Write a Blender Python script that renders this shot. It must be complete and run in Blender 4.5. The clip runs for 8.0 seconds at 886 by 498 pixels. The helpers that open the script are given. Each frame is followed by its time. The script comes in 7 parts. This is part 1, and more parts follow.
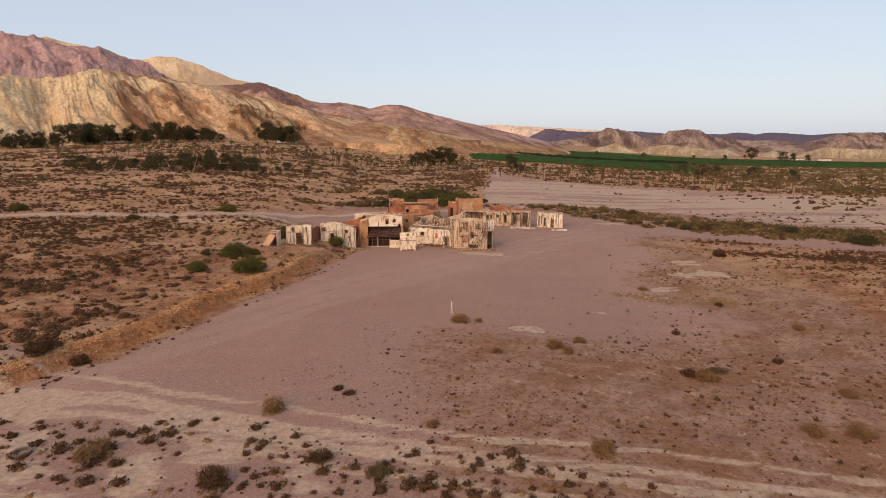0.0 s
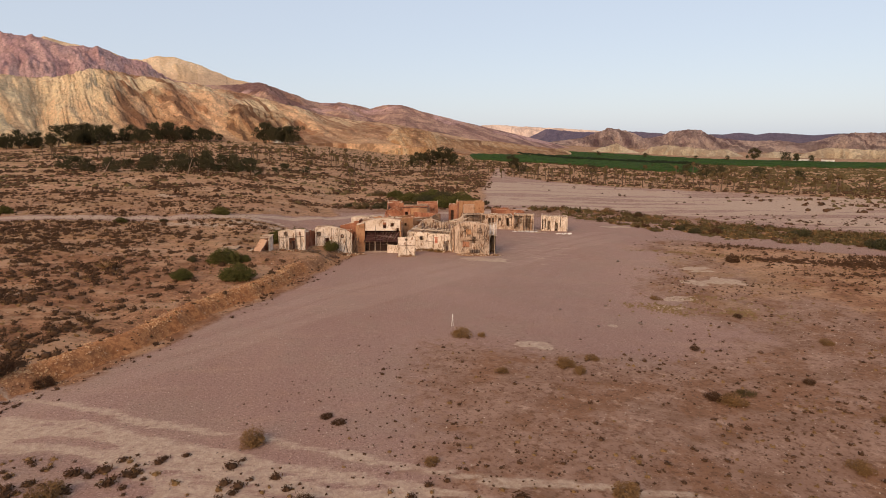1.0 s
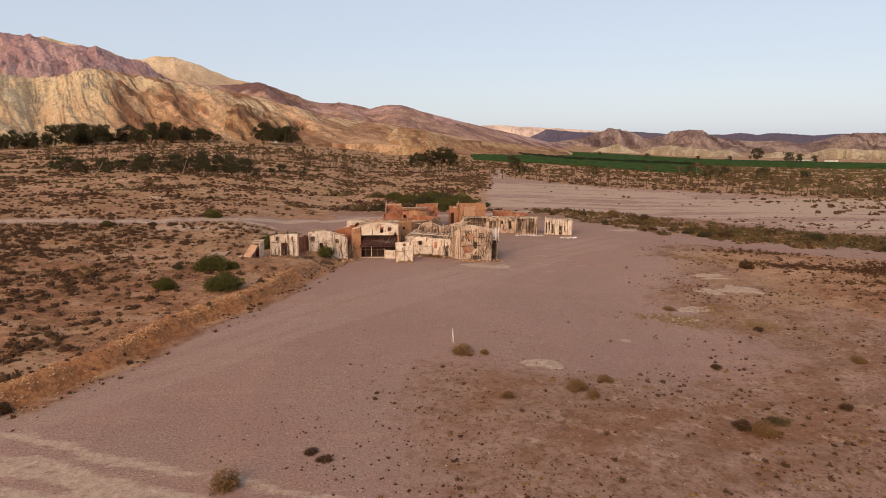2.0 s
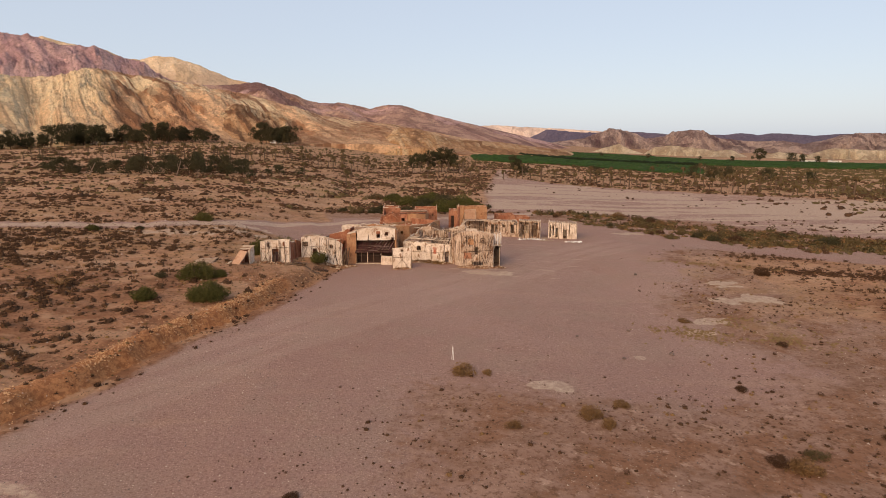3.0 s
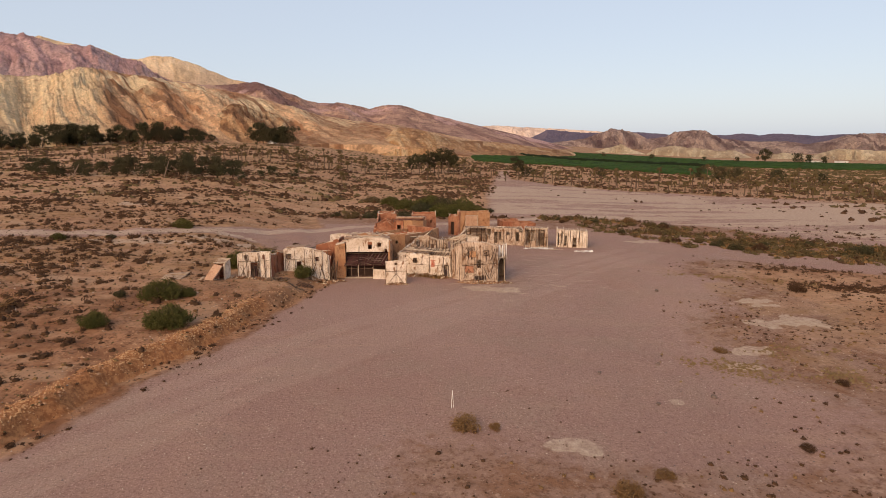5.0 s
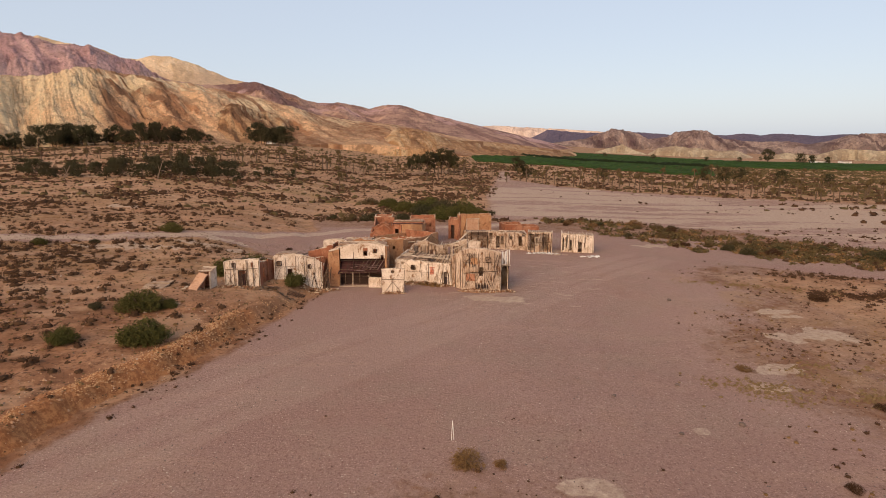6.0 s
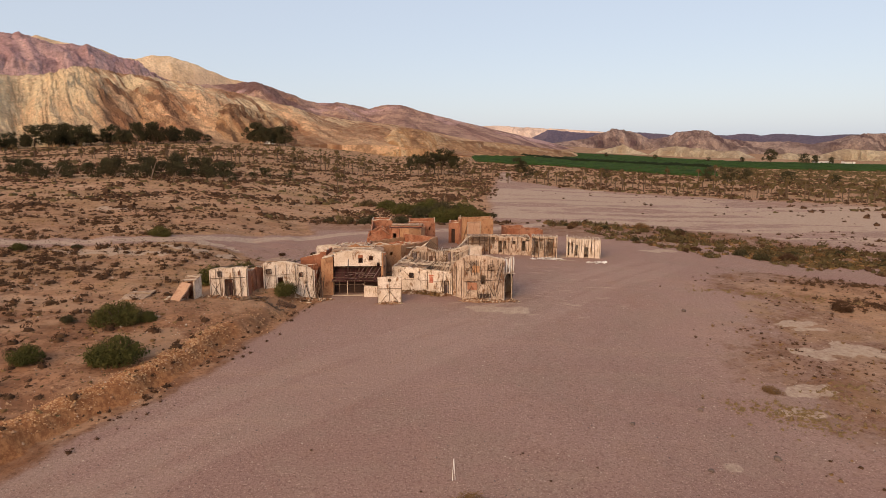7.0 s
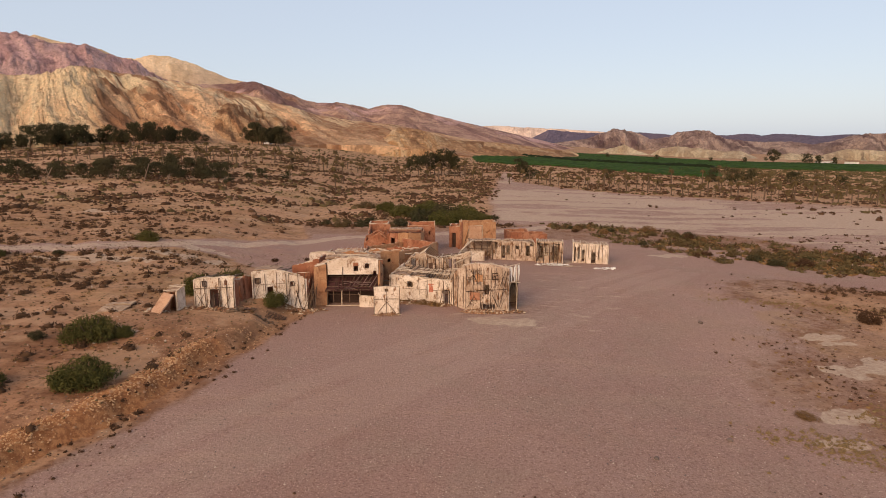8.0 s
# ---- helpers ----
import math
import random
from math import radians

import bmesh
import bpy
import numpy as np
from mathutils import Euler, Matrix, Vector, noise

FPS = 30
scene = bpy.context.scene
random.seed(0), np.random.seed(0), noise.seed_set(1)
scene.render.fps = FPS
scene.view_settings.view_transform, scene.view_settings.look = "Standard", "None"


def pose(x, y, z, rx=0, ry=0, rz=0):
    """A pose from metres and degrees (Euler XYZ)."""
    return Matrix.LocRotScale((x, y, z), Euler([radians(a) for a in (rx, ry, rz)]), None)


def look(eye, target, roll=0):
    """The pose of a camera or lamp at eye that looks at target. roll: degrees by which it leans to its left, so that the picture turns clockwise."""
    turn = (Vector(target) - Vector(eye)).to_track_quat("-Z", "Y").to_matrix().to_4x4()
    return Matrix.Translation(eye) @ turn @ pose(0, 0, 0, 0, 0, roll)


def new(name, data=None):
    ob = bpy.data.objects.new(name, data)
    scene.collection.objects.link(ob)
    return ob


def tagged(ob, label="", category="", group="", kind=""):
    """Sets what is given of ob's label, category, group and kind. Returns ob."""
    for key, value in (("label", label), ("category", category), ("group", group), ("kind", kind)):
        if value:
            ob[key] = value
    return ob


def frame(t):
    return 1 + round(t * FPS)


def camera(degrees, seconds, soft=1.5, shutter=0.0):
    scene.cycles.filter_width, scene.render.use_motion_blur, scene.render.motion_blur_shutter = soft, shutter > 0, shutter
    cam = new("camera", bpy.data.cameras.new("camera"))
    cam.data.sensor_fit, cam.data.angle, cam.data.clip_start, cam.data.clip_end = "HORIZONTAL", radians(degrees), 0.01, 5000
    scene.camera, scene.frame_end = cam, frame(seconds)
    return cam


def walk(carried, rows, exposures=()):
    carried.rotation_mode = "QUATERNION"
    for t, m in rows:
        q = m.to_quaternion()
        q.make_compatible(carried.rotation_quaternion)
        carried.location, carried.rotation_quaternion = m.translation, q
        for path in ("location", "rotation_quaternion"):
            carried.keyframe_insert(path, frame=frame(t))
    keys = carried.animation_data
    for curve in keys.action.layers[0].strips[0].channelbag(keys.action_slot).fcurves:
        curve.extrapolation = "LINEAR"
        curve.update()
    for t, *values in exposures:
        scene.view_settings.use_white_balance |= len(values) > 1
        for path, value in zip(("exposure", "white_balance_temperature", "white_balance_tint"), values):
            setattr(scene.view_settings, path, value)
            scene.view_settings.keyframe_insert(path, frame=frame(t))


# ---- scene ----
# the camera: a small drone that glides forward at a steady height
cam = camera(73.2, 8.0, soft=0.9)
PATH = [
    (0.0, look((-0.836, -87.846, 16.440), (3.268, 10.400, -1.767))),
    (1.0, look((-0.659, -83.771, 16.436), (3.406, 14.482, -1.730))),
    (2.0, look((-0.438, -79.700, 16.436), (3.593, 18.558, -1.694))),
    (3.0, look((-0.191, -75.639, 16.439), (3.810, 22.624, -1.659))),
    (4.0, look((0.065, -71.592, 16.447), (4.039, 26.675, -1.625))),
    (5.0, look((0.311, -67.565, 16.459), (4.261, 30.706, -1.593))),
    (6.0, look((0.529, -63.563, 16.474), (4.459, 34.711, -1.561))),
    (7.0, look((0.700, -59.590, 16.494), (4.614, 38.686, -1.530))),
    (8.0, look((0.806, -55.652, 16.517), (4.708, 42.625, -1.501))),
]
walk(cam, PATH, [(0.0, 0.12, 7350, 14), (8.0, 0.12, 7350, 14)])

# low soft evening light: sun behind the camera, dusty sky
SUN_AZ, SUN_EL = radians(212), radians(29)
world = bpy.data.worlds.new("world")
scene.world = world
world.use_nodes = True
wn = world.node_tree.nodes
sky = wn.new("ShaderNodeTexSky")
sky.sky_type = "NISHITA"
sky.sun_disc = False
sky.sun_elevation, sky.sun_rotation = SUN_EL, SUN_AZ
sky.dust_density, sky.air_density, sky.ozone_density = 1.2, 1.0, 1.0
wn["Background"].inputs["Strength"].default_value = 0.10
haze = wn.new("ShaderNodeMix")
haze.data_type = "RGBA"
haze.inputs[0].default_value = 0.62
haze.inputs[7].default_value = (6.3, 7.7, 9.9, 1)
world.node_tree.links.new(sky.outputs[0], haze.inputs[6])
world.node_tree.links.new(haze.outputs[2], wn["Background"].inputs["Color"])
sun = new("sun", bpy.data.lights.new("sun", "SUN"))
sun.data.energy, sun.data.angle, sun.data.color = 3.05, radians(48), (1.0, 0.735, 0.49)
sd = Vector((math.sin(SUN_AZ) * math.cos(SUN_EL), math.cos(SUN_AZ) * math.cos(SUN_EL), math.sin(SUN_EL)))
sun.matrix_world = look(sd * 50, (0, 0, 0))

# ---- materials ----
class Shade:
    """A small wrapper for building node materials."""

    def __init__(self, name, rough=0.9, spec=0.2):
        self.m = bpy.data.materials.new(name)
        self.m.use_nodes = True
        self.t = self.m.node_tree
        self.b = self.t.nodes["Principled BSDF"]
        self.b.inputs["Roughness"].default_value = rough
        self.b.inputs["Specular IOR Level"].default_value = spec
        self.co = None

    def node(self, kind, **props):
        n = self.t.nodes.new(kind)
        for k, v in props.items():
            if k == "operation":
                n.operation = v
            elif k == "blend":
                n.blend_type = v
            elif k == "feature":
                n.feature = v
            elif k == "wave":
                n.wave_type = v
        return n

    def link(self, a, b):
        self.t.links.new(a, b)

    def put(self, socket, v):
        if isinstance(v, bpy.types.NodeSocket):
            self.link(v, socket)
        elif isinstance(v, tuple) and len(v) == 3 and socket.type == "RGBA":
            socket.default_value = (*v, 1)
        else:
            socket.default_value = v

    def coords(self, scale=(1, 1, 1), world=True):
        g = self.node("ShaderNodeNewGeometry").outputs["Position"] if world else self.node("ShaderNodeTexCoord").outputs["Object"]
        mp = self.node("ShaderNodeMapping")
        self.link(g, mp.inputs["Vector"])
        mp.inputs["Scale"].default_value = scale
        return mp.outputs[0]

    def noise(self, scale, detail=4.0, rough=0.55, vec=None, distort=0.0):
        n = self.node("ShaderNodeTexNoise")
        self.link(vec if vec is not None else self.coords(), n.inputs["Vector"])
        n.inputs["Scale"].default_value, n.inputs["Detail"].default_value = scale, detail
        n.inputs["Roughness"].default_value, n.inputs["Distortion"].default_value = rough, distort
        return n.outputs["Fac"]

    def cells(self, scale, vec=None, out="Distance"):
        n = self.node("ShaderNodeTexVoronoi")
        self.link(vec if vec is not None else self.coords(), n.inputs["Vector"])
        n.inputs["Scale"].default_value = scale
        return n.outputs[out]

    def step(self, v, a, b, lo=0.0, hi=1.0):
        n = self.node("ShaderNodeMapRange")
        n.interpolation_type = "SMOOTHSTEP"
        self.put(n.inputs["Value"], v)
        n.inputs["From Min"].default_value, n.inputs["From Max"].default_value = a, b
        n.inputs["To Min"].default_value, n.inputs["To Max"].default_value = lo, hi
        return n.outputs[0]

    def math(self, op, a, b=0.0):
        n = self.node("ShaderNodeMath", operation=op)
        self.put(n.inputs[0], a)
        self.put(n.inputs[1], b)
        return n.outputs[0]

    def mix(self, f, a, b, blend="MIX"):
        n = self.node("ShaderNodeMix")
        n.data_type, n.blend_type = "RGBA", blend
        self.put(n.inputs[0], f)
        self.put(n.inputs[6], a)
        self.put(n.inputs[7], b)
        return n.outputs[2]

    def island(self):
        return self.node("ShaderNodeNewGeometry").outputs["Random Per Island"]

    def each(self):
        return self.node("ShaderNodeObjectInfo").outputs["Random"]

    def height(self):
        g = self.node("ShaderNodeSeparateXYZ")
        self.link(self.node("ShaderNodeNewGeometry").outputs["Position"], g.inputs[0])
        return g.outputs[2]

    def facing_up(self):
        g = self.node("ShaderNodeSeparateXYZ")
        self.link(self.node("ShaderNodeNewGeometry").outputs["Normal"], g.inputs[0])
        return g.outputs[2]

    def attr(self, name):
        n = self.node("ShaderNodeAttribute")
        n.attribute_name = name
        s = self.node("ShaderNodeSeparateColor")
        self.link(n.outputs["Color"], s.inputs[0])
        return list(s.outputs) + [n.outputs["Alpha"]]

    def done(self, colour, bump=None, strength=0.4, dist=0.05):
        self.put(self.b.inputs["Base Color"], colour)
        if bump is not None:
            n = self.node("ShaderNodeBump")
            n.inputs["Strength"].default_value, n.inputs["Distance"].default_value = strength, dist
            self.put(n.inputs["Height"], bump)
            self.link(n.outputs[0], self.b.inputs["Normal"])
        return self.m


def ground_material():
    s = Shade("desert_ground", 0.95, 0.1)
    zone = s.attr("zone")
    broad, mid, fine, grit = s.noise(0.045, 3), s.noise(0.35, 5, 0.6), s.noise(2.2, 6, 0.72), s.noise(6.0, 4, 0.75)
    streak = s.noise(0.22, 4, 0.6, s.coords((1.0, 0.28, 1)))
    gravel = s.mix(s.step(broad, 0.35, 0.68), (0.269, 0.157, 0.127), (0.307, 0.190, 0.155))
    gravel = s.mix(s.step(streak, 0.50, 0.72, 0, 0.45), gravel, (0.315, 0.190, 0.142))
    gravel = s.mix(s.step(s.noise(0.35, 5, 0.6, s.coords((0.12, 0.9, 1))), 0.54, 0.68, 0, 0.2), gravel, (0.445, 0.290, 0.193))
    gravel = s.mix(s.step(mid, 0.52, 0.70, 0, 0.22), gravel, (0.251, 0.136, 0.085))
    gravel = s.mix(s.step(s.noise(0.13, 6, 0.68), 0.47, 0.62, 0, 0.55), gravel, (0.268, 0.180, 0.138))
    gravel = s.mix(s.step(s.noise(0.75, 6, 0.75), 0.56, 0.68, 0, 0.35), gravel, (0.400, 0.278, 0.212))
    peb = s.cells(8.5)
    gravel = s.mix(s.step(peb, 0.12, 0.34, 0.56, 0.0), gravel, (0.155, 0.085, 0.056))
    gravel = s.mix(s.step(s.noise(5.5, 5, 0.8), 0.48, 0.62, 0, 0.74), gravel, (0.158, 0.084, 0.061))
    gravel = s.mix(s.step(s.noise(9.0, 4, 0.75), 0.55, 0.66, 0, 0.75), gravel, (0.483, 0.330, 0.253))
    lane = s.attr("zone_more")[2]
    gravel = s.mix(s.math("MULTIPLY", s.step(s.math("ADD", lane, s.math("MULTIPLY", s.math("SUBTRACT", mid, 0.5), 1.2)), 0.3, 0.9), 0.15), gravel, (0.420, 0.299, 0.230))
    soil = s.mix(s.step(mid, 0.36, 0.62), (0.194, 0.086, 0.044), (0.318, 0.158, 0.086))
    soil = s.mix(s.step(fine, 0.48, 0.64, 0, 0.9), soil, (0.138, 0.060, 0.029))
    soil = s.mix(s.step(grit, 0.66, 0.76, 0, 0.6), soil, (0.466, 0.291, 0.185))
    clods = s.math("MULTIPLY", s.step(s.cells(1.9, s.coords((1.0, 1.0, 0.2))), 0.16, 0.36, 0.9, 0.0), s.step(s.noise(0.4, 4, 0.65), 0.45, 0.58))
    soil = s.mix(clods, soil, (0.098, 0.046, 0.026))
    dun = s.mix(s.step(mid, 0.34, 0.66), (0.222, 0.122, 0.082), (0.288, 0.172, 0.124))
    dun = s.mix(s.step(s.noise(0.18, 6, 0.7), 0.48, 0.60, 0, 0.75), dun, (0.196, 0.090, 0.046))
    dun = s.mix(s.step(s.noise(0.8, 5, 0.7), 0.58, 0.66, 0, 0.6), dun, (0.400, 0.262, 0.190))
    dun = s.mix(s.step(fine, 0.48, 0.66, 0, 0.85), dun, (0.119, 0.055, 0.030))
    dun = s.mix(s.step(s.cells(3.2, s.coords((1.0, 1.0, 0.2))), 0.14, 0.34, 0.6, 0.0), dun, (0.120, 0.062, 0.040))
    dun = s.mix(s.step(grit, 0.60, 0.70, 0, 0.6), dun, (0.488, 0.338, 0.244))
    pale = s.mix(s.step(fine, 0.35, 0.7), (0.345, 0.240, 0.172), (0.50, 0.378, 0.280))
    wob = s.math("MULTIPLY", s.math("SUBTRACT", s.noise(0.9, 4, 0.65), 0.5), 0.9)
    pan = s.step(s.math("ADD", zone[0], wob), 0.30, 0.70)
    left = s.step(s.math("ADD", zone[2], wob), 0.30, 0.70)
    base = s.mix(left, dun, soil)
    base = s.mix(pan, base, gravel)
    blotch = s.math("MULTIPLY", s.step(s.noise(0.5, 6, 0.7, s.coords((0.6, 1.0, 1))), 0.50, 0.62), s.math("SUBTRACT", 1.0, pan))
    base = s.mix(s.math("MULTIPLY", blotch, 0.4), base, (0.133, 0.066, 0.035))
    far = s.math("MULTIPLY", s.step(s.noise(0.16, 5, 0.62, s.coords((0.8, 1.2, 1))), 0.50, 0.60), s.math("MULTIPLY", left, s.math("SUBTRACT", 1.0, pan)))
    base = s.mix(s.math("MULTIPLY", far, 0.5), base, (0.430, 0.262, 0.160))
    more = s.attr("zone_more")
    earth = s.mix(s.step(s.noise(2.6, 6, 0.75), 0.40, 0.62), (0.220, 0.082, 0.032), (0.405, 0.176, 0.074))
    base = s.mix(s.math("MULTIPLY", s.step(s.math("ADD", more[0], s.math("MULTIPLY", wob, 0.8)), 0.35, 0.75), 0.85), base, earth)
    # unevenly grown plain: pale bare soil, olive-brown low growth and dark specks of scrub
    plain = more[1]
    wild = s.mix(s.step(s.noise(0.07, 6, 0.65, s.coords((0.6, 1.4, 1))), 0.42, 0.60), (0.375, 0.212, 0.124), (0.290, 0.176, 0.086))
    wild = s.mix(s.step(s.noise(0.11, 5, 0.6, s.coords((0.5, 1.5, 1))), 0.55, 0.64, 0, 0.75), wild, (0.48, 0.310, 0.198))
    wild = s.mix(s.step(s.noise(0.55, 6, 0.75), 0.52, 0.61, 0, 0.8), wild, (0.125, 0.064, 0.036))
    wild = s.mix(s.step(s.noise(1.6, 4, 0.7), 0.56, 0.66, 0, 0.5), wild, (0.50, 0.335, 0.220))
    base = s.mix(s.math("MULTIPLY", plain, 0.85), base, wild)
    track = s.math("MULTIPLY", s.step(s.math("ADD", zone[1], s.math("MULTIPLY", s.math("SUBTRACT", s.noise(0.55, 5, 0.7, s.coords((0.6, 1.6, 1))), 0.5), 1.8)), 0.45, 0.80), 0.85)
    holes = s.step(s.noise(2.4, 6, 0.75), 0.40, 0.56, 0.55, 1.0)
    base = s.mix(s.math("MULTIPLY", track, holes), base, pale)
    bump = s.math("ADD", s.math("MULTIPLY", fine, 0.8), s.math("MULTIPLY", grit, 0.6))
    return s.done(base, bump, 0.7, 0.12)


def rock_material(name, low, mid_colour, high, z0, z1, band=0.22, stripe=(0.5, 0.42, 0.3), stripes=0.5, skin=(0.74, 0.94, 0.85), east=None, scrub=0.6, fluted=True):
    """Eroded marl and rock: beds that run down the slopes, dipping strata, darker hollows, scrub on gentle ground."""
    s = Shade(name, 0.95, 0.1)
    beds, lie = s.attr("beds"), s.attr("lie")
    n = s.noise(0.012, 5, 0.6)
    h = s.math("ADD", s.step(s.height(), z0, z1), s.math("MULTIPLY", s.math("SUBTRACT", n, 0.5), 1.1))
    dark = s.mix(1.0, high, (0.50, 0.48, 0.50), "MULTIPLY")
    c = s.mix(s.step(h, 0.25, 0.5), low, mid_colour)
    c = s.mix(s.step(beds[1], 0.50, 0.64, 0, 0.6), c, s.mix(0.4, mid_colour, high))
    c = s.mix(s.step(beds[0], 0.53, 0.62, 0, 0.7), c, stripe)
    c = s.mix(s.step(beds[3], 0.52, 0.66, 0, 0.3), c, s.mix(0.4, high, low))
    c = s.mix(s.step(beds[3], 0.45, 0.34, 0, 0.6), c, stripe)
    strata = s.noise(band, 4, 0.6, s.coords((0.25, 0.25, 1.6)), 0.6)
    c = s.mix(s.step(strata, 0.52, 0.66, 0, stripes), c, s.mix(0.5, stripe, low))
    if east:
        red = s.mix(s.step(lie[2], 0.42, 0.58), east[0], s.mix(0.5, east[0], east[1]))
        red = s.mix(s.step(lie[0], 0.53, 0.60, 0, 0.9), red, east[1])
        red = s.mix(s.step(lie[0], 0.47, 0.39, 0, 0.9), red, s.mix(1.0, east[0], (0.42, 0.40, 0.46), "MULTIPLY"))
        red = s.mix(s.step(s.noise(0.028, 7, 0.72), 0.50, 0.58, 0, 0.6), red, s.mix(1.0, east[0], (0.46, 0.44, 0.48), "MULTIPLY"))
        flutes = s.math("MULTIPLY", s.step(lie[3], 0.5, 0.72), s.step(beds[3], 0.58, 0.46))
        red = red if not fluted else s.mix(s.math("MULTIPLY", flutes, s.step(lie[2], 0.38, 0.50, 0, 0.9)), red, stripe)
        c = s.mix(s.math("MULTIPLY", beds[2], 0.92 if fluted else 0.6), c, red)
    # darker tone in the hollows, broken by noise; scrub sets its strength
    hollow_tone = s.math("ADD", lie[1], s.math("MULTIPLY", s.math("SUBTRACT", s.noise(0.035, 6, 0.7), 0.5), 0.9))
    c = s.mix(s.step(hollow_tone, 0.50, 0.72, 0, scrub), c, s.mix(s.noise(0.2, 3), dark, high))
    flat = s.step(s.math("ADD", s.facing_up(), s.math("MULTIPLY", s.math("SUBTRACT", s.noise(0.05, 5, 0.7), 0.5), 0.12)), skin[0], skin[1])
    c = s.mix(s.math("MULTIPLY", flat, skin[2]), c, s.mix(s.step(s.noise(0.15, 5, 0.7), 0.4, 0.6), high, s.mix(0.5, high, low)))
    c = s.mix(s.step(s.noise(0.035, 8, 0.78), 0.50, 0.57, 0, 0.7 * scrub), c, s.mix(0.5, c, dark))
    c = s.mix(s.step(s.noise(0.09, 6, 0.75), 0.52, 0.62, 0, 0.4), c, s.mix(1.0, c, (0.62, 0.58, 0.58), "MULTIPLY"))
    c = s.mix(s.step(s.noise(0.55, 4, 0.75), 0.53, 0.61, 0, 0.55 * min(1.0, scrub + 0.2)), c, dark)
    c = s.mix(s.step(s.noise(0.30, 5, 0.8), 0.49, 0.36, 0, 0.6), c, s.mix(1.0, c, (1.5, 1.45, 1.4), "MULTIPLY"))
    return s.done(c, s.noise(0.11, 10, 0.78), 1.0, 7.0)


def plaster_material(name, base, worn, under, stain, flake=0.62):
    """Weathered lime render: grain, rain streaks, and patches fallen down to the layer beneath."""
    s = Shade(name, 0.92, 0.15)
    grain = s.noise(3.0, 6, 0.65)
    c = s.mix(s.step(s.noise(0.8, 4), 0.35, 0.7), base, worn)
    streak = s.noise(1.0, 8, 0.74, s.coords((1.5, 1.5, 1.0)), 0.5)
    c = s.mix(s.step(streak, 0.49, 0.68, 0, 0.75), c, stain)
    crack = s.node("ShaderNodeTexVoronoi", feature="DISTANCE_TO_EDGE")
    s.link(s.coords((0.9, 0.9, 0.55)), crack.inputs["Vector"])
    c = s.mix(s.step(crack.outputs["Distance"], 0.0, 0.035, 0.7, 0.0), c, stain)
    runs = s.noise(1.0, 5, 0.65, s.coords((10.0, 10.0, 0.8)), 0.4)
    c = s.mix(s.step(runs, 0.56, 0.70, 0, 0.38), c, s.mix(1.0, stain, (0.7, 0.65, 0.62), "MULTIPLY"))
    patch = s.step(s.noise(1.0, 9, 0.72, s.coords((2.2, 2.2, 1.0)), 0.5), flake - 0.02, flake + 0.04)
    c = s.mix(patch, c, s.mix(s.step(grain, 0.4, 0.6), under, s.mix(0.5, under, stain)))
    c = s.mix(s.step(s.noise(9, 4, 0.7), 0.60, 0.72, 0, 0.45), c, stain)
    bump = s.math("SUBTRACT", s.math("MULTIPLY", grain, 0.5), s.math("MULTIPLY", patch, 0.6))
    return s.done(c, bump, 0.7, 0.05)


def wood_material(name, a, b):
    s = Shade(name, 0.85, 0.2)
    c = s.mix(s.step(s.noise(2.0, 6, 0.6, s.coords((1, 1, 6))), 0.3, 0.7), a, b)
    c = s.mix(s.math("MULTIPLY", s.each(), 0.45), c, s.mix(1.0, c, (0.45, 0.42, 0.40), "MULTIPLY"))
    return s.done(c, s.noise(14, 4), 0.4, 0.01)


def leaf_material(name, a, b, dry):
    s = Shade(name, 0.9, 0.03)
    c = s.mix(s.island(), a, b)
    c = s.mix(s.step(s.noise(0.9, 3), 0.52, 0.75, 0, 0.7), c, dry)
    c = s.mix(s.math("MULTIPLY", s.each(), 0.35), c, dry)
    return s.done(c)


def crop_material():
    """Rows of a lush low crop, with thin and thick stretches."""
    s = Shade("crop_leaves", 0.9, 0.05)
    c = s.mix(s.step(s.noise(0.12, 5, 0.65), 0.38, 0.62), (0.020, 0.040, 0.006), (0.036, 0.070, 0.011))
    c = s.mix(s.step(s.noise(0.25, 4, 0.6, s.coords((0.25, 0.9, 1))), 0.52, 0.66, 0, 0.7), c, (0.014, 0.034, 0.006))
    c = s.mix(s.step(s.noise(0.6, 4, 0.7), 0.60, 0.70, 0, 0.5), c, (0.075, 0.085, 0.026))
    return s.done(c, s.noise(0.8, 5, 0.7), 0.8, 0.8)


def rubble_material(name, colours):
    """Broken pieces of several colours, each of its own."""
    s = Shade(name, 0.95, 0.1)
    c = colours[0]
    for k, other in enumerate(colours[1:]):
        c = s.mix(s.step(s.math("FRACT", s.math("MULTIPLY", s.island(), 7.3 + 5.1 * k)), 0.5, 0.56), c, other)
    c = s.mix(s.step(s.noise(6.0, 4, 0.7), 0.5, 0.66, 0, 0.5), c, (0.14, 0.075, 0.045))
    return s.done(c, s.noise(18, 4), 0.4, 0.02)


def plain_material(name, a, b, scale=3.0, rough=0.9):
    s = Shade(name, rough, 0.2)
    return s.done(s.mix(s.step(s.noise(scale, 5, 0.6), 0.35, 0.68), a, b), s.noise(scale * 5, 4), 0.4, 0.03)


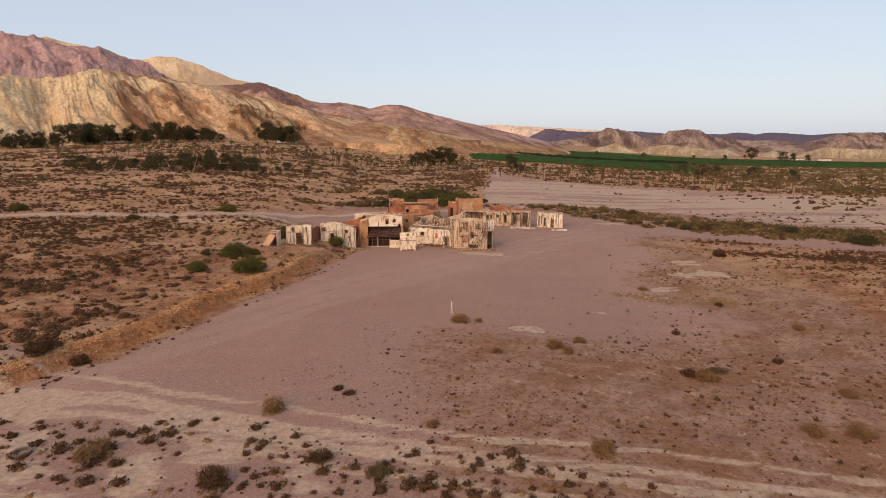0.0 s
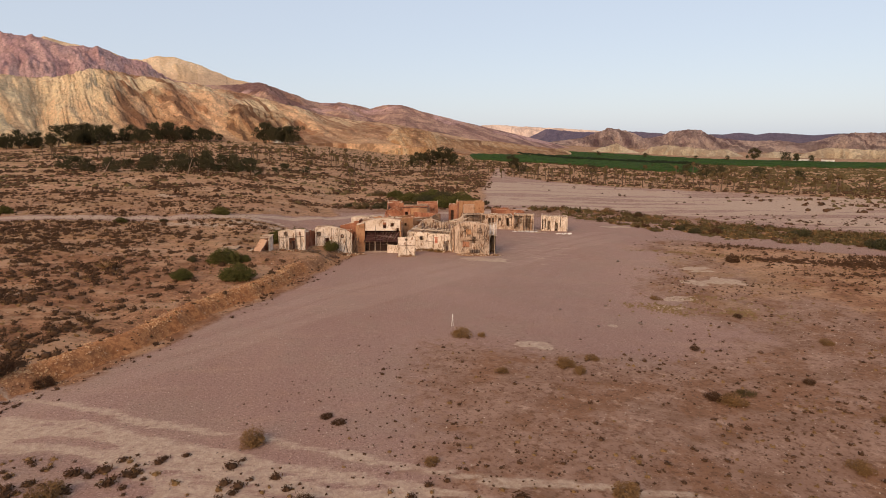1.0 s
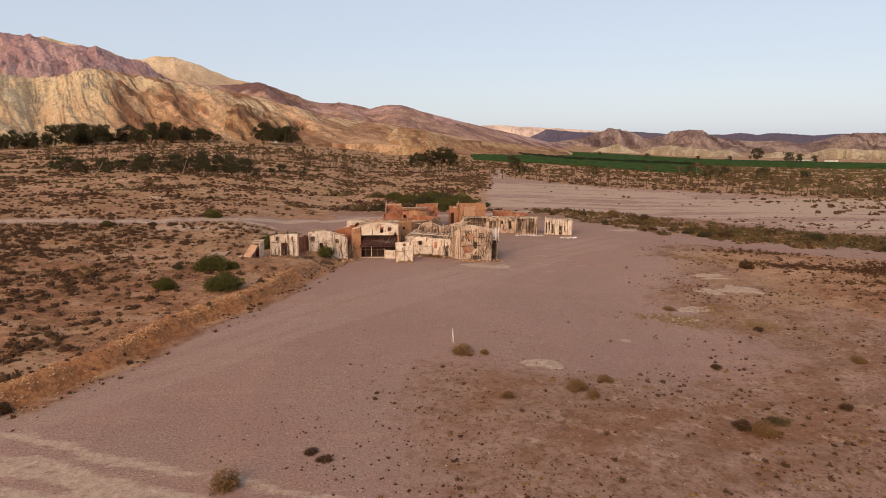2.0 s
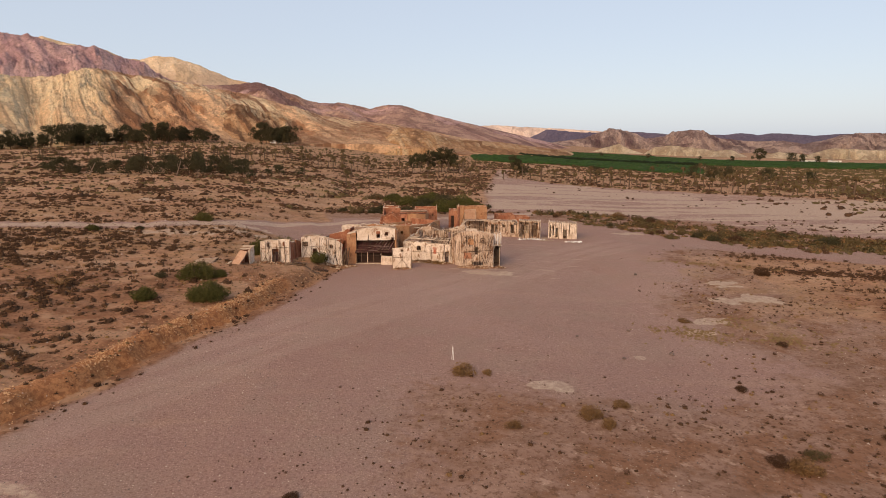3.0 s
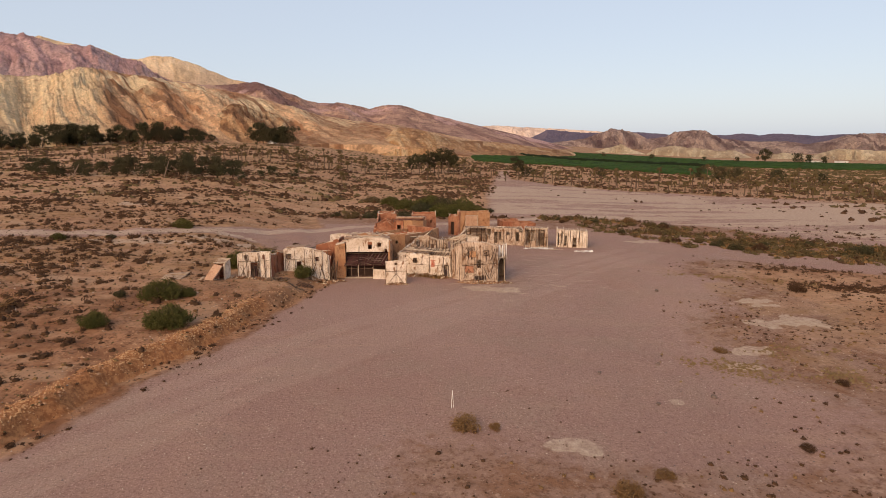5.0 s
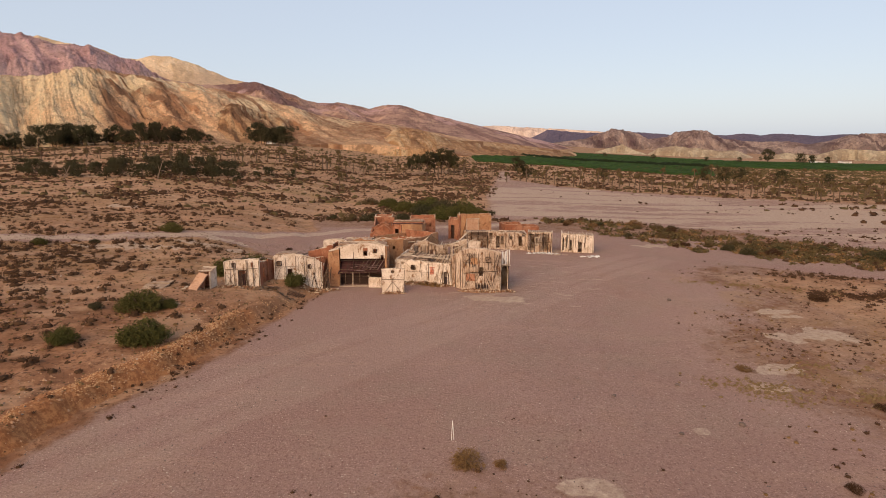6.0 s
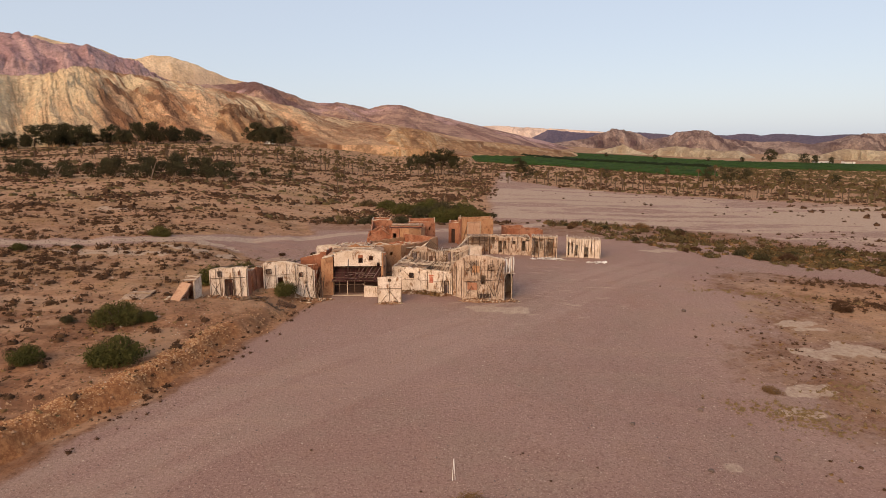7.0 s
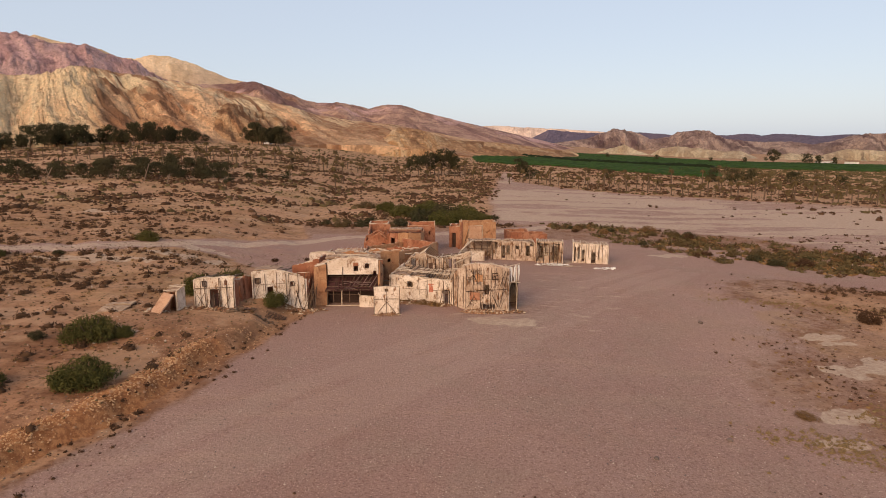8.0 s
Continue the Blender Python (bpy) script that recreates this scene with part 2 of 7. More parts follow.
GROUND = ground_material()
ROCK_FRONT = rock_material("ochre_badlands", (0.84, 0.57, 0.34), (0.90, 0.67, 0.41), (0.36, 0.190, 0.112), 12, 95, 0.16, (0.90, 0.71, 0.45), 0.5, (0.86, 0.97, 0.6), ((0.44, 0.196, 0.098), (0.84, 0.53, 0.31)), 0.38)
ROCK_FOOT = rock_material("orange_brown_marl", (0.60, 0.335, 0.160), (0.55, 0.270, 0.118), (0.235, 0.116, 0.062), 10, 60, 0.16, (0.74, 0.54, 0.33), 0.5, (0.86, 0.98, 0.6), ((0.40, 0.205, 0.105), (0.60, 0.37, 0.205)), 0.7)
ROCK_DARK = rock_material("purple_brown_mountain", (0.56, 0.345, 0.300), (0.58, 0.355, 0.350), (0.24, 0.128, 0.134), 20, 160, 0.10, (0.68, 0.44, 0.40), 0.45, (0.74, 0.94, 0.35), ((0.34, 0.185, 0.125), (0.60, 0.38, 0.26)), 0.85)
# far ochre hill: its sunlit look is put into the pale base colours
ROCK_SUNLIT = rock_material("sunlit_tint_ochre_hill", (0.60, 0.415, 0.275), (0.80, 0.60, 0.40), (0.66, 0.47, 0.31), 90, 190, 0.06, (0.62, 0.42, 0.25), 0.4, (0.97, 1.0, 0.3), None, 0.15)
ROCK_MESA = rock_material("cream_mesa", (0.70, 0.52, 0.415), (0.77, 0.58, 0.455), (0.72, 0.535, 0.43), 0, 80, 0.05, (0.504, 0.342, 0.270), 0.4, (0.98, 1.0, 0.3), None, 0.15)
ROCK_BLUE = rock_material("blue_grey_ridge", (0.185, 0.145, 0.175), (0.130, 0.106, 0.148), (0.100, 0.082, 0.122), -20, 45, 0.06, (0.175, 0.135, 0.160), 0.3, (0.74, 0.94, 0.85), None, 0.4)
ROCK_RIGHT = rock_material("grey_pink_badlands", (0.46, 0.315, 0.240), (0.205, 0.122, 0.116), (0.095, 0.054, 0.060), -10, 40, 0.16, (0.50, 0.36, 0.29), 0.5, (0.97, 0.998, 0.5), ((0.185, 0.110, 0.106), (0.50, 0.36, 0.29)), 0.8, False)
ROCK_FAN = rock_material("cream_marl", (0.50, 0.37, 0.245), (0.55, 0.42, 0.275), (0.22, 0.140, 0.095), -6, 14, 0.25, (0.66, 0.54, 0.37), 0.5, (0.98, 1.0, 0.5), None, 0.5)
WHITE = plaster_material("white_plaster", (0.74, 0.63, 0.53), (0.60, 0.475, 0.37), (0.30, 0.165, 0.092), (0.25, 0.140, 0.085), 0.59)
CREAM = plaster_material("patched_plaster", (0.60, 0.462, 0.358), (0.42, 0.290, 0.205), (0.24, 0.120, 0.064), (0.15, 0.078, 0.045), 0.55)
TERRA = plaster_material("terracotta_render", (0.30, 0.112, 0.062), (0.40, 0.190, 0.115), (0.225, 0.085, 0.048), (0.150, 0.062, 0.038), 0.57)
TAN = plaster_material("tan_render", (0.43, 0.235, 0.128), (0.36, 0.168, 0.086), (0.26, 0.105, 0.052), (0.19, 0.088, 0.048), 0.60)
PINK = plaster_material("faded_pink_render", (0.48, 0.30, 0.20), (0.43, 0.245, 0.155), (0.35, 0.16, 0.085), (0.27, 0.14, 0.085), 0.68)
TIMBER = wood_material("grey_timber", (0.21, 0.140, 0.092), (0.105, 0.064, 0.042))
DARK_TIMBER = wood_material("dark_timber", (0.085, 0.048, 0.035), (0.045, 0.026, 0.020))
MAROON = wood_material("maroon_boards", (0.115, 0.044, 0.040), (0.055, 0.024, 0.022))
GREY_BOARD = wood_material("grey_pink_boards", (0.33, 0.225, 0.20), (0.19, 0.120, 0.105))
PALE_TIMBER = wood_material("bleached_timber", (0.64, 0.53, 0.42), (0.46, 0.34, 0.24))
RUBBLE = rubble_material("plaster_rubble", [(0.36, 0.235, 0.150), (0.18, 0.098, 0.058), (0.50, 0.38, 0.27), (0.27, 0.135, 0.075)])
ROOFING = plain_material("reed_roofing", (0.36, 0.235, 0.155), (0.20, 0.12, 0.08), 2.5)
RED = plain_material("red_paint", (0.42, 0.095, 0.055), (0.52, 0.27, 0.19), 5)
CRUST = plain_material("dusty_concrete", (0.40, 0.28, 0.19), (0.25, 0.15, 0.095), 1.6)
STONE = plain_material("pale_stone", (0.46, 0.36, 0.28), (0.30, 0.21, 0.155), 2)
DARK_STONE = plain_material("dark_stone", (0.10, 0.072, 0.060), (0.17, 0.12, 0.098), 2)
CLOD = plain_material("orange_clod", (0.42, 0.235, 0.13), (0.26, 0.125, 0.065), 2)
OCHRE_STONE = plain_material("ochre_stone", (0.52, 0.30, 0.15), (0.34, 0.165, 0.075), 2)
HOUSE = plain_material("far_white_wall", (0.75, 0.72, 0.68), (0.62, 0.58, 0.53), 0.5)
LEAF_GREEN = leaf_material("green_leaves", (0.042, 0.046, 0.015), (0.098, 0.090, 0.028), (0.115, 0.086, 0.034))
LEAF_DARK = leaf_material("dark_leaves", (0.031, 0.034, 0.018), (0.062, 0.058, 0.029), (0.080, 0.056, 0.032))
LEAF_OLIVE = leaf_material("olive_leaves", (0.066, 0.050, 0.024), (0.112, 0.082, 0.038), (0.13, 0.080, 0.042))
LEAF_DRY = leaf_material("dry_twigs", (0.140, 0.078, 0.036), (0.240, 0.138, 0.060), (0.11, 0.062, 0.034))
LEAF_SCRUB = leaf_material("scrub_twigs", (0.046, 0.024, 0.015), (0.086, 0.045, 0.026), (0.090, 0.052, 0.028))
LEAF_STRAW = leaf_material("yellow_green_weeds", (0.150, 0.104, 0.050), (0.225, 0.155, 0.076), (0.20, 0.12, 0.065))
LEAF_PALM = leaf_material("palm_fronds", (0.060, 0.044, 0.020), (0.110, 0.075, 0.034), (0.10, 0.060, 0.032))
LEAF_CROP = crop_material()
LEAF_HEDGE = leaf_material("hedge_leaves", (0.010, 0.015, 0.006), (0.018, 0.024, 0.010), (0.020, 0.022, 0.010))
BARK = wood_material("bark", (0.16, 0.105, 0.072), (0.09, 0.058, 0.040))
DEADWOOD = wood_material("bleached_trunk", (0.27, 0.19, 0.14), (0.18, 0.12, 0.085))

# ---- the lie of the land ----
def hash2(ix, iy, seed):
    n = (ix.astype(np.int64) * 374761393 + iy.astype(np.int64) * 668265263 + seed * 1442695041) & 0xFFFFFFFF
    n = ((n ^ (n >> 13)) * 1274126177) & 0xFFFFFFFF
    return ((n ^ (n >> 16)) & 0xFFFF) / 65535.0


def vnoise(x, y, seed=0):
    x, y = np.asarray(x, float), np.asarray(y, float)
    ix, iy = np.floor(x), np.floor(y)
    fx, fy = x - ix, y - iy
    fx, fy = fx * fx * (3 - 2 * fx), fy * fy * (3 - 2 * fy)
    a, b = hash2(ix, iy, seed), hash2(ix + 1, iy, seed)
    c, d = hash2(ix, iy + 1, seed), hash2(ix + 1, iy + 1, seed)
    return (a * (1 - fx) + b * fx) * (1 - fy) + (c * (1 - fx) + d * fx) * fy


def fbm(x, y, seed=0, octaves=4):
    total, amp, norm = 0.0, 1.0, 0.0
    for k in range(octaves):
        total = total + amp * vnoise(x * 2 ** k + 17.3 * k, y * 2 ** k - 9.1 * k, seed + k)
        norm += amp
        amp *= 0.5
    return total / norm


def smooth(a, b, v):
    s = np.clip((np.asarray(v, float) - a) / (b - a), 0, 1)
    return s * s * (3 - 2 * s)


def line_distance(x, y, pts):
    """How far (x, y) lies from a line through the points."""
    best = np.full(np.broadcast(x, y).shape, 1e9)
    for (ax, ay), (bx, by) in zip(pts[:-1], pts[1:]):
        dx, dy = bx - ax, by - ay
        s = np.clip(((x - ax) * dx + (y - ay) * dy) / (dx * dx + dy * dy), 0, 1)
        best = np.minimum(best, np.hypot(x - ax - s * dx, y - ay - s * dy))
    return best


def bank_x(y):
    """The foot of the earth bank along the wash."""
    wave = (fbm(np.asarray(y) / 4.0, 0.3, 61) - 0.5) * 0.9 + (fbm(np.asarray(y) / 1.1, 0.7, 62) - 0.5) * 0.8
    return wave + np.interp(y, [-120, -62, -49, -42, -38, -32, -28, -24, -21, -17.5, -14, -8, -4, 3, 9, 30, 60], [-59, -42, -28.2, -24.5, -23, -21.2, -20.2, -18.4, -17.2, -16.4, -15.6, -13.3, -12.6, -10.1, -11.6, -16.1, -23.1])


NEAR_TRACK = [(-70, -47), (-30, -50), (-20, -51), (-8.6, -56), (4, -59.8), (21, -63), (60, -70)]
RUTS = [[(-34, -49), (-27, -50.6), (-24.4, -53), (-22.6, -56.5), (-22.2, -60)], [(-33, -51), (-26, -54), (-23.6, -57.5), (-23.5, -61)], [(-27, -50), (-20, -51.5), (-12, -54.5), (-2, -57.5)], [(-25, -52.5), (-17, -54), (-6, -58), (6, -61)], [(-4, -58.5), (8, -61.2), (22, -64), (40, -67)]]
BACK_ROAD = [(-190, -4), (-75, 17.5), (-54, 21.5), (-43, 24.3), (-34, 28), (-24, 36), (-12, 46), (10, 50), (30, 62)]
APRON = [(-9, 8), (-13, 11), (-16, 16), (-19.5, 20), (-25, 24.5), (-32, 25.5), (-36, 30), (-28, 37), (-14, 48), (4, 50), (-4, 24)]
RIGHT_ROAD = [(22, 33), (34, 27), (48, 21), (62, 13), (95, -4), (160, -40)]


FLAT = [(16, 62), (19, 100), (28, 160), (40, 226), (45, 226), (37, 172), (58, 144), (80, 127), (109, 114), (135, 96), (190, 85), (150, 20), (100, 22), (72, 31), (67, 39), (59, 51), (41, 60), (27, 63)]
BELT = [(24, 61), (34, 59.5), (44, 55), (55, 46), (63, 35), (75, 27), (100, 18), (150, 4), (150, -8), (90, 5), (74, 10), (62, 18), (55, 21), (44, 26), (34, 41), (28, 55)]


def inside(x, y, pts, soft):
    """1 inside the outline, 0 outside, soft at its edge."""
    odd = np.zeros(np.broadcast(x, y).shape, bool)
    for (ax, ay), (bx, by) in zip(pts, pts[1:] + pts[:1]):
        if ay != by:
            odd ^= ((ay > y) != (by > y)) & (x < (bx - ax) * (y - ay) / (by - ay) + ax)
    d = line_distance(x, y, pts + pts[:1])
    return smooth(-soft, soft, np.where(odd, d, -d))


def zones(x, y):
    """Weights of bare gravel, pale track and scrub."""
    wob = (fbm(x / 9, y / 9, 3) - 0.5) * 9
    left = smooth(-2.6, 0.2, bank_x(y) - x + wob * 0.12)
    pan = (1 - smooth(-3.2, -0.3, bank_x(y) - x + wob * 0.25)) * (1 - smooth(27, 43, x - 0.33 * np.clip(y, -60, 12) + wob * 2.0 - 12 * smooth(10, 25, y))) * (1 - smooth(44, 52, y + wob * 0.5 + 0.15 * x))
    pan = np.maximum(pan, (1 - smooth(2.0, 3.8, line_distance(x, y, BACK_ROAD) + wob * 0.10)))
    pan = np.maximum(pan, inside(x + wob * 0.2, y + wob * 0.2, APRON, 1.6))
    pan = np.maximum(pan, (1 - smooth(4.0, 7, line_distance(x, y, RIGHT_ROAD) + wob * 0.2)))
    pan = np.maximum(pan, inside(x + wob * 0.3, y + wob * 0.3, FLAT, 3.0) * (1 - 0.5 * smooth(80, 130, x)))
    pan = np.maximum(pan, 0.85 * (1 - smooth(4.0, 9.0, line_distance(x, y, NEAR_TRACK) + wob * 0.3)))
    pan = pan * (1 - 0.75 * smooth(-28, -42, y + 0.35 * (x - 3) + wob * 0.6) * smooth(-9, 5, x + wob * 0.5))
    dist = line_distance(x, y, NEAR_TRACK)
    rut = sum(np.exp(-((dist - d0 - k * wob) / 0.5) ** 2) for d0, k in ((0.6, 0.10), (2.6, 0.3)))
    for rut_line in RUTS:
        rut = np.maximum(rut, 1 - smooth(0.1, 0.75, line_distance(x + wob * 0.12, y, rut_line)))
    track = np.clip(rut, 0, 1) * 0.78 + 0.18 * (1 - smooth(1.0, 5.0, dist + wob * 0.35))
    track = np.maximum(track, 0.85 * (1 - smooth(0.9, 2.8, line_distance(x, y, BACK_ROAD) + wob * 0.1)))
    near = smooth(-56, -64, y + 0.28 * x + wob * 0.9)
    left = np.maximum(left, 0.30 * near)
    left = np.maximum(left, 0.95 * smooth(35, 50, x + wob * 0.9) * (1 - smooth(2, 16, y)) * (1 - pan))
    left = np.maximum(left, smooth(64, 84, y + wob) * (1 - 0.4 * smooth(20, 60, x)))
    track = np.maximum(track, near * (0.22 + 0.6 * smooth(0.46, 0.62, fbm(x / 3, y / 3, 78))))
    track = np.maximum(track, 0.95 * inside(x + wob * 0.3, y + wob * 0.3, FLAT, 3.0) * (0.5 + 0.5 * smooth(0.40, 0.60, fbm(x / 24, y / 4, 66))))
    return left, pan, track


def ground_z(x, y):
    x, y = np.asarray(x, float), np.asarray(y, float)
    over = bank_x(y) - x
    soft = smooth(-12, -2, y)
    rough = over + (fbm(x / 1.3, y / 1.3, 8) - 0.5) * (0.5 + 1.5 * soft)
    level = 1 - 0.85 * smooth(9, 24, y) * smooth(-34, -20, x)
    left = 0.72 * smooth(-0.1, 0.8 + 1.6 * soft, rough) + 0.28 * smooth(0.8, 3.4, rough)
    z = left * level * (1.2 + 0.036 * np.clip(over - 2, 0, 50) + 0.015 * np.clip(y, 0, 70))
    z = z * (1 - 0.6 * smooth(32, 60, y) * smooth(-60, -15, x))
    z = z - smooth(4, 24, x) * (1.0 - 0.65 * smooth(-15, 18, y) * (1 - smooth(30, 60, x))) - 0.005 * np.clip(x - 34, 0, 400)
    az = np.degrees(np.arctan2(x, y + 60))
    z = z + np.clip(y - 70, 0, 900) * (0.013 * (1 - smooth(4, 30, az)) + 0.021 * smooth(-2, -20, az) * (1 - 0.55 * smooth(-24, -40, az)))
    z = z + 0.38 * np.exp(-((over - 1.3 - 0.6 * (fbm(x / 3, y / 3, 9) - 0.5)) / 0.8) ** 2) * (1 - soft)
    hum = smooth(0, 4, over) * 0.55 + 0.10 + 0.5 * smooth(70, 110, y)
    z = z + (fbm(x / 7, y / 7, 21) - 0.5) * hum + (fbm(x / 2.2, y / 2.2, 5, 3) - 0.5) * 0.35 * (smooth(1.2, 4, over) * 1.1 + 0.10 + 0.35 * np.exp(-(over - 0.5) ** 2))
    return z

# ---- end of the functions ----
def grid_mesh(name, xs, ys, z, material):
    """A sheet over the given points: x and y of shape (rows, columns)."""
    rows, cols = z.shape
    me = bpy.data.meshes.new(name)
    co = np.stack([xs, ys, z], -1).reshape(-1, 3).astype(np.float32)
    i = np.arange(rows * cols).reshape(rows, cols)
    quads = np.stack([i[:-1, :-1], i[:-1, 1:], i[1:, 1:], i[1:, :-1]], -1).reshape(-1, 4)
    raw_mesh(me, co, quads)
    me.materials.append(material)
    me.polygons.foreach_set("use_smooth", np.ones(len(me.polygons), bool))
    return me


def raw_mesh(me, co, faces):
    faces = np.asarray(faces, np.int32)
    me.vertices.add(len(co))
    me.vertices.foreach_set("co", np.asarray(co, np.float32).ravel())
    me.loops.add(faces.size)
    me.loops.foreach_set("vertex_index", faces.ravel())
    me.polygons.add(len(faces))
    me.polygons.foreach_set("loop_start", np.arange(0, faces.size, faces.shape[1], dtype=np.int32))
    me.update(calc_edges=True)
    me.validate()


def spread(lo, hi, step, far_lo, far_hi, grow):
    vals = list(np.arange(lo, hi + step / 2, step))
    d, v = step, hi
    while v < far_hi:
        d *= grow
        v += d
        vals.append(v)
    d, v = step, lo
    while v > far_lo:
        d *= grow
        v -= d
        vals.insert(0, v)
    return np.array(vals)


WEEDS = [(28, -22), (29, -12), (31, -2), (34, 10), (50, 10), (64, 0), (64, -10), (46, -24), (34, -28)]
LANE = [(-34, -54), (-18, -36), (-6, -20), (6, -8), (20, 8), (34, 20)]
PATCHES = [(35.6, -13.6, 3.9, 2.6), (28.0, -20.8, 2.8, 1.5), (25.6, -24.6, 2.2, 1.1), (36.5, -7.6, 2.6, 0.6), (-22.6, -56.4, 1.2, 1.5), (8.2, -2.7, 3.2, 1.7), (8.1, -37.6, 2.6, 0.8), (17.4, -31, 1.4, 0.6), (-26, -52, 5, 3), (-31, -57, 4, 4), (22, 25, 5, 1.2), (75, 88, 14, 3), (60, 110, 16, 2.5), (38, 30, 4, 1.5), (-31, 27, 5, 1.5), (-58, 58, 5, 2.5), (-38, 17.5, 8, 1.8), (-30, 21, 6, 1.4), (62, 33, 7, 2.5), (61, 24, 6, 2.2), (70, 30, 6, 2.0), (-24, -9, 2.2, 0.9), (37, -6, 3, 0.9)]


def build_ground():
    gx = spread(-58, 60, 0.45, -2600, 2600, 1.06)
    gy = spread(-78, 50, 0.45, -900, 3200, 1.05)
    x, y = np.meshgrid(gx, gy)
    z = ground_z(x, y)
    me = grid_mesh("ground", x, y, z, GROUND)
    left, pan, track = zones(x, y)
    # a pair of lighter ruts along the near track, and bare pale patches
    rag = (fbm(x / 1.6, y / 1.6, 48) - 0.5) * 2.2
    for px, py, ra, rb in PATCHES:
        q = np.hypot((x - px) / ra, (y - py) / rb) + rag
        track = np.maximum(track, 1.2 * (1 - smooth(0.45, 1.1, q)))
    track = np.maximum(track, 0.42 * (1 - smooth(0.3, 1.25, np.hypot((x - 10) / 21, (y - 8) / 24) + rag * 0.3)))
    zone = np.stack([pan, track, left, np.ones_like(pan)], -1).reshape(-1, 4).astype(np.float32)
    at = me.attributes.new("zone", "FLOAT_COLOR", "POINT")
    at.data.foreach_set("color", zone.ravel())
    over = bank_x(y) - x
    face = smooth(-0.5, 0.1, over) * (1 - smooth(1.2, 2.6, over + 1.4 * (fbm(x / 2.5, y / 2.5, 45) - 0.5))) * (1 - 0.9 * smooth(-16, -5, y))
    weeds = 0.5 * inside(x, y, WEEDS, 4.0) * smooth(0.42, 0.6, fbm(x / 4, y / 4, 44))
    weeds = np.maximum(weeds, 0.9 * smooth(52, 75, y) * (0.75 + 0.25 * smooth(0.4, 0.6, fbm(x / 14, y / 10, 49))) * (1 - np.clip(pan, 0, 1)))
    weeds = np.maximum(weeds, 0.5 * smooth(-15, 2, y) * np.clip(left, 0, 1) * (1 - np.clip(pan, 0, 1)))
    lane = np.zeros_like(face)
    for off in (-2.6, 0.0, 3.2):
        lane = np.maximum(lane, 1 - smooth(0.5, 1.7, line_distance(x + off * 0.7, y - off * 0.7, LANE) + (fbm(x / 8, y / 8, 77) - 0.5) * 2))
    more = np.stack([face, weeds, lane, np.ones_like(face)], -1).reshape(-1, 4).astype(np.float32)
    me.attributes.new("zone_more", "FLOAT_COLOR", "POINT").data.foreach_set("color", more.ravel())
    tagged(new("ground", me), "gravelly desert ground with orange earth and pale tracks", "ground", kind="structure")


build_ground()

EYE = (0.8, -55.6)


def ridged(x, y, seed, octaves=4):
    total, amp, norm = 0.0, 1.0, 0.0
    for k in range(octaves):
        total = total + amp * (1 - np.abs(2 * vnoise(x * 2 ** k, y * 2 ** k, seed + k) - 1))
        norm += amp
        amp *= 0.55
    return total / norm


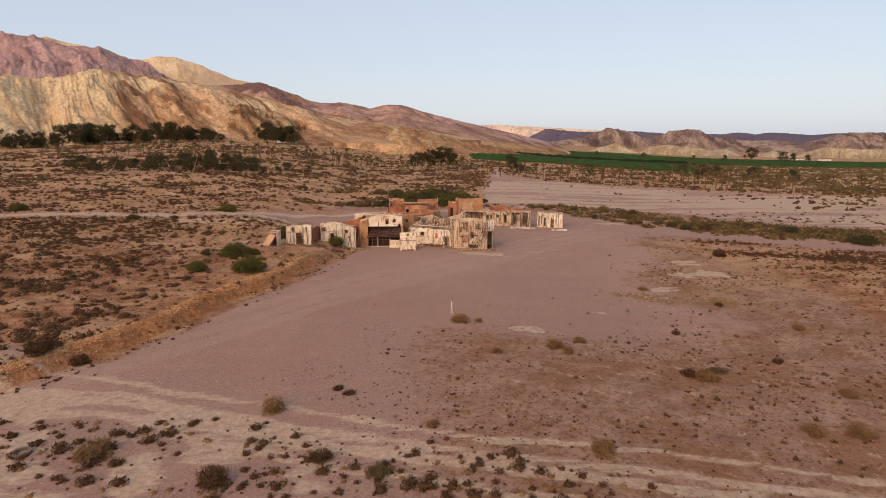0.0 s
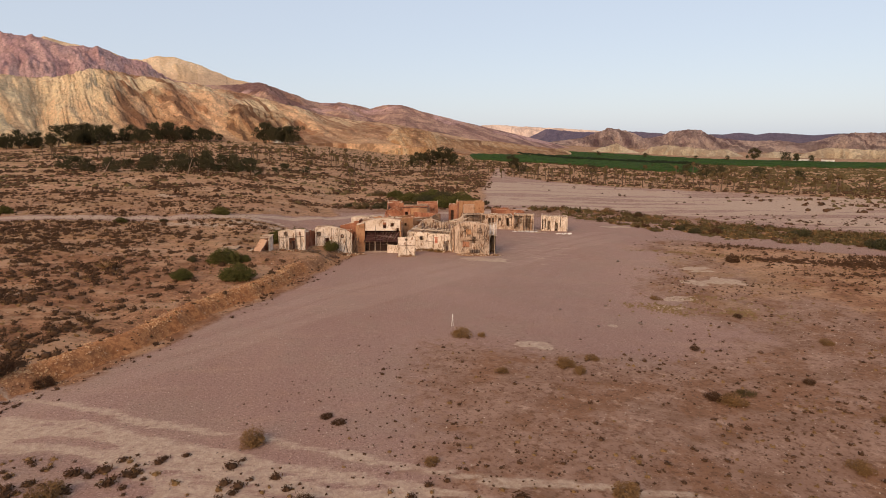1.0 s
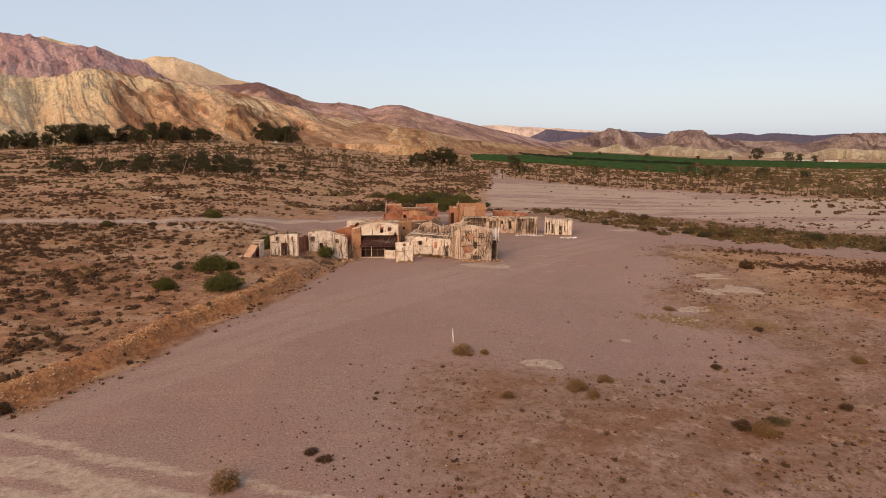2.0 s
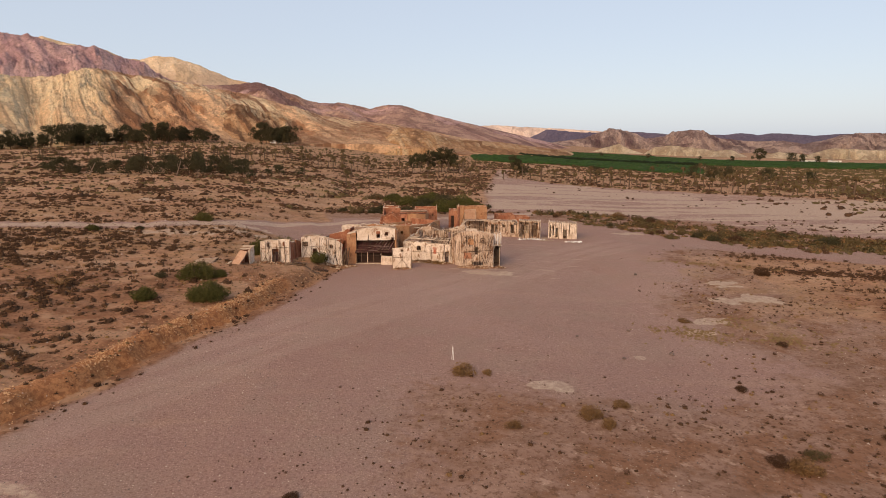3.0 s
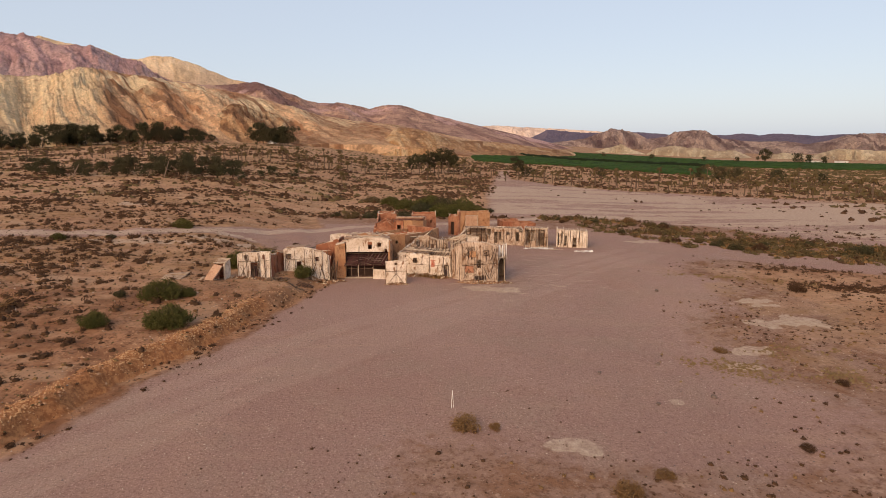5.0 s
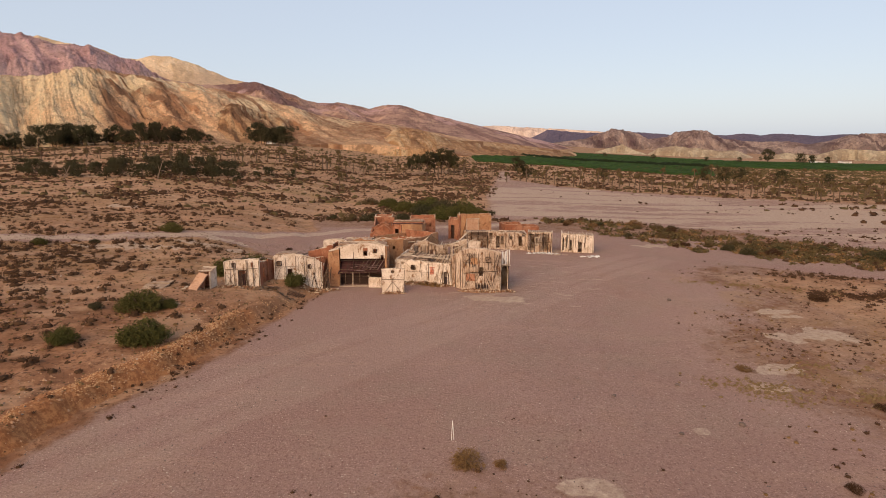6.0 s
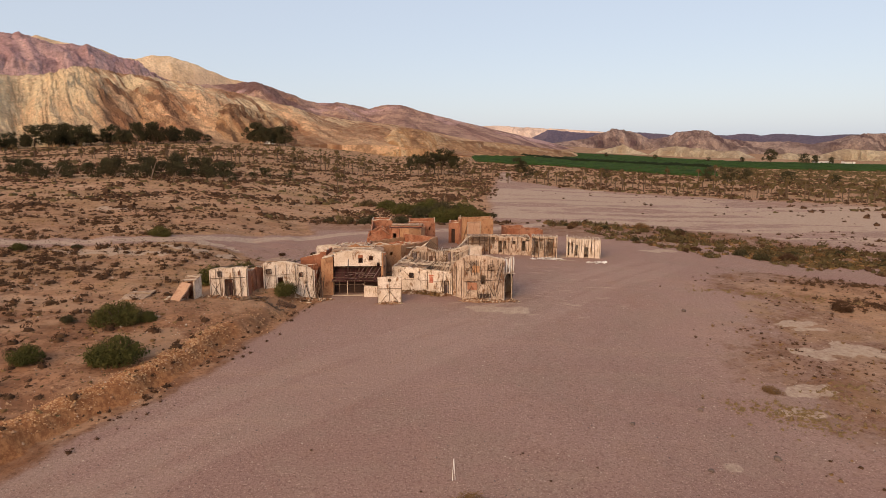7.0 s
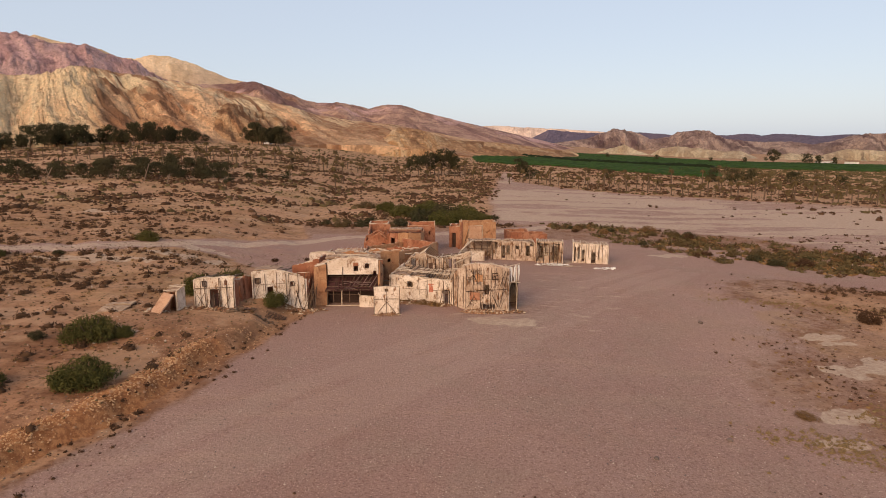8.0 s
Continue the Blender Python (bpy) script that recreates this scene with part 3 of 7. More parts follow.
def hills(name, label, r0, r1, foot, crest, spur_size, spur_push, gully, seed, material, steps=(700, 90), bench=0.25, noses=(), divide=-25.0, rough=1.0, lean=0.0, creams=()):
    """A range of eroded hills round the valley: crest is a list of (bearing in degrees, height).
    Spurs reach out from the crest, and gullies of several sizes run down between them. noses: big spurs or, with a
    negative reach, hollows (bearing at the crest, bearing at the foot, width in degrees, reach), from which the gullies fan out."""
    az = np.linspace(crest[0][0], crest[-1][0], steps[0])
    s = np.concatenate([np.linspace(0, 1, int(steps[1] * 0.85)), np.linspace(1.0, 1.6, int(steps[1] * 0.15))[1:]])
    a, u = np.meshgrid(az, s)
    low = 1 - np.clip(u, 0, 1)
    arc0 = np.radians(a) * r1
    top = np.interp(a, [c[0] for c in crest], [c[1] for c in crest])
    top = top + (top - foot) * (0.05 * (fbm(arc0 / spur_size * 2.5, 0.3 + 0 * u, seed + 21) - 0.5) + 0.035 * (fbm(arc0 / spur_size * 11, 0.7 + 0 * u, seed + 22) - 0.5))
    foot = np.minimum(foot, top * 0.5 - 4)
    rise = top - foot
    arc = arc0 + spur_size * 0.16 * (fbm(arc0 / (spur_size * 0.45), u * 3.0, seed + 41, 2) - 0.5)
    reach = np.zeros_like(a)
    fan = np.zeros_like(a)
    for a_top, a_low, wide, push in noses:
        line = a_top + (a_low - a_top) * low
        d = (a - line) / wide
        w = np.exp(-d * d)
        reach = reach + push * np.exp(-np.abs(d) ** 1.4) * 2.2 * low * np.clip(u, 0, 1)
        fan = fan - np.sign(push) * d * w * wide * low * 0.62
    arc = arc + np.radians(fan) * r1 + spur_size * lean * u * smooth(-3, 3, a - divide)
    arc = arc + spur_size * 0.10 * (fbm(arc0 / (spur_size * 0.14), u * 7.0, seed + 42, 3) - 0.5)
    warp = fbm(arc / spur_size / 1.7, u * 2.0, seed + 3) - 0.5
    spur = ridged(arc / spur_size + 1.1 * warp, u * 0.45 + seed, seed + 5, 2) ** 1.3
    lump = fbm(arc / spur_size * 1.6, u * 3.5, seed + 12) - 0.5
    v = np.clip(u * 1.12 + spur_push * (spur - 0.55) * (1 - u) + reach + 0.16 * lump * low, 0, 1)
    climb = bench * v + (1 - bench) * smooth(0.05, 1.0, v)
    climb = np.where(u > 1, 1 - (u - 1) * 1.2, climb)
    mid = np.clip(4 * v * (1.02 - v), 0, 1) ** 0.6 * (u <= 1)
    slip = 1.0 * warp + 0.7 * spur
    g1 = ridged(arc / (spur_size * 0.36) + slip * 1.2, u * 1.4, seed + 7, 2)
    g2 = ridged(arc / (spur_size * 0.12) + slip * 2.4, u * 2.6, seed + 9, 2)
    g3 = ridged(arc / (spur_size * 0.05) + slip * 3.0, u * 4.0, seed + 10, 2)
    deep = 0.55 + 0.9 * smooth(0.35, 0.65, fbm(arc0 / (spur_size * 0.9), u * 2.4, seed + 50))
    z = foot + rise * climb - mid * rise * gully * deep * ((1 - g1) * 1.2 + (1 - g2) * 0.85 + (1 - g3) * 0.5)
    z = z + rise * np.clip(u, 0, 1) * (1 - 0.75 * smooth(0.8, 1.0, u)) * rough * (0.05 * (vnoise(arc / (spur_size * 0.07), u * 22, seed + 2) - 0.5) + 0.04 * (vnoise(arc / (spur_size * 0.03), u * 50, seed + 4) - 0.5))
    crag = ridged(arc0 / (spur_size * 0.42) + 2.0 * warp, u * (r1 - r0) / (spur_size * 0.42), seed + 60, 4) - 0.62
    knob = ridged(arc0 / (spur_size * 0.13) + 2.0 * warp, u * (r1 - r0) / (spur_size * 0.13), seed + 61, 3) - 0.62
    z = z + mid * rise * rough * (0.26 * crag + 0.10 * knob)
    edge = smooth(0, 1.2, a - az[0]) * smooth(0, 1.2, az[-1] - a)
    z = np.where(u == 0, foot - 12, z)
    z = (foot - 12) + (z - foot + 12) * edge
    r = r0 + (r1 - r0) * u
    x = EYE[0] + r * np.sin(np.radians(a))
    y = EYE[1] + r * np.cos(np.radians(a))
    me = grid_mesh(name, x, y, z, material)
    run = fbm(arc / (spur_size * 0.16) + slip * 1.4, u * 2.4, seed + 31)
    part_of = fbm(arc0 / (spur_size * 0.8) + warp, u * 3.0, seed + 32)
    rills = fbm(arc / (spur_size * 0.05) + slip * 3.0, u * 4.0, seed + 33, 3)
    east = smooth(-1.2, 1.2, a - divide - 1.6 * low + 5 * (part_of - 0.5))
    for c0, c1 in creams:
        east = east * (1 - smooth(c0 - 0.5, c0 + 0.3, a) * (1 - smooth(c1 - 0.3, c1 + 0.5, a)))
    beds = np.stack([run, part_of, east, rills], -1).reshape(-1, 4).astype(np.float32)
    me.attributes.new("beds", "FLOAT_COLOR", "POINT").data.foreach_set("color", beds.ravel())
    # hard beds that dip to the east, depth of the hollows, and height up the slope
    dip = fbm((arc0 + 1.4 * spur_size * u) / (spur_size * 0.17), u * 1.6, seed + 34)
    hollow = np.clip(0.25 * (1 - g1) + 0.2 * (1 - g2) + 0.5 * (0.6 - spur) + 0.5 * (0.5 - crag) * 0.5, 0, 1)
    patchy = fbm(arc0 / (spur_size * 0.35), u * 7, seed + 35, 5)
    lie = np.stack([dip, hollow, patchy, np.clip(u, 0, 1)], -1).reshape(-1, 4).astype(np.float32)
    me.attributes.new("lie", "FLOAT_COLOR", "POINT").data.foreach_set("color", lie.ravel())
    return tagged(new(name, me), label, "hills", kind="structure")


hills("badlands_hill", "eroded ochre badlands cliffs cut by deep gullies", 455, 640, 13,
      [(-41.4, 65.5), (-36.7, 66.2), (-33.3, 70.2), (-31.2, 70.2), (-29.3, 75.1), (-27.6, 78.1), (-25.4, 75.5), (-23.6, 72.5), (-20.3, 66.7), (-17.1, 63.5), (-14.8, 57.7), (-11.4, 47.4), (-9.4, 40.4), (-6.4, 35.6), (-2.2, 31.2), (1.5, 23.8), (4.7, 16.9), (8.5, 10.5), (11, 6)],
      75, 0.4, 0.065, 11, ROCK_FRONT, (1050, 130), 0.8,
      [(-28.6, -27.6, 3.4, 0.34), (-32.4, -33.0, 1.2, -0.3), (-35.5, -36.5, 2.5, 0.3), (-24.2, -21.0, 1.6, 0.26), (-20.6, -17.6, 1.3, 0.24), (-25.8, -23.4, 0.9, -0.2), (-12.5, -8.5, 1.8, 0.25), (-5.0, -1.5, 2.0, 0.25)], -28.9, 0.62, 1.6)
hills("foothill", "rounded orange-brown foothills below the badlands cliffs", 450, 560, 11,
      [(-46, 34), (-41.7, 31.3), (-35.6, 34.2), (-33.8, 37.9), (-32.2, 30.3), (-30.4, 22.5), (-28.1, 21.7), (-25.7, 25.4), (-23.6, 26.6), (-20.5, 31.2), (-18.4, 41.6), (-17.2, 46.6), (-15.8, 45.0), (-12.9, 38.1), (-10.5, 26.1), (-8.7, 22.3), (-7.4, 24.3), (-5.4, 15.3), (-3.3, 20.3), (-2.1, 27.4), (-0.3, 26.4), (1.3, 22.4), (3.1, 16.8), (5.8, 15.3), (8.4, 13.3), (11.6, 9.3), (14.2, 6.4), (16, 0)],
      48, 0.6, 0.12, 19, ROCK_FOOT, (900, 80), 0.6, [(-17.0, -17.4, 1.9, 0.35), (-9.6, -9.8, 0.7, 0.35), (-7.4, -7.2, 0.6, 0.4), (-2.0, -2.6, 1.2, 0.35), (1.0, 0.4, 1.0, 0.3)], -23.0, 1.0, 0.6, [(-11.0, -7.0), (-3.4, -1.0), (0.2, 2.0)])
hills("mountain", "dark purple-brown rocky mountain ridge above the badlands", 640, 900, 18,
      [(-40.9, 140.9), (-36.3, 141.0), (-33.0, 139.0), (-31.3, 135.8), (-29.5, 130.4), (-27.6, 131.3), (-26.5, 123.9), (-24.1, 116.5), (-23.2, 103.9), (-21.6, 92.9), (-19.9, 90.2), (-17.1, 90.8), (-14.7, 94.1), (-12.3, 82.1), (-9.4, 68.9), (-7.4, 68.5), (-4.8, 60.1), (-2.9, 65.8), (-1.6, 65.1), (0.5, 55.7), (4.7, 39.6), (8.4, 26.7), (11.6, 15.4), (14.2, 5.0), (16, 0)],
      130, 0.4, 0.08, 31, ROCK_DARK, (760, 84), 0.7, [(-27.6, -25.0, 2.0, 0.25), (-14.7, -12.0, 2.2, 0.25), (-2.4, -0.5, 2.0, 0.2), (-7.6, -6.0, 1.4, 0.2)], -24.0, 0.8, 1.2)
hills("hill", "smooth ochre hill with sunlight put into its pale colour", 1000, 1250, 20,
      [(-35.5, 120), (-32.4, 171.3), (-30.9, 184.7), (-29.1, 175.3), (-26.5, 170.3), (-25.3, 158.7), (-24.1, 157.4), (-23.0, 164.5), (-21.5, 164.3), (-19.3, 151.6), (-17.1, 132.1), (-14.8, 120.1), (-11.4, 84.4), (-9, 40)],
      240, 0.3, 0.03, 47, ROCK_SUNLIT, (500, 70), 0.8, (), -60.0, 0.3)
hills("mesa", "low cream mesa on the far skyline", 2200, 2500, 0,
      [(1.5, 10), (3.1, 33.6), (4.7, 65.1), (6.3, 73.9), (11.6, 64.5), (16.7, 50.5), (19.2, 28.6), (21.5, 10)],
      180, 0.3, 0.12, 53, ROCK_MESA, (300, 50), 0.3)
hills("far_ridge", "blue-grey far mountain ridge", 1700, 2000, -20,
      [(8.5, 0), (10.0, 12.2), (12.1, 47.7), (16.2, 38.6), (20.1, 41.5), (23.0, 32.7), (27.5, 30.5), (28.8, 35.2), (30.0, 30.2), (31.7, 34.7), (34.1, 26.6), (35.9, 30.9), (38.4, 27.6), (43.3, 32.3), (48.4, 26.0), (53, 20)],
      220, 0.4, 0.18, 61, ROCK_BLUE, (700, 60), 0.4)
hills("badlands_hill", "grey-pink badlands hills with rocky caps", 890, 1100, -8,
      [(9, -8), (10.0, 2.3), (13.1, 12.2), (15.7, 19.0), (16.9, 27.6), (17.9, 35.2), (18.9, 34.2), (20.1, 27.5), (21.1, 18.0), (22.7, 21.7), (23.4, 30.0), (24.8, 31.7), (25.9, 30.7), (26.6, 23.4), (27.5, 17.0), (29.7, 14.4), (32.1, 14.4), (33.7, 9.4), (35.6, 17.8), (36.1, 22.8), (37.2, 25.9), (38.4, 25.0), (43.3, 23.7), (48.4, 19.0), (53, 15)],
      70, 0.5, 0.22, 71, ROCK_RIGHT, (850, 80), 0.6, [(18.3, 17.6, 1.4, 0.3), (24.6, 25.4, 1.6, 0.3), (36.8, 35.6, 1.6, 0.3)], -60.0, 1.6)
hills("marl_fan", "pale cream marl slopes at the foot of the hills", 640, 720, -6,
      [(13, -9), (14.7, -5.5), (16.0, -0.2), (17.7, 7.5), (18.9, 11.9), (20.2, 3.8), (21.2, 0.2), (22.1, 7.7), (23.5, 10.2), (25.3, 7.9), (27.2, 4.4), (28.5, 5.7), (30.0, -3.4), (32.2, 3.8), (34.2, 0.8), (36.0, 8.7), (38.5, 6.8), (43.4, 9.4), (52, 5)],
      56, 0.8, 0.5, 83, ROCK_FAN, (850, 55), 0.4)

# ---- ruined houses ----
def gz(x, y):
    return float(ground_z(np.array([x]), np.array([y]))[0])


def thing(name, label, category, group="", kind="", at=(0, 0, 0)):
    ob = tagged(new(name), label, category, group, kind)
    ob.location = at
    return ob


def origin(ob):
    while ob.parent:
        ob = ob.parent
    return ob.location


def part(name, bm, material, parent, label=""):
    """Links a bmesh as one mesh under a thing or under a part."""
    shift = origin(parent)
    for v in bm.verts:
        v.co -= shift
    me = bpy.data.meshes.new(name)
    bm.to_mesh(me)
    bm.free()
    me.materials.append(material)
    ob = new(name, me)
    ob.parent = parent
    return tagged(ob, label)


def wall_bm(p0, p1, base, top, thick=0.22, openings=(), cell=0.35, rag=0.08, bow=0.0, seed=1):
    """An upright wall from p0 to p1 with holes cut through it (u0, u1, z0, z1 above the base) and an uneven top.
    top: a height, or a list of (u, height)."""
    rnd = random.Random(seed)
    p0, p1 = Vector(p0), Vector(p1)
    length = (p1 - p0).length
    along = (p1 - p0) / length
    across = Vector((along.y, -along.x))
    if not isinstance(top, (list, tuple)):
        top = [(0, top), (length, top)]
    high = max(h for _, h in top)
    us = {0.0, length}
    for k in range(1, max(2, round(length / cell))):
        us.add(length * k / max(2, round(length / cell)))
    zs = {-0.9, 0.0}
    for k in range(1, max(2, round(high / cell)) + 1):
        zs.add((high + rag) * k / max(2, round(high / cell)))
    for u0, u1, z0, z1 in openings:
        us = {u for u in us if min(abs(u - u0), abs(u - u1)) > 0.12} | {u0, u1}
        zs = {z for z in zs if min(abs(z - z0), abs(z - z1)) > 0.12 or z == -0.9} | {z0, z1}
    us, zs = sorted(u for u in us if 0 <= u <= length), sorted(zs)
    tops = [float(np.interp(u, [a for a, _ in top], [b for _, b in top])) + rnd.uniform(-rag, rag) for u in us]
    bm = bmesh.new()
    pts = {}

    def vert(i, j, side):
        z = min(zs[j], tops[i])
        key = (i, round(z, 4), side)
        if key not in pts:
            wob = (noise.noise(Vector((us[i] * 0.9 + seed, z * 0.9, seed * 3.1)))) * 0.05 + bow * math.sin(math.pi * us[i] / length)
            p = p0 + along * us[i] + across * (side * thick / 2 + wob)
            pts[key] = bm.verts.new((p.x, p.y, base + z))
        return pts[key]

    solid = set()
    for i in range(len(us) - 1):
        for j in range(len(zs) - 1):
            u, z = (us[i] + us[i + 1]) / 2, (zs[j] + zs[j + 1]) / 2
            if any(a < u < b and c < z < d for a, b, c, d in openings):
                continue
            if min(tops[i], tops[i + 1]) - zs[j] > 0.02:
                solid.add((i, j))
    for i, j in solid:
        ring = [(i, j), (i + 1, j), (i + 1, j + 1), (i, j + 1)]
        near = [vert(a, b, 1) for a, b in ring]
        back = [vert(a, b, -1) for a, b in ring]
        bm.faces.new(near)
        bm.faces.new(back[::-1])
        for k, (di, dj) in enumerate(((0, -1), (1, 0), (0, 1), (-1, 0))):
            if (i + di, j + dj) not in solid:
                a, b = k, (k + 1) % 4
                if near[a] is not near[b]:
                    bm.faces.new((near[b], near[a], back[a], back[b]))
    return bm


def beam_bm(a, b, w=0.1, h=None, sides=4, taper=1.0):
    """A squared or round timber from a to b."""
    a, b = Vector(a), Vector(b)
    h = h or w
    d = (b - a).normalized()
    side = d.cross(Vector((0, 0, 1)))
    side = Vector((1, 0, 0)) if side.length < 0.05 else side.normalized()
    up = side.cross(d).normalized()
    bm = bmesh.new()
    rings = []
    for p, k in ((a, 1.0), (a.lerp(b, 0.5) + up * 0.01, (1 + taper) / 2), (b, taper)):
        rings.append([bm.verts.new(p + side * math.cos(math.tau * (q + 0.5) / sides) * w * 0.7 * k + up * math.sin(math.tau * (q + 0.5) / sides) * h * 0.7 * k) for q in range(sides)])
    for r, s in zip(rings[:-1], rings[1:]):
        for q in range(sides):
            bm.faces.new((r[q], r[(q + 1) % sides], s[(q + 1) % sides], s[q]))
    bm.faces.new(rings[0][::-1])
    bm.faces.new(rings[-1])
    return bm


def slab_bm(corners, thick=0.1, cells=5, sag=0.05, seed=3):
    """A thin uneven slab over four corners."""
    c = [Vector(v) for v in corners]
    bm = bmesh.new()
    n = (c[1] - c[0]).cross(c[3] - c[0]).normalized()
    vs = {}
    for i in range(cells + 1):
        for j in range(cells + 1):
            p = c[0].lerp(c[1], i / cells).lerp(c[3].lerp(c[2], i / cells), j / cells)
            q = noise.noise(p * 0.8 + Vector((seed, 0, 0))) * sag
            rim = Vector((noise.noise(p + Vector((0, seed, 0))), noise.noise(p + Vector((0, 0, seed))), 0)) * 0.08 if i in (0, cells) or j in (0, cells) else Vector()
            for s in (0, 1):
                vs[i, j, s] = bm.verts.new(p + rim + n * (q + (s - 0.5) * thick))
    for i in range(cells):
        for j in range(cells):
            bm.faces.new([vs[a, b, 1] for a, b in ((i, j), (i + 1, j), (i + 1, j + 1), (i, j + 1))])
            bm.faces.new([vs[a, b, 0] for a, b in ((i, j), (i, j + 1), (i + 1, j + 1), (i + 1, j))])
    for k in range(cells):
        for a, b in (((k, 0), (k + 1, 0)), ((k + 1, cells), (k, cells)), ((0, k + 1), (0, k)), ((cells, k), (cells, k + 1))):
            bm.faces.new((vs[a[0], a[1], 0], vs[b[0], b[1], 0], vs[b[0], b[1], 1], vs[a[0], a[1], 1]))
    return bm



RUINS = "ruined film-set houses"
deco = random.Random(17)


def ruin(name, label, x, y):
    return thing(name, label, "house" if "house" in name else "hut", RUINS, at=(x, y, gz(x, y)))


def along(p0, p1, u, off=0.0):
    """A point u metres along a wall, off metres in front of it."""
    p0, p1 = Vector(p0), Vector(p1)
    d = (p1 - p0).normalized()
    p = p0 + d * u + Vector((d.y, -d.x)) * off
    return p


def rod(house, name, a, b, w, material=None, label=""):
    return part(name, beam_bm(a, b, w, w, 5, deco.uniform(0.8, 1.0)), material or TIMBER, house, label)


def battens(house, p0, p1, us, z0, z1, w=0.05, material=None, off=0.16):
    """Upright laths nailed on a wall's face."""
    for u in us:
        a, b = along(p0, p1, u + deco.uniform(-0.05, 0.05), off), along(p0, p1, u + deco.uniform(-0.09, 0.09), off)
        rod(house, "batten", (a.x, a.y, z0), (b.x, b.y, z1 + deco.uniform(-0.1, 0.1)), w * deco.uniform(0.7, 1.2), material)


def brace(house, p0, p1, u0, z0, u1, z1, w=0.05, material=None, off=0.18):
    a, b = along(p0, p1, u0, off), along(p0, p1, u1, off)
    rod(house, "brace", (a.x, a.y, z0), (b.x, b.y, z1), w, material)


def coping(house, p0, p1, top, w=0.115, material=None):
    """A broken capping of reed and plaster along a wall's top."""
    length = (Vector(p1) - Vector(p0)).length
    if not isinstance(top, (list, tuple)):
        top = [(0, top), (length, top)]
    cuts = [0.0]
    while cuts[-1] < length - 0.3:
        cuts.append(min(length, cuts[-1] + deco.uniform(0.7, 1.5)))
    for u0, u1 in zip(cuts[:-1], cuts[1:]):
        if deco.random() < 0.12:
            continue
        h0, h1 = (float(np.interp(u, [q for q, _ in top], [h for _, h in top])) for u in (u0, u1))
        a, b = along(p0, p1, u0), along(p0, p1, u1 + 0.06)
        if deco.random() < 0.10:
            q = deco.uniform(-0.35, 0.35)
            rod(house, "broken_lath", (a.x, a.y, h0 - 0.1), (a.x + q, a.y + deco.uniform(-0.3, 0.3), h0 + deco.uniform(0.1, 0.42)), 0.04, PALE_TIMBER if deco.random() < 0.5 else TIMBER)
        rod(house, "coping", (a.x, a.y, h0 + deco.uniform(-0.05, 0.06)), (b.x, b.y, h1 + deco.uniform(-0.05, 0.06)), w * deco.uniform(0.7, 1.3), material or PALE_TIMBER)


def walls(house, pts, tops, material, holes=None, closed=False, thick=0.22, cap=True, rag=0.08, capm=None):
    """Walls from corner to corner; tops: a height or a profile for each; holes: openings by the wall's index."""
    ring = list(zip(pts, pts[1:] + (pts[:1] if closed else [])))
    if not closed:
        ring = list(zip(pts[:-1], pts[1:]))
    for k, (a, b) in enumerate(ring):
        top = tops[k] if isinstance(tops, dict) else tops
        d = (Vector(b) - Vector(a)).normalized() * (thick / 2)
        a2 = Vector(a) + d * (1.02 if k % 2 else -1.0)
        b2 = Vector(b) - d * (1.02 if k % 2 else -1.0)
        w = part("wall", wall_bm(a2, b2, 0.0, top, thick, (holes or {}).get(k, ()), 0.35, rag, 0.0, deco.randrange(1000)), material[k] if isinstance(material, dict) else material, house)
        if cap:
            coping(house, a, b, top, 0.06 if capm is PINK else 0.115, capm)


def joined(pieces):
    """Several bmeshes in one."""
    out = bmesh.new()
    for one in pieces:
        me = bpy.data.meshes.new("tmp")
        one.to_mesh(me)
        one.free()
        out.from_mesh(me)
        bpy.data.meshes.remove(me)
    return out


def window_frame(house, p0, p1, u0, u1, z0, z1, w=0.05, material=None):
    bars = []
    for q0, r0, q1, r1 in ((u0, z0, u1, z0), (u0, z1, u1, z1), (u0, z0, u0, z1), (u1, z0, u1, z1)):
        a, b = along(p0, p1, q0, 0.13), along(p0, p1, q1, 0.13)
        bars.append(beam_bm((a.x, a.y, r0), (b.x, b.y, r1), w, w, 5))
    part("window_frame" if z0 > 0.8 else "door_frame", joined(bars), material or DARK_TIMBER, house)


def poles(house, a0, a1, b0, b1, n, w=0.06, material=None, skip=0.1, name="roof_pole"):
    """Roof poles from points between a0 and a1 to points between b0 and b1."""
    a0, a1, b0, b1 = (Vector(v) for v in (a0, a1, b0, b1))
    for k in range(n):
        if deco.random() < skip:
            continue
        f = (k + deco.uniform(0.2, 0.8)) / n
        rod(house, name, a0.lerp(a1, f) + Vector((0, 0, deco.uniform(-0.08, 0.08))), b0.lerp(b1, f + deco.uniform(-0.06, 0.06)) + Vector((0, 0, deco.uniform(-0.15, 0.15))), w * deco.uniform(0.7, 1.3), material)


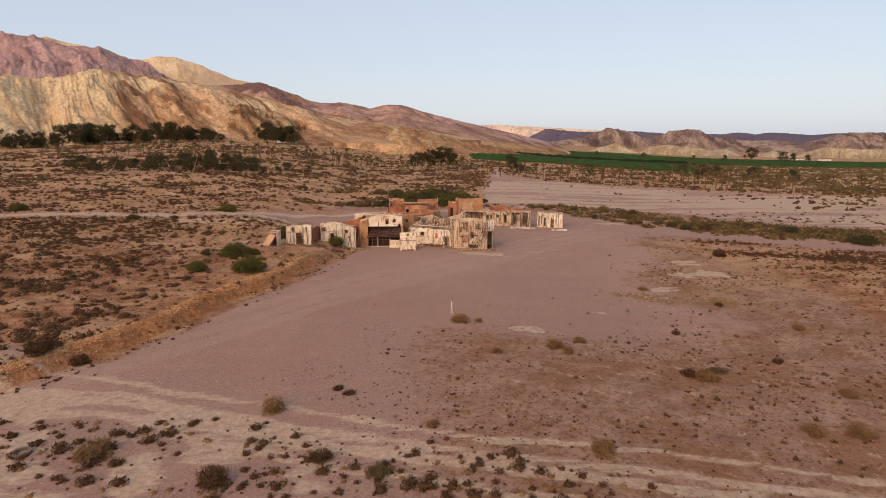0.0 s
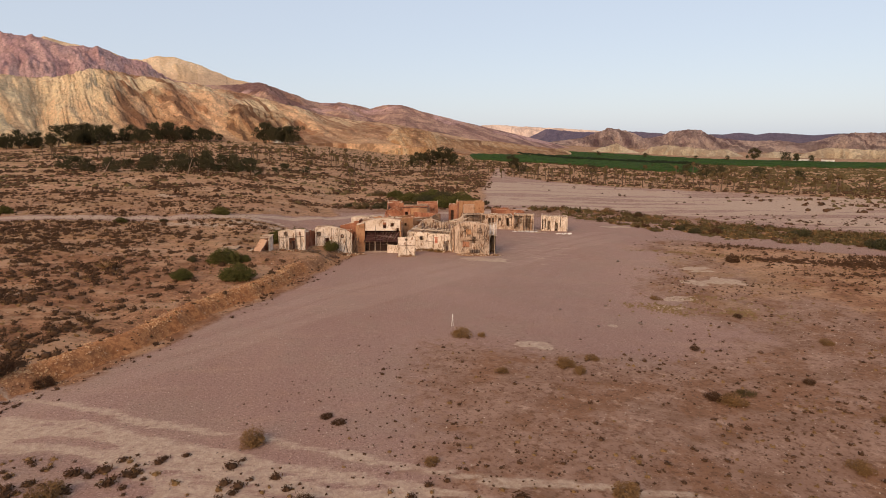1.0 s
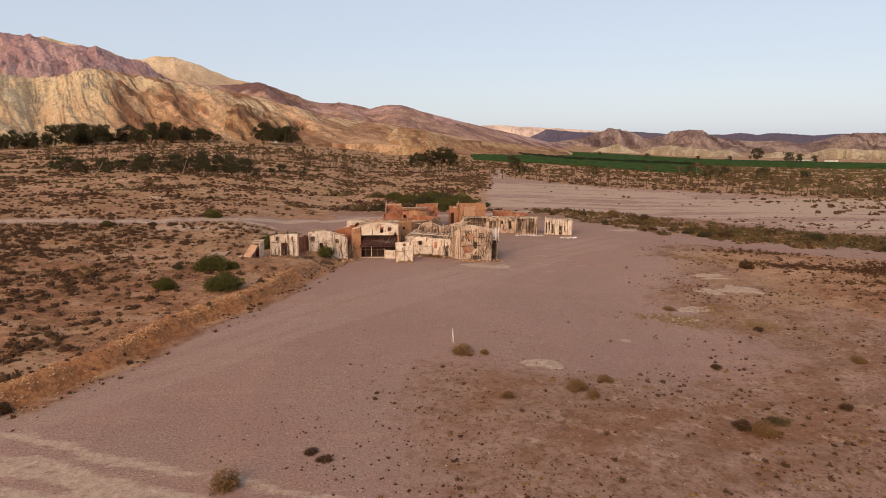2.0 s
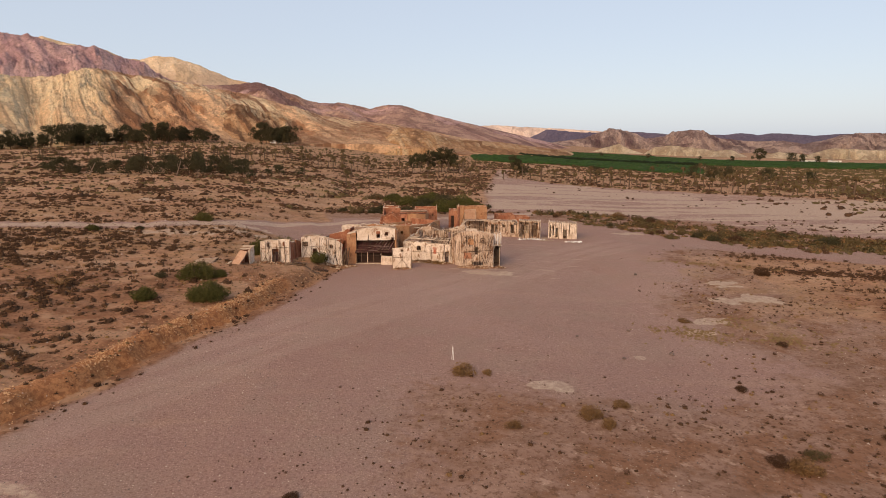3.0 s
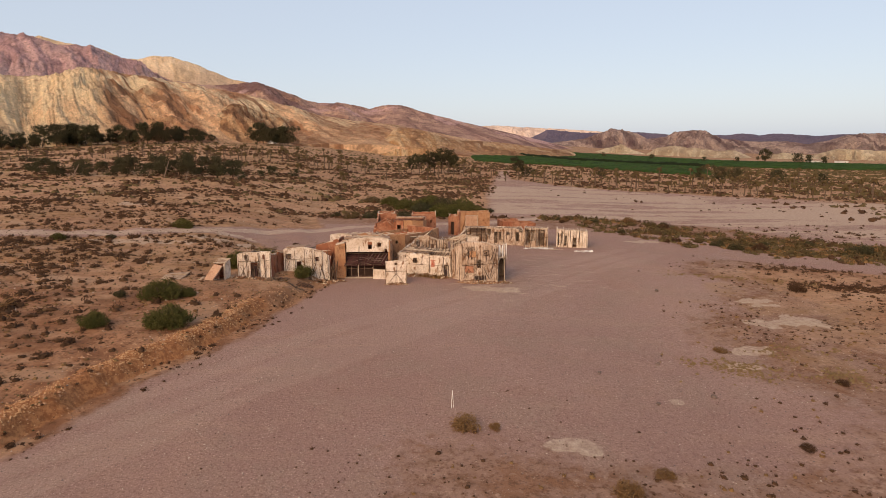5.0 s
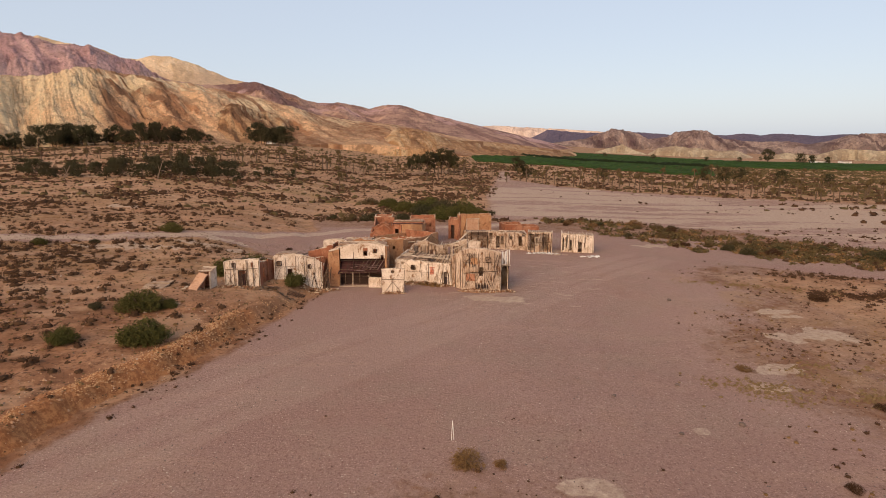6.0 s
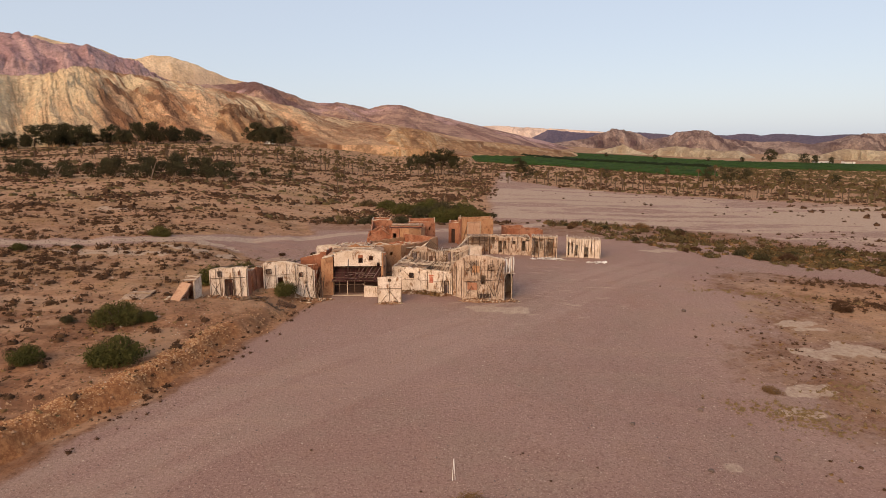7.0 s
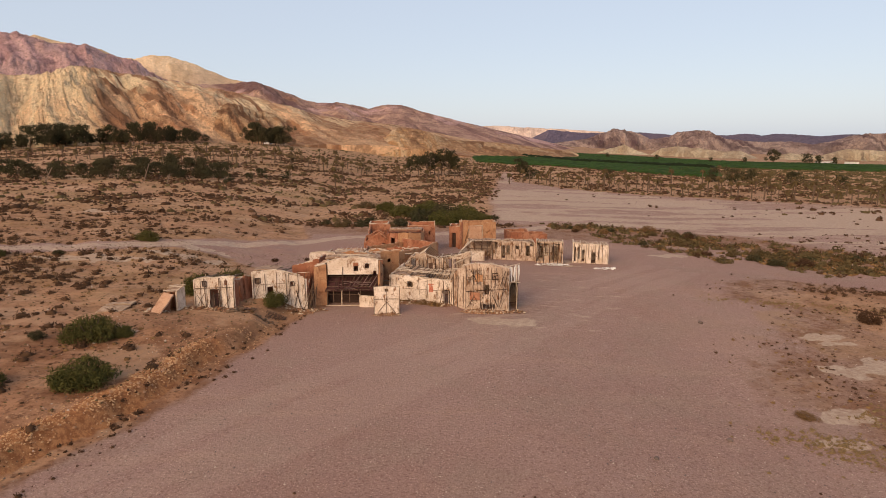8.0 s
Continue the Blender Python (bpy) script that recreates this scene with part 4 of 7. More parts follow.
def rubble(x, y, rx, ry, n, seed, material=None, label="heap of fallen plaster and broken laths", size=0.16):
    """A low heap of broken pieces."""
    rnd = random.Random(seed)
    co, faces = [], []
    for _ in range(int(n * 2.2)):
        a, d = rnd.uniform(0, math.tau), rnd.random() ** 0.7
        px, py = x + math.cos(a) * d * rx, y + math.sin(a) * d * ry
        s = size * (0.25 + 0.9 * rnd.random() ** 2)
        turn = Euler((rnd.uniform(-0.5, 0.5), rnd.uniform(-0.5, 0.5), rnd.uniform(0, 6.3))).to_matrix()
        k = len(co)
        lift = gz(px, py) + s * 0.25 + rnd.random() * (1 - d) * 0.25
        sx, sy, sz = s * rnd.uniform(0.5, 2.4), s * rnd.uniform(0.3, 1.0), s * rnd.uniform(0.12, 0.45)
        for q in ((-1, -1, -1), (1, -1, -1), (1, 1, -1), (-1, 1, -1), (-0.8, -0.9, 1), (0.9, -0.8, 1), (0.8, 0.9, 1), (-0.9, 0.7, 1)):
            p = turn @ Vector((q[0] * sx, q[1] * sy, q[2] * sz))
            co.append((px + p.x, py + p.y, lift + p.z))
        faces += [[k + i for i in f] for f in ((0, 3, 2, 1), (4, 5, 6, 7), (0, 1, 5, 4), (1, 2, 6, 5), (2, 3, 7, 6), (3, 0, 4, 7))]
    me = bpy.data.meshes.new("rubble")
    raw_mesh(me, np.array(co), np.array(faces))
    me.materials.append(material or RUBBLE)
    return tagged(new("rubble", me), label, "rubble", kind="stuff")


def litter(house, x0, x1, y0, y1, z, n, material=None):
    """Broken laths lying on a roof."""
    for _ in range(n):
        x, y = deco.uniform(x0, x1), deco.uniform(y0, y1)
        a, l = deco.uniform(0, math.pi), deco.uniform(0.3, 1.0)
        rod(house, "broken_lath", (x, y, z + deco.uniform(0, 0.12)), (x + math.cos(a) * l, y + math.sin(a) * l, z + deco.uniform(0, 0.2)), deco.uniform(0.04, 0.08), material or (PALE_TIMBER if deco.random() < 0.6 else TIMBER))


def tatters(house, p0, p1, u0, u1, z0, z1, n, off=0.2, lean=0.18):
    """Thin split laths and reeds hanging crooked on a wall's face."""
    for _ in range(n):
        u, z = deco.uniform(u0, u1), deco.uniform(z0, z1)
        l = deco.uniform(0.3, 1.5)
        du = deco.gauss(0, lean) * l if deco.random() < 0.75 else deco.uniform(-0.9, 0.9) * l
        a, b = along(p0, p1, u, off), along(p0, p1, min(max(u + du, u0), u1), off + deco.uniform(0, 0.08))
        rod(house, "split_lath", (a.x, a.y, z), (b.x, b.y, min(z + l, z1 + 0.15)), deco.uniform(0.010, 0.022), DARK_TIMBER if deco.random() < 0.25 else TIMBER)


# --- the collapsed shed at the end of the bank
shed = ruin("shed_hut", "collapsed shed with a leaning orange slab on the bank", -21.3, -2.8)
walls(shed, [(-21.0, -2.95), (-20.8, -1.7)], [(0, 3.2), (1.2, 3.35)], WHITE, thick=0.12, rag=0.03)
walls(shed, [(-21.95, -1.8), (-20.85, -1.7)], 3.2, TERRA, thick=0.14, rag=0.05)
walls(shed, [(-22.0, -2.9), (-21.95, -1.8)], [(0, 2.6), (1.1, 3.1)], TAN, thick=0.12, rag=0.06, cap=False)
part("slab", slab_bm([(-23.0, -4.5, 1.30), (-21.75, -5.0, 1.55), (-21.05, -3.3, 2.95), (-22.0, -3.05, 3.1)], 0.12, 7, 0.16, 6), PINK, shed, "fallen wall slab with pale orange render")
part("slab", slab_bm([(-22.35, -3.35, 1.2), (-21.5, -3.5, 1.2), (-21.45, -3.1, 2.3), (-22.2, -3.0, 2.5)], 0.10, 4, 0.1, 8), TERRA, shed, "broken orange slab behind the fallen one")
part("roof", slab_bm([(-22.0, -2.95, 3.22), (-20.85, -3.05, 3.3), (-20.75, -1.6, 3.42), (-21.9, -1.7, 3.36)], 0.05, 5, 0.16), ROOFING, shed)
for y_, z_ in ((-3.02, 3.34), (-2.1, 3.42), (-1.6, 3.46)):
    rod(shed, "roof_pole", (-22.1, y_, z_ - 0.06), (-20.65, y_ - 0.05, z_), 0.05, PALE_TIMBER)
rod(shed, "post", (-21.95, -2.95, 1.1), (-21.95, -2.95, 3.25), 0.07)
rod(shed, "post", (-20.95, -3.05, 1.1), (-20.9, -3.05, 3.3), 0.07, PALE_TIMBER)
rod(shed, "broken_lath", (-22.2, -3.1, 2.4), (-22.5, -3.3, 3.5), 0.04)
rubble(-22.6, -3.6, 1.5, 0.8, 60, 1, label="pale rubble round the collapsed shed", size=0.14)

# --- the first white hut
hut = ruin("hut", "whitewashed hut with a broken doorway on the bank", -18.2, 0)
f0, f1 = (-19.95, -1.35), (-16.45, -1.15)
walls(hut, [f0, f1, (-16.25, 1.9), (-19.9, 1.9)], {0: [(0, 3.78), (0.7, 4.0), (2.3, 4.02), (2.4, 4.15), (3.5, 4.05)], 1: [(0, 4.0), (0.5, 3.6), (3, 3.3)], 2: 3.3, 3: [(0, 3.4), (3.2, 3.8)]}, {0: WHITE, 1: TERRA, 2: TERRA, 3: CREAM},
      {0: [(1.4, 2.2, 1.0, 2.9), (0.78, 1.12, 3.2, 3.72), (2.75, 3.02, 3.25, 3.75)], 1: [(0.9, 1.6, 1.0, 2.9)]}, closed=True, thick=0.16)
battens(hut, f0, f1, (0.05, 0.5, 0.95, 2.3, 2.42, 2.9, 3.45), 1.1, 3.95, 0.05)
tatters(hut, f0, f1, 0.0, 3.4, 1.1, 3.6, 14, 0.18)
brace(hut, f0, f1, 0.1, 1.2, 0.9, 2.6, 0.04)
brace(hut, f0, f1, 0.9, 1.2, 0.2, 2.5, 0.04)
brace(hut, f0, f1, 2.5, 1.1, 3.2, 2.2, 0.04)
brace(hut, f0, f1, 0.05, 3.05, 3.4, 3.1, 0.045)
window_frame(hut, f0, f1, 1.4, 2.2, 1.05, 2.9, 0.06)
window_frame(hut, f0, f1, 0.78, 1.12, 3.2, 3.72)
for k in range(7):
    x = -18.75 + 0.17 * k + deco.uniform(-0.05, 0.05)
    rod(hut, "hanging_board", (x, -1.62, 1.05 + deco.uniform(0, 0.3)), (x + deco.uniform(-0.15, 0.15), -1.5, 2.2 + deco.uniform(-0.5, 0.7)), 0.04, MAROON if k % 2 else TIMBER)
part("door", slab_bm([(-18.3, -1.5, 1.1), (-17.8, -1.1, 1.1), (-17.75, -1.2, 2.6), (-18.2, -1.55, 2.5)], 0.06, 3), DARK_TIMBER, hut, "broken dark plank door")
poles(hut, (-19.9, -1.3, 4.0), (-16.5, -1.2, 4.1), (-19.9, 1.9, 3.6), (-16.3, 1.9, 3.5), 9)
stub = ruin("house", "stub of a terracotta wall beside the hut", -15.9, 1.6)
walls(stub, [(-16.1, 1.2), (-15.5, 2.6)], [(0, 3.7), (1.5, 3.1)], TERRA)
walls(stub, [(-15.5, 2.9), (-14.6, 3.4)], [(0, 3.1), (1, 2.4)], TERRA)
rubble(-19.6, -2.0, 1.6, 0.5, 50, 2, label="straw and plaster rubble below the hut", size=0.12)
rubble(-17.4, -2.0, 1.2, 0.5, 40, 3, label="plaster rubble below the hut", size=0.12)

# --- the second white hut, on the edge of the bank
hut = ruin("hut", "whitewashed hut with small windows on the bank's edge", -13, 3)
g0, g1 = (-15.42, 1.45), (-10.45, 2.15)
walls(hut, [g0, g1, (-10.6, 5.0), (-15.3, 4.8)], {0: [(0, 3.92), (1.6, 4.0), (2.25, 4.05), (2.3, 3.95), (3.1, 3.82), (3.2, 3.66), (4.85, 3.3), (5.0, 2.95)], 1: [(0, 2.6), (0.7, 1.6), (2.8, 2.4)], 2: 3.0, 3: [(0, 3.4), (3.3, 3.9)]}, {0: WHITE, 1: TERRA, 2: TERRA, 3: CREAM},
      {0: [(0.25, 0.72, 2.8, 3.3), (1.42, 1.95, 0.7, 2.5), (3.6, 3.9, 2.4, 2.82)]}, closed=True, thick=0.18)
battens(hut, g0, g1, (0.05, 1.2, 2.25, 3.15, 3.4, 4.3, 4.9), 0.8, 3.7, 0.045)
tatters(hut, g0, g1, 2.9, 4.9, 0.2, 2.8, 22, 0.2)
tatters(hut, g0, g1, 0.0, 2.9, 1.0, 3.6, 8, 0.2)
brace(hut, g0, g1, 0.1, 1.2, 0.6, 2.6, 0.035)
brace(hut, g0, g1, 3.0, 0.6, 3.6, 2.2, 0.04)
brace(hut, g0, g1, 3.9, 0.3, 4.3, 2.0, 0.05, DARK_TIMBER)
brace(hut, g0, g1, 4.5, 0.2, 4.1, 1.9, 0.05, DARK_TIMBER)
brace(hut, g0, g1, 0.05, 2.65, 3.1, 2.7, 0.03)
window_frame(hut, g0, g1, 0.25, 0.72, 2.8, 3.3, 0.06)
window_frame(hut, g0, g1, 3.6, 3.9, 2.4, 2.82, 0.06)
part("shutter", slab_bm([(-15.1, 1.36, 2.85), (-14.78, 1.4, 2.85), (-14.78, 1.4, 3.2), (-15.1, 1.36, 3.2)], 0.04, 2), TIMBER, hut)
poles(hut, (-15.2, 1.6, 4.0), (-12.2, 2.0, 3.9), (-15.2, 4.8, 3.9), (-12, 5.0, 3.5), 9)
part("roof", slab_bm([(-15.4, 1.5, 4.02), (-13.2, 1.8, 4.1), (-13.0, 4.6, 3.8), (-15.3, 4.7, 3.85)], 0.08, 6, 0.12), ROOFING, hut)
stack = thing("scaffold", "broken timber scaffold leaning by the hut wall", "scaffold", RUINS, at=(-9.9, 1.9, 0))
for k in range(14):
    x0 = -10.45 + deco.uniform(0, 1.0)
    rod(stack, "pole", (x0, 1.6 + deco.uniform(-0.3, 0.6), -0.1), (x0 + deco.uniform(-0.35, 0.35), 1.9 + deco.uniform(-0.1, 0.6), deco.uniform(1.4, 2.9)), 0.055, DARK_TIMBER if deco.random() < 0.6 else TIMBER)
for k in range(6):
    z = 0.5 + 0.36 * k
    rod(stack, "rung", (-10.35 + 0.12 * k, 1.5, z), (-9.95 + 0.12 * k, 1.5, z + 0.05), 0.04, TIMBER)
rod(stack, "rail", (-10.6, 1.45, 0), (-9.6, 1.5, 2.7), 0.055)
rod(stack, "rail", (-10.2, 1.45, 0), (-9.2, 1.5, 2.6), 0.055)
rubble(-11.0, 1.0, 1.8, 0.7, 80, 4, label="straw-coloured rubble below the bank", size=0.14)
rubble(-9.4, 1.4, 1.2, 0.5, 50, 5, label="broken boards and plaster on the gravel", size=0.14)
rubble(-15.6, -2.2, 1.4, 0.6, 26, 6, TIMBER, "loose dark boards on the bank", 0.2)
rubble(-13.4, -2.6, 1.3, 0.5, 40, 26, TIMBER, "scattered twigs and boards on the bank", 0.1)

pile = thing("board_pile", "loose dark boards fallen between the huts", "boards", at=(-15.6, -1.9, gz(-15.6, -1.9)))
for k in range(9):
    x0, y0, a0 = -16.3 + deco.uniform(0, 1.6), -2.1 + deco.uniform(-0.35, 0.35), deco.uniform(-0.5, 0.5)
    zz = gz(x0, y0) + 0.06 + 0.03 * k
    part("board", beam_bm((x0, y0, zz), (x0 + math.cos(a0) * 0.9, y0 + math.sin(a0) * 0.6, zz + deco.uniform(0, 0.15)), 0.09, 0.03, 4), DARK_TIMBER if k % 3 else GREY_BOARD, pile)
lattice = thing("lattice", "broken timber lattice lying on the bank", "lattice", at=(-12.6, -1.6, gz(-12.6, -1.6)))
for k in range(6):
    for a, b in (((-13.5 + 0.3 * k, -2.0, 0), (-13.2 + 0.3 * k, -1.2, 0)), ((-13.5, -2.0 + 0.15 * k, 0), (-11.7, -1.95 + 0.15 * k, 0))):
        a, b = (a[0], a[1], gz(a[0], a[1]) + 0.08), (b[0], b[1], gz(b[0], b[1]) + 0.1)
        part("lath", beam_bm(a, b, 0.045, 0.03, 4), DARK_TIMBER, lattice)

# --- the two-storey house with the fallen porch
house = ruin("house", "two-storey house with white upper wall and fallen porch", -6.2, 6)
h0, h1 = (-8.78, 3.6), (-3.4, 3.6)
up = [(0, 4.35), (1.4, 4.75), (3.2, 4.92), (5.3, 4.66)]
part("wall", wall_bm(h0, h1, 0.0, up, 0.22, [(-0.1, 5.5, -1.0, 3.05), (2.94, 3.32, 3.5, 3.98), (4.07, 4.42, 3.78, 4.22), (4.85, 5.2, 3.12, 3.5)], 0.3, 0.05, 0, 71), WHITE, house, "whitewashed upper wall with three small windows")
coping(house, h0, h1, up, 0.11, PALE_TIMBER)
for q in ((2.94, 3.32, 3.5, 3.98), (4.07, 4.42, 3.78, 4.22)):
    window_frame(house, h0, h1, *q)
part("lintel_patch", slab_bm([(-5.95, 3.46, 4.0), (-5.4, 3.46, 4.0), (-5.4, 3.46, 4.35), (-5.95, 3.46, 4.35)], 0.04, 3, 0.02), TERRA, house, "orange patch where render has fallen")
walls(house, [(-9.72, 3.35), (-8.72, 3.45), (-8.75, 9.5)], {0: [(0, 4.0), (1, 4.25)], 1: 4.2}, TAN)
walls(house, [(-3.35, 3.7), (-3.15, 6.1)], [(0, 4.6), (1.2, 4.0), (2.4, 3.4)], TAN)
walls(house, [(-8.7, 6.3), (-3.2, 6.4)], 4.0, TERRA, {0: [(1.0, 1.9, 0, 1.9)]})
walls(house, [(-12.4, 6.0), (-9.7, 5.6), (-9.0, 10.5), (-3.7, 10.3)], {0: [(0, 3.5), (1.8, 4.0), (2.75, 4.35)], 1: 4.4, 2: 4.1}, TERRA)
roof = part("roof", slab_bm([(-9.0, 5.6, 4.35), (-3.3, 6.2, 4.25), (-3.7, 10.0, 3.95), (-9.0, 10.2, 4.3)], 0.12, 10, 0.3, 5), ROOFING, house, "sagging reed and plaster roof")
part("roof", slab_bm([(-9.6, 3.6, 4.1), (-3.5, 3.8, 4.2), (-3.4, 6.0, 3.9), (-9.2, 5.6, 4.2)], 0.1, 8, 0.22, 9), PINK, house, "sagging pinkish roof")
poles(house, (-9.4, 6.4, 4.5), (-5.5, 7.0, 4.5), (-7.5, 6.2, 4.6), (-3.6, 6.6, 4.4), 7, 0.06, PALE_TIMBER)
poles(house, (-9.0, 9.6, 4.4), (-3.5, 9.6, 4.2), (-8.0, 9.7, 4.6), (-2.8, 9.9, 4.2), 8, 0.06, PALE_TIMBER)
litter(roof, -9.2, -3.6, 4.2, 9.6, 4.3, 26)
walls(house, [(-10.9, 7.4), (-8.4, 7.9)], [(0, 4.55), (1.2, 4.75), (2.5, 4.5)], WHITE, thick=0.16, rag=0.05)
walls(house, [(-7.6, 8.3), (-5.0, 8.6)], [(0, 4.4), (1.0, 4.7), (2.6, 4.35)], TAN, thick=0.16, rag=0.1)
for k in range(12):
    x0, y0 = deco.uniform(-8.6, -3.8), deco.uniform(4.4, 9.4)
    rod(house, "roof_lath", (x0, y0, 4.35), (x0 + deco.uniform(-0.9, 0.9), y0 + deco.uniform(-0.4, 0.4), 4.4 + deco.uniform(0.1, 0.5)), 0.04, PALE_TIMBER if k % 2 else TIMBER)
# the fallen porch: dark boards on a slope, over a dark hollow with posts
part("fallen_ceiling", slab_bm([(-8.65, 3.3, 1.42), (-3.5, 3.3, 1.42), (-3.5, 4.8, 2.95), (-8.65, 4.8, 2.95)], 0.06, 8, 0.1), MAROON, house, "fallen dark maroon plank ceiling")
# dark sheet added behind the posts in place of the porch's shade
part("back_panel", slab_bm([(-8.6, 4.3, -0.3), (-3.6, 4.3, -0.3), (-3.6, 4.3, 2.3), (-8.6, 4.3, 2.3)], 0.06, 6, 0.05), DARK_TIMBER, house, "dark sheet standing in for shade in the porch hollow")
for k in range(44):
    f = (k + 0.5) / 44
    x = -8.6 + 5.15 * f
    z0, z1 = 1.55 + deco.uniform(-0.12, 0.1), 3.0 + deco.uniform(-0.2, 0.1)
    part("board", beam_bm((x + deco.uniform(-0.2, 0.2), 3.15 + deco.uniform(-0.15, 0.1), z0), (x + deco.uniform(-0.2, 0.2) + (0.4 if f > 0.65 else 0), 4.6, z1), 0.10, 0.03, 4), MAROON if deco.random() < 0.82 else DARK_TIMBER, house)
for k in range(20):
    # grey boards fallen across the porch's edge
    x, y = -8.6 + deco.uniform(0, 3.4), 2.95 + 0.9 * deco.random()
    zz = 1.5 + (y - 3.0) * 0.9
    part("loose_board", beam_bm((x, y, zz + deco.uniform(0, 0.15)), (x + deco.uniform(0.8, 1.7), y + deco.uniform(-0.25, 0.25), zz + deco.uniform(-0.05, 0.3)), deco.uniform(0.06, 0.13), 0.03, 4), GREY_BOARD if deco.random() < 0.55 else MAROON, house)
for k in range(7):
    # rafters fallen across the right half
    x = -6.4 + 0.42 * k
    part("fallen_rafter", beam_bm((x, 3.35, 1.9 + deco.uniform(-0.1, 0.1)), (x + 0.75, 4.1, 2.95 + deco.uniform(-0.1, 0.1)), 0.055, 0.055, 4), GREY_BOARD if k % 2 else TIMBER, house)
for z, y, w in ((1.55, 3.2, 0.07), (1.85, 3.45, 0.06), (2.3, 3.85, 0.05), (2.75, 4.25, 0.05)):
    rod(house, "rail", (-8.7, y, z + 0.04), (-3.6, y, z + deco.uniform(-0.08, 0.1)), w, TIMBER)
for x in (-8.55, -7.9, -7.1, -6.3, -5.2):
    rod(house, "post", (x, 3.1, -0.2), (x + deco.uniform(-0.04, 0.04), 3.1, 1.55), 0.075 if x in (-7.1, -8.55, -5.2) else 0.05, PALE_TIMBER if x == -7.1 else TIMBER)
rod(house, "post", (-7.05, 3.4, 1.5), (-6.95, 3.45, 3.9), 0.05, DARK_TIMBER)
rod(house, "sill", (-8.7, 3.05, 0.0), (-5.1, 3.05, 0.02), 0.1, PALE_TIMBER)
rod(house, "rail", (-8.6, 3.08, 1.2), (-5.2, 3.08, 1.15), 0.05, TIMBER)
walls(house, [(-5.15, 2.55), (-3.75, 2.4), (-3.7, 3.4)], 1.1, WHITE, thick=0.2, rag=0.04)
for k in range(6):
    part("step", slab_bm([(-3.0, 4.2 + 0.35 * k, 0.3 + 0.3 * k), (-2.3, 4.2 + 0.35 * k, 0.3 + 0.3 * k), (-2.3, 4.5 + 0.35 * k, 0.3 + 0.3 * k), (-3.0, 4.5 + 0.35 * k, 0.3 + 0.3 * k)], 0.06, 2), TIMBER, house)
for x in (-3.0, -2.3):
    rod(house, "stair_rail", (x, 4.1, -0.1), (x, 6.6, 2.2), 0.08, TIMBER)

# --- the free-standing panel
panel = ruin("panel_hut", "free-standing white plaster panel with timber braces", -2.4, 0)
q0, q1 = (-3.63, 0.0), (-1.15, -0.05)
part("wall", wall_bm(q0, q1, 0.0, [(0, 2.62), (1.2, 2.72), (2.48, 2.66)], 0.14, [(1.05, 1.4, 2.2, 2.5)], 0.3, 0.03, 0, 5), WHITE, panel)
part("backing", slab_bm([(-2.65, 0.1, 2.15), (-2.2, 0.1, 2.15), (-2.2, 0.1, 2.55), (-2.65, 0.1, 2.55)], 0.05, 2), TIMBER, panel)
for u in (0.04, 1.22, 2.44):
    battens(panel, q0, q1, (u,), 0.0, 2.6, 0.045, TIMBER, 0.11)
brace(panel, q0, q1, 0.05, 1.48, 2.45, 1.52, 0.04, None, 0.12)
brace(panel, q0, q1, 0.35, 0.1, 1.2, 1.2, 0.035, None, 0.14)
brace(panel, q0, q1, 2.1, 0.1, 1.25, 1.2, 0.035, None, 0.14)
coping(panel, q0, q1, 2.68, 0.06)
for x in (-3.3, -1.5):
    rod(panel, "prop", (x, 1.7, -0.1), (x, 0.1, 2.0), 0.07)
rubble(-2.4, -0.45, 1.5, 0.45, 110, 7, label="straw and plaster heaped along the panel's foot", size=0.11)

# --- the long white wall with its broken roof
house = ruin("house", "long whitewashed house wall with a broken pole roof", 1.2, 5.5)
w0, w1 = (-2.25, 5.55), (4.5, 2.65)
walls(house, [w0, w1], [(0, 2.6), (2.0, 2.66), (5.2, 2.52), (7.35, 2.55)], WHITE, {0: [(6.15, 6.62, 0.0, 1.5), (2.05, 2.5, 1.55, 2.05), (1.0, 1.13, 2.1, 2.35), (3.2, 3.33, 2.1, 2.35)]}, capm=PALE_TIMBER)
walls(house, [w0, (-0.9, 9.4), (5.4, 6.6), (4.6, 3.0)], {0: [(0, 2.6), (4, 3.0)], 1: [(0, 3.0), (3, 2.4), (6.5, 2.9)], 2: [(0, 2.9), (3.5, 2.8)]}, CREAM)
window_frame(house, w0, w1, 6.15, 6.62, 0.02, 1.5, 0.06)
window_frame(house, w0, w1, 2.05, 2.5, 1.55, 2.05, 0.05)
battens(house, w0, w1, (5.95, 6.85, 7.1, 7.3), 0.0, 2.5, 0.05)
battens(house, w0, w1, (0.02, 4.2), 0.4, 2.5, 0.035)
tatters(house, w0, w1, 5.2, 7.3, 0.1, 2.3, 12, 0.2)
tatters(house, w0, w1, 0.2, 5.2, 0.3, 2.3, 8, 0.2)
brace(house, w0, w1, 0.1, 1.28, 5.9, 1.42, 0.025)
brace(house, w0, w1, 5.6, 0.1, 5.95, 1.6, 0.045)
for k in range(3):
    part("grille_bar", beam_bm((*along(w0, w1, 2.15 + 0.13 * k, 0.1), 1.55), (*along(w0, w1, 2.15 + 0.13 * k, 0.1), 2.05), 0.03), DARK_TIMBER, house)
a, b = along(w0, w1, 4.45, 0.16), along(w0, w1, 4.85, 0.16)
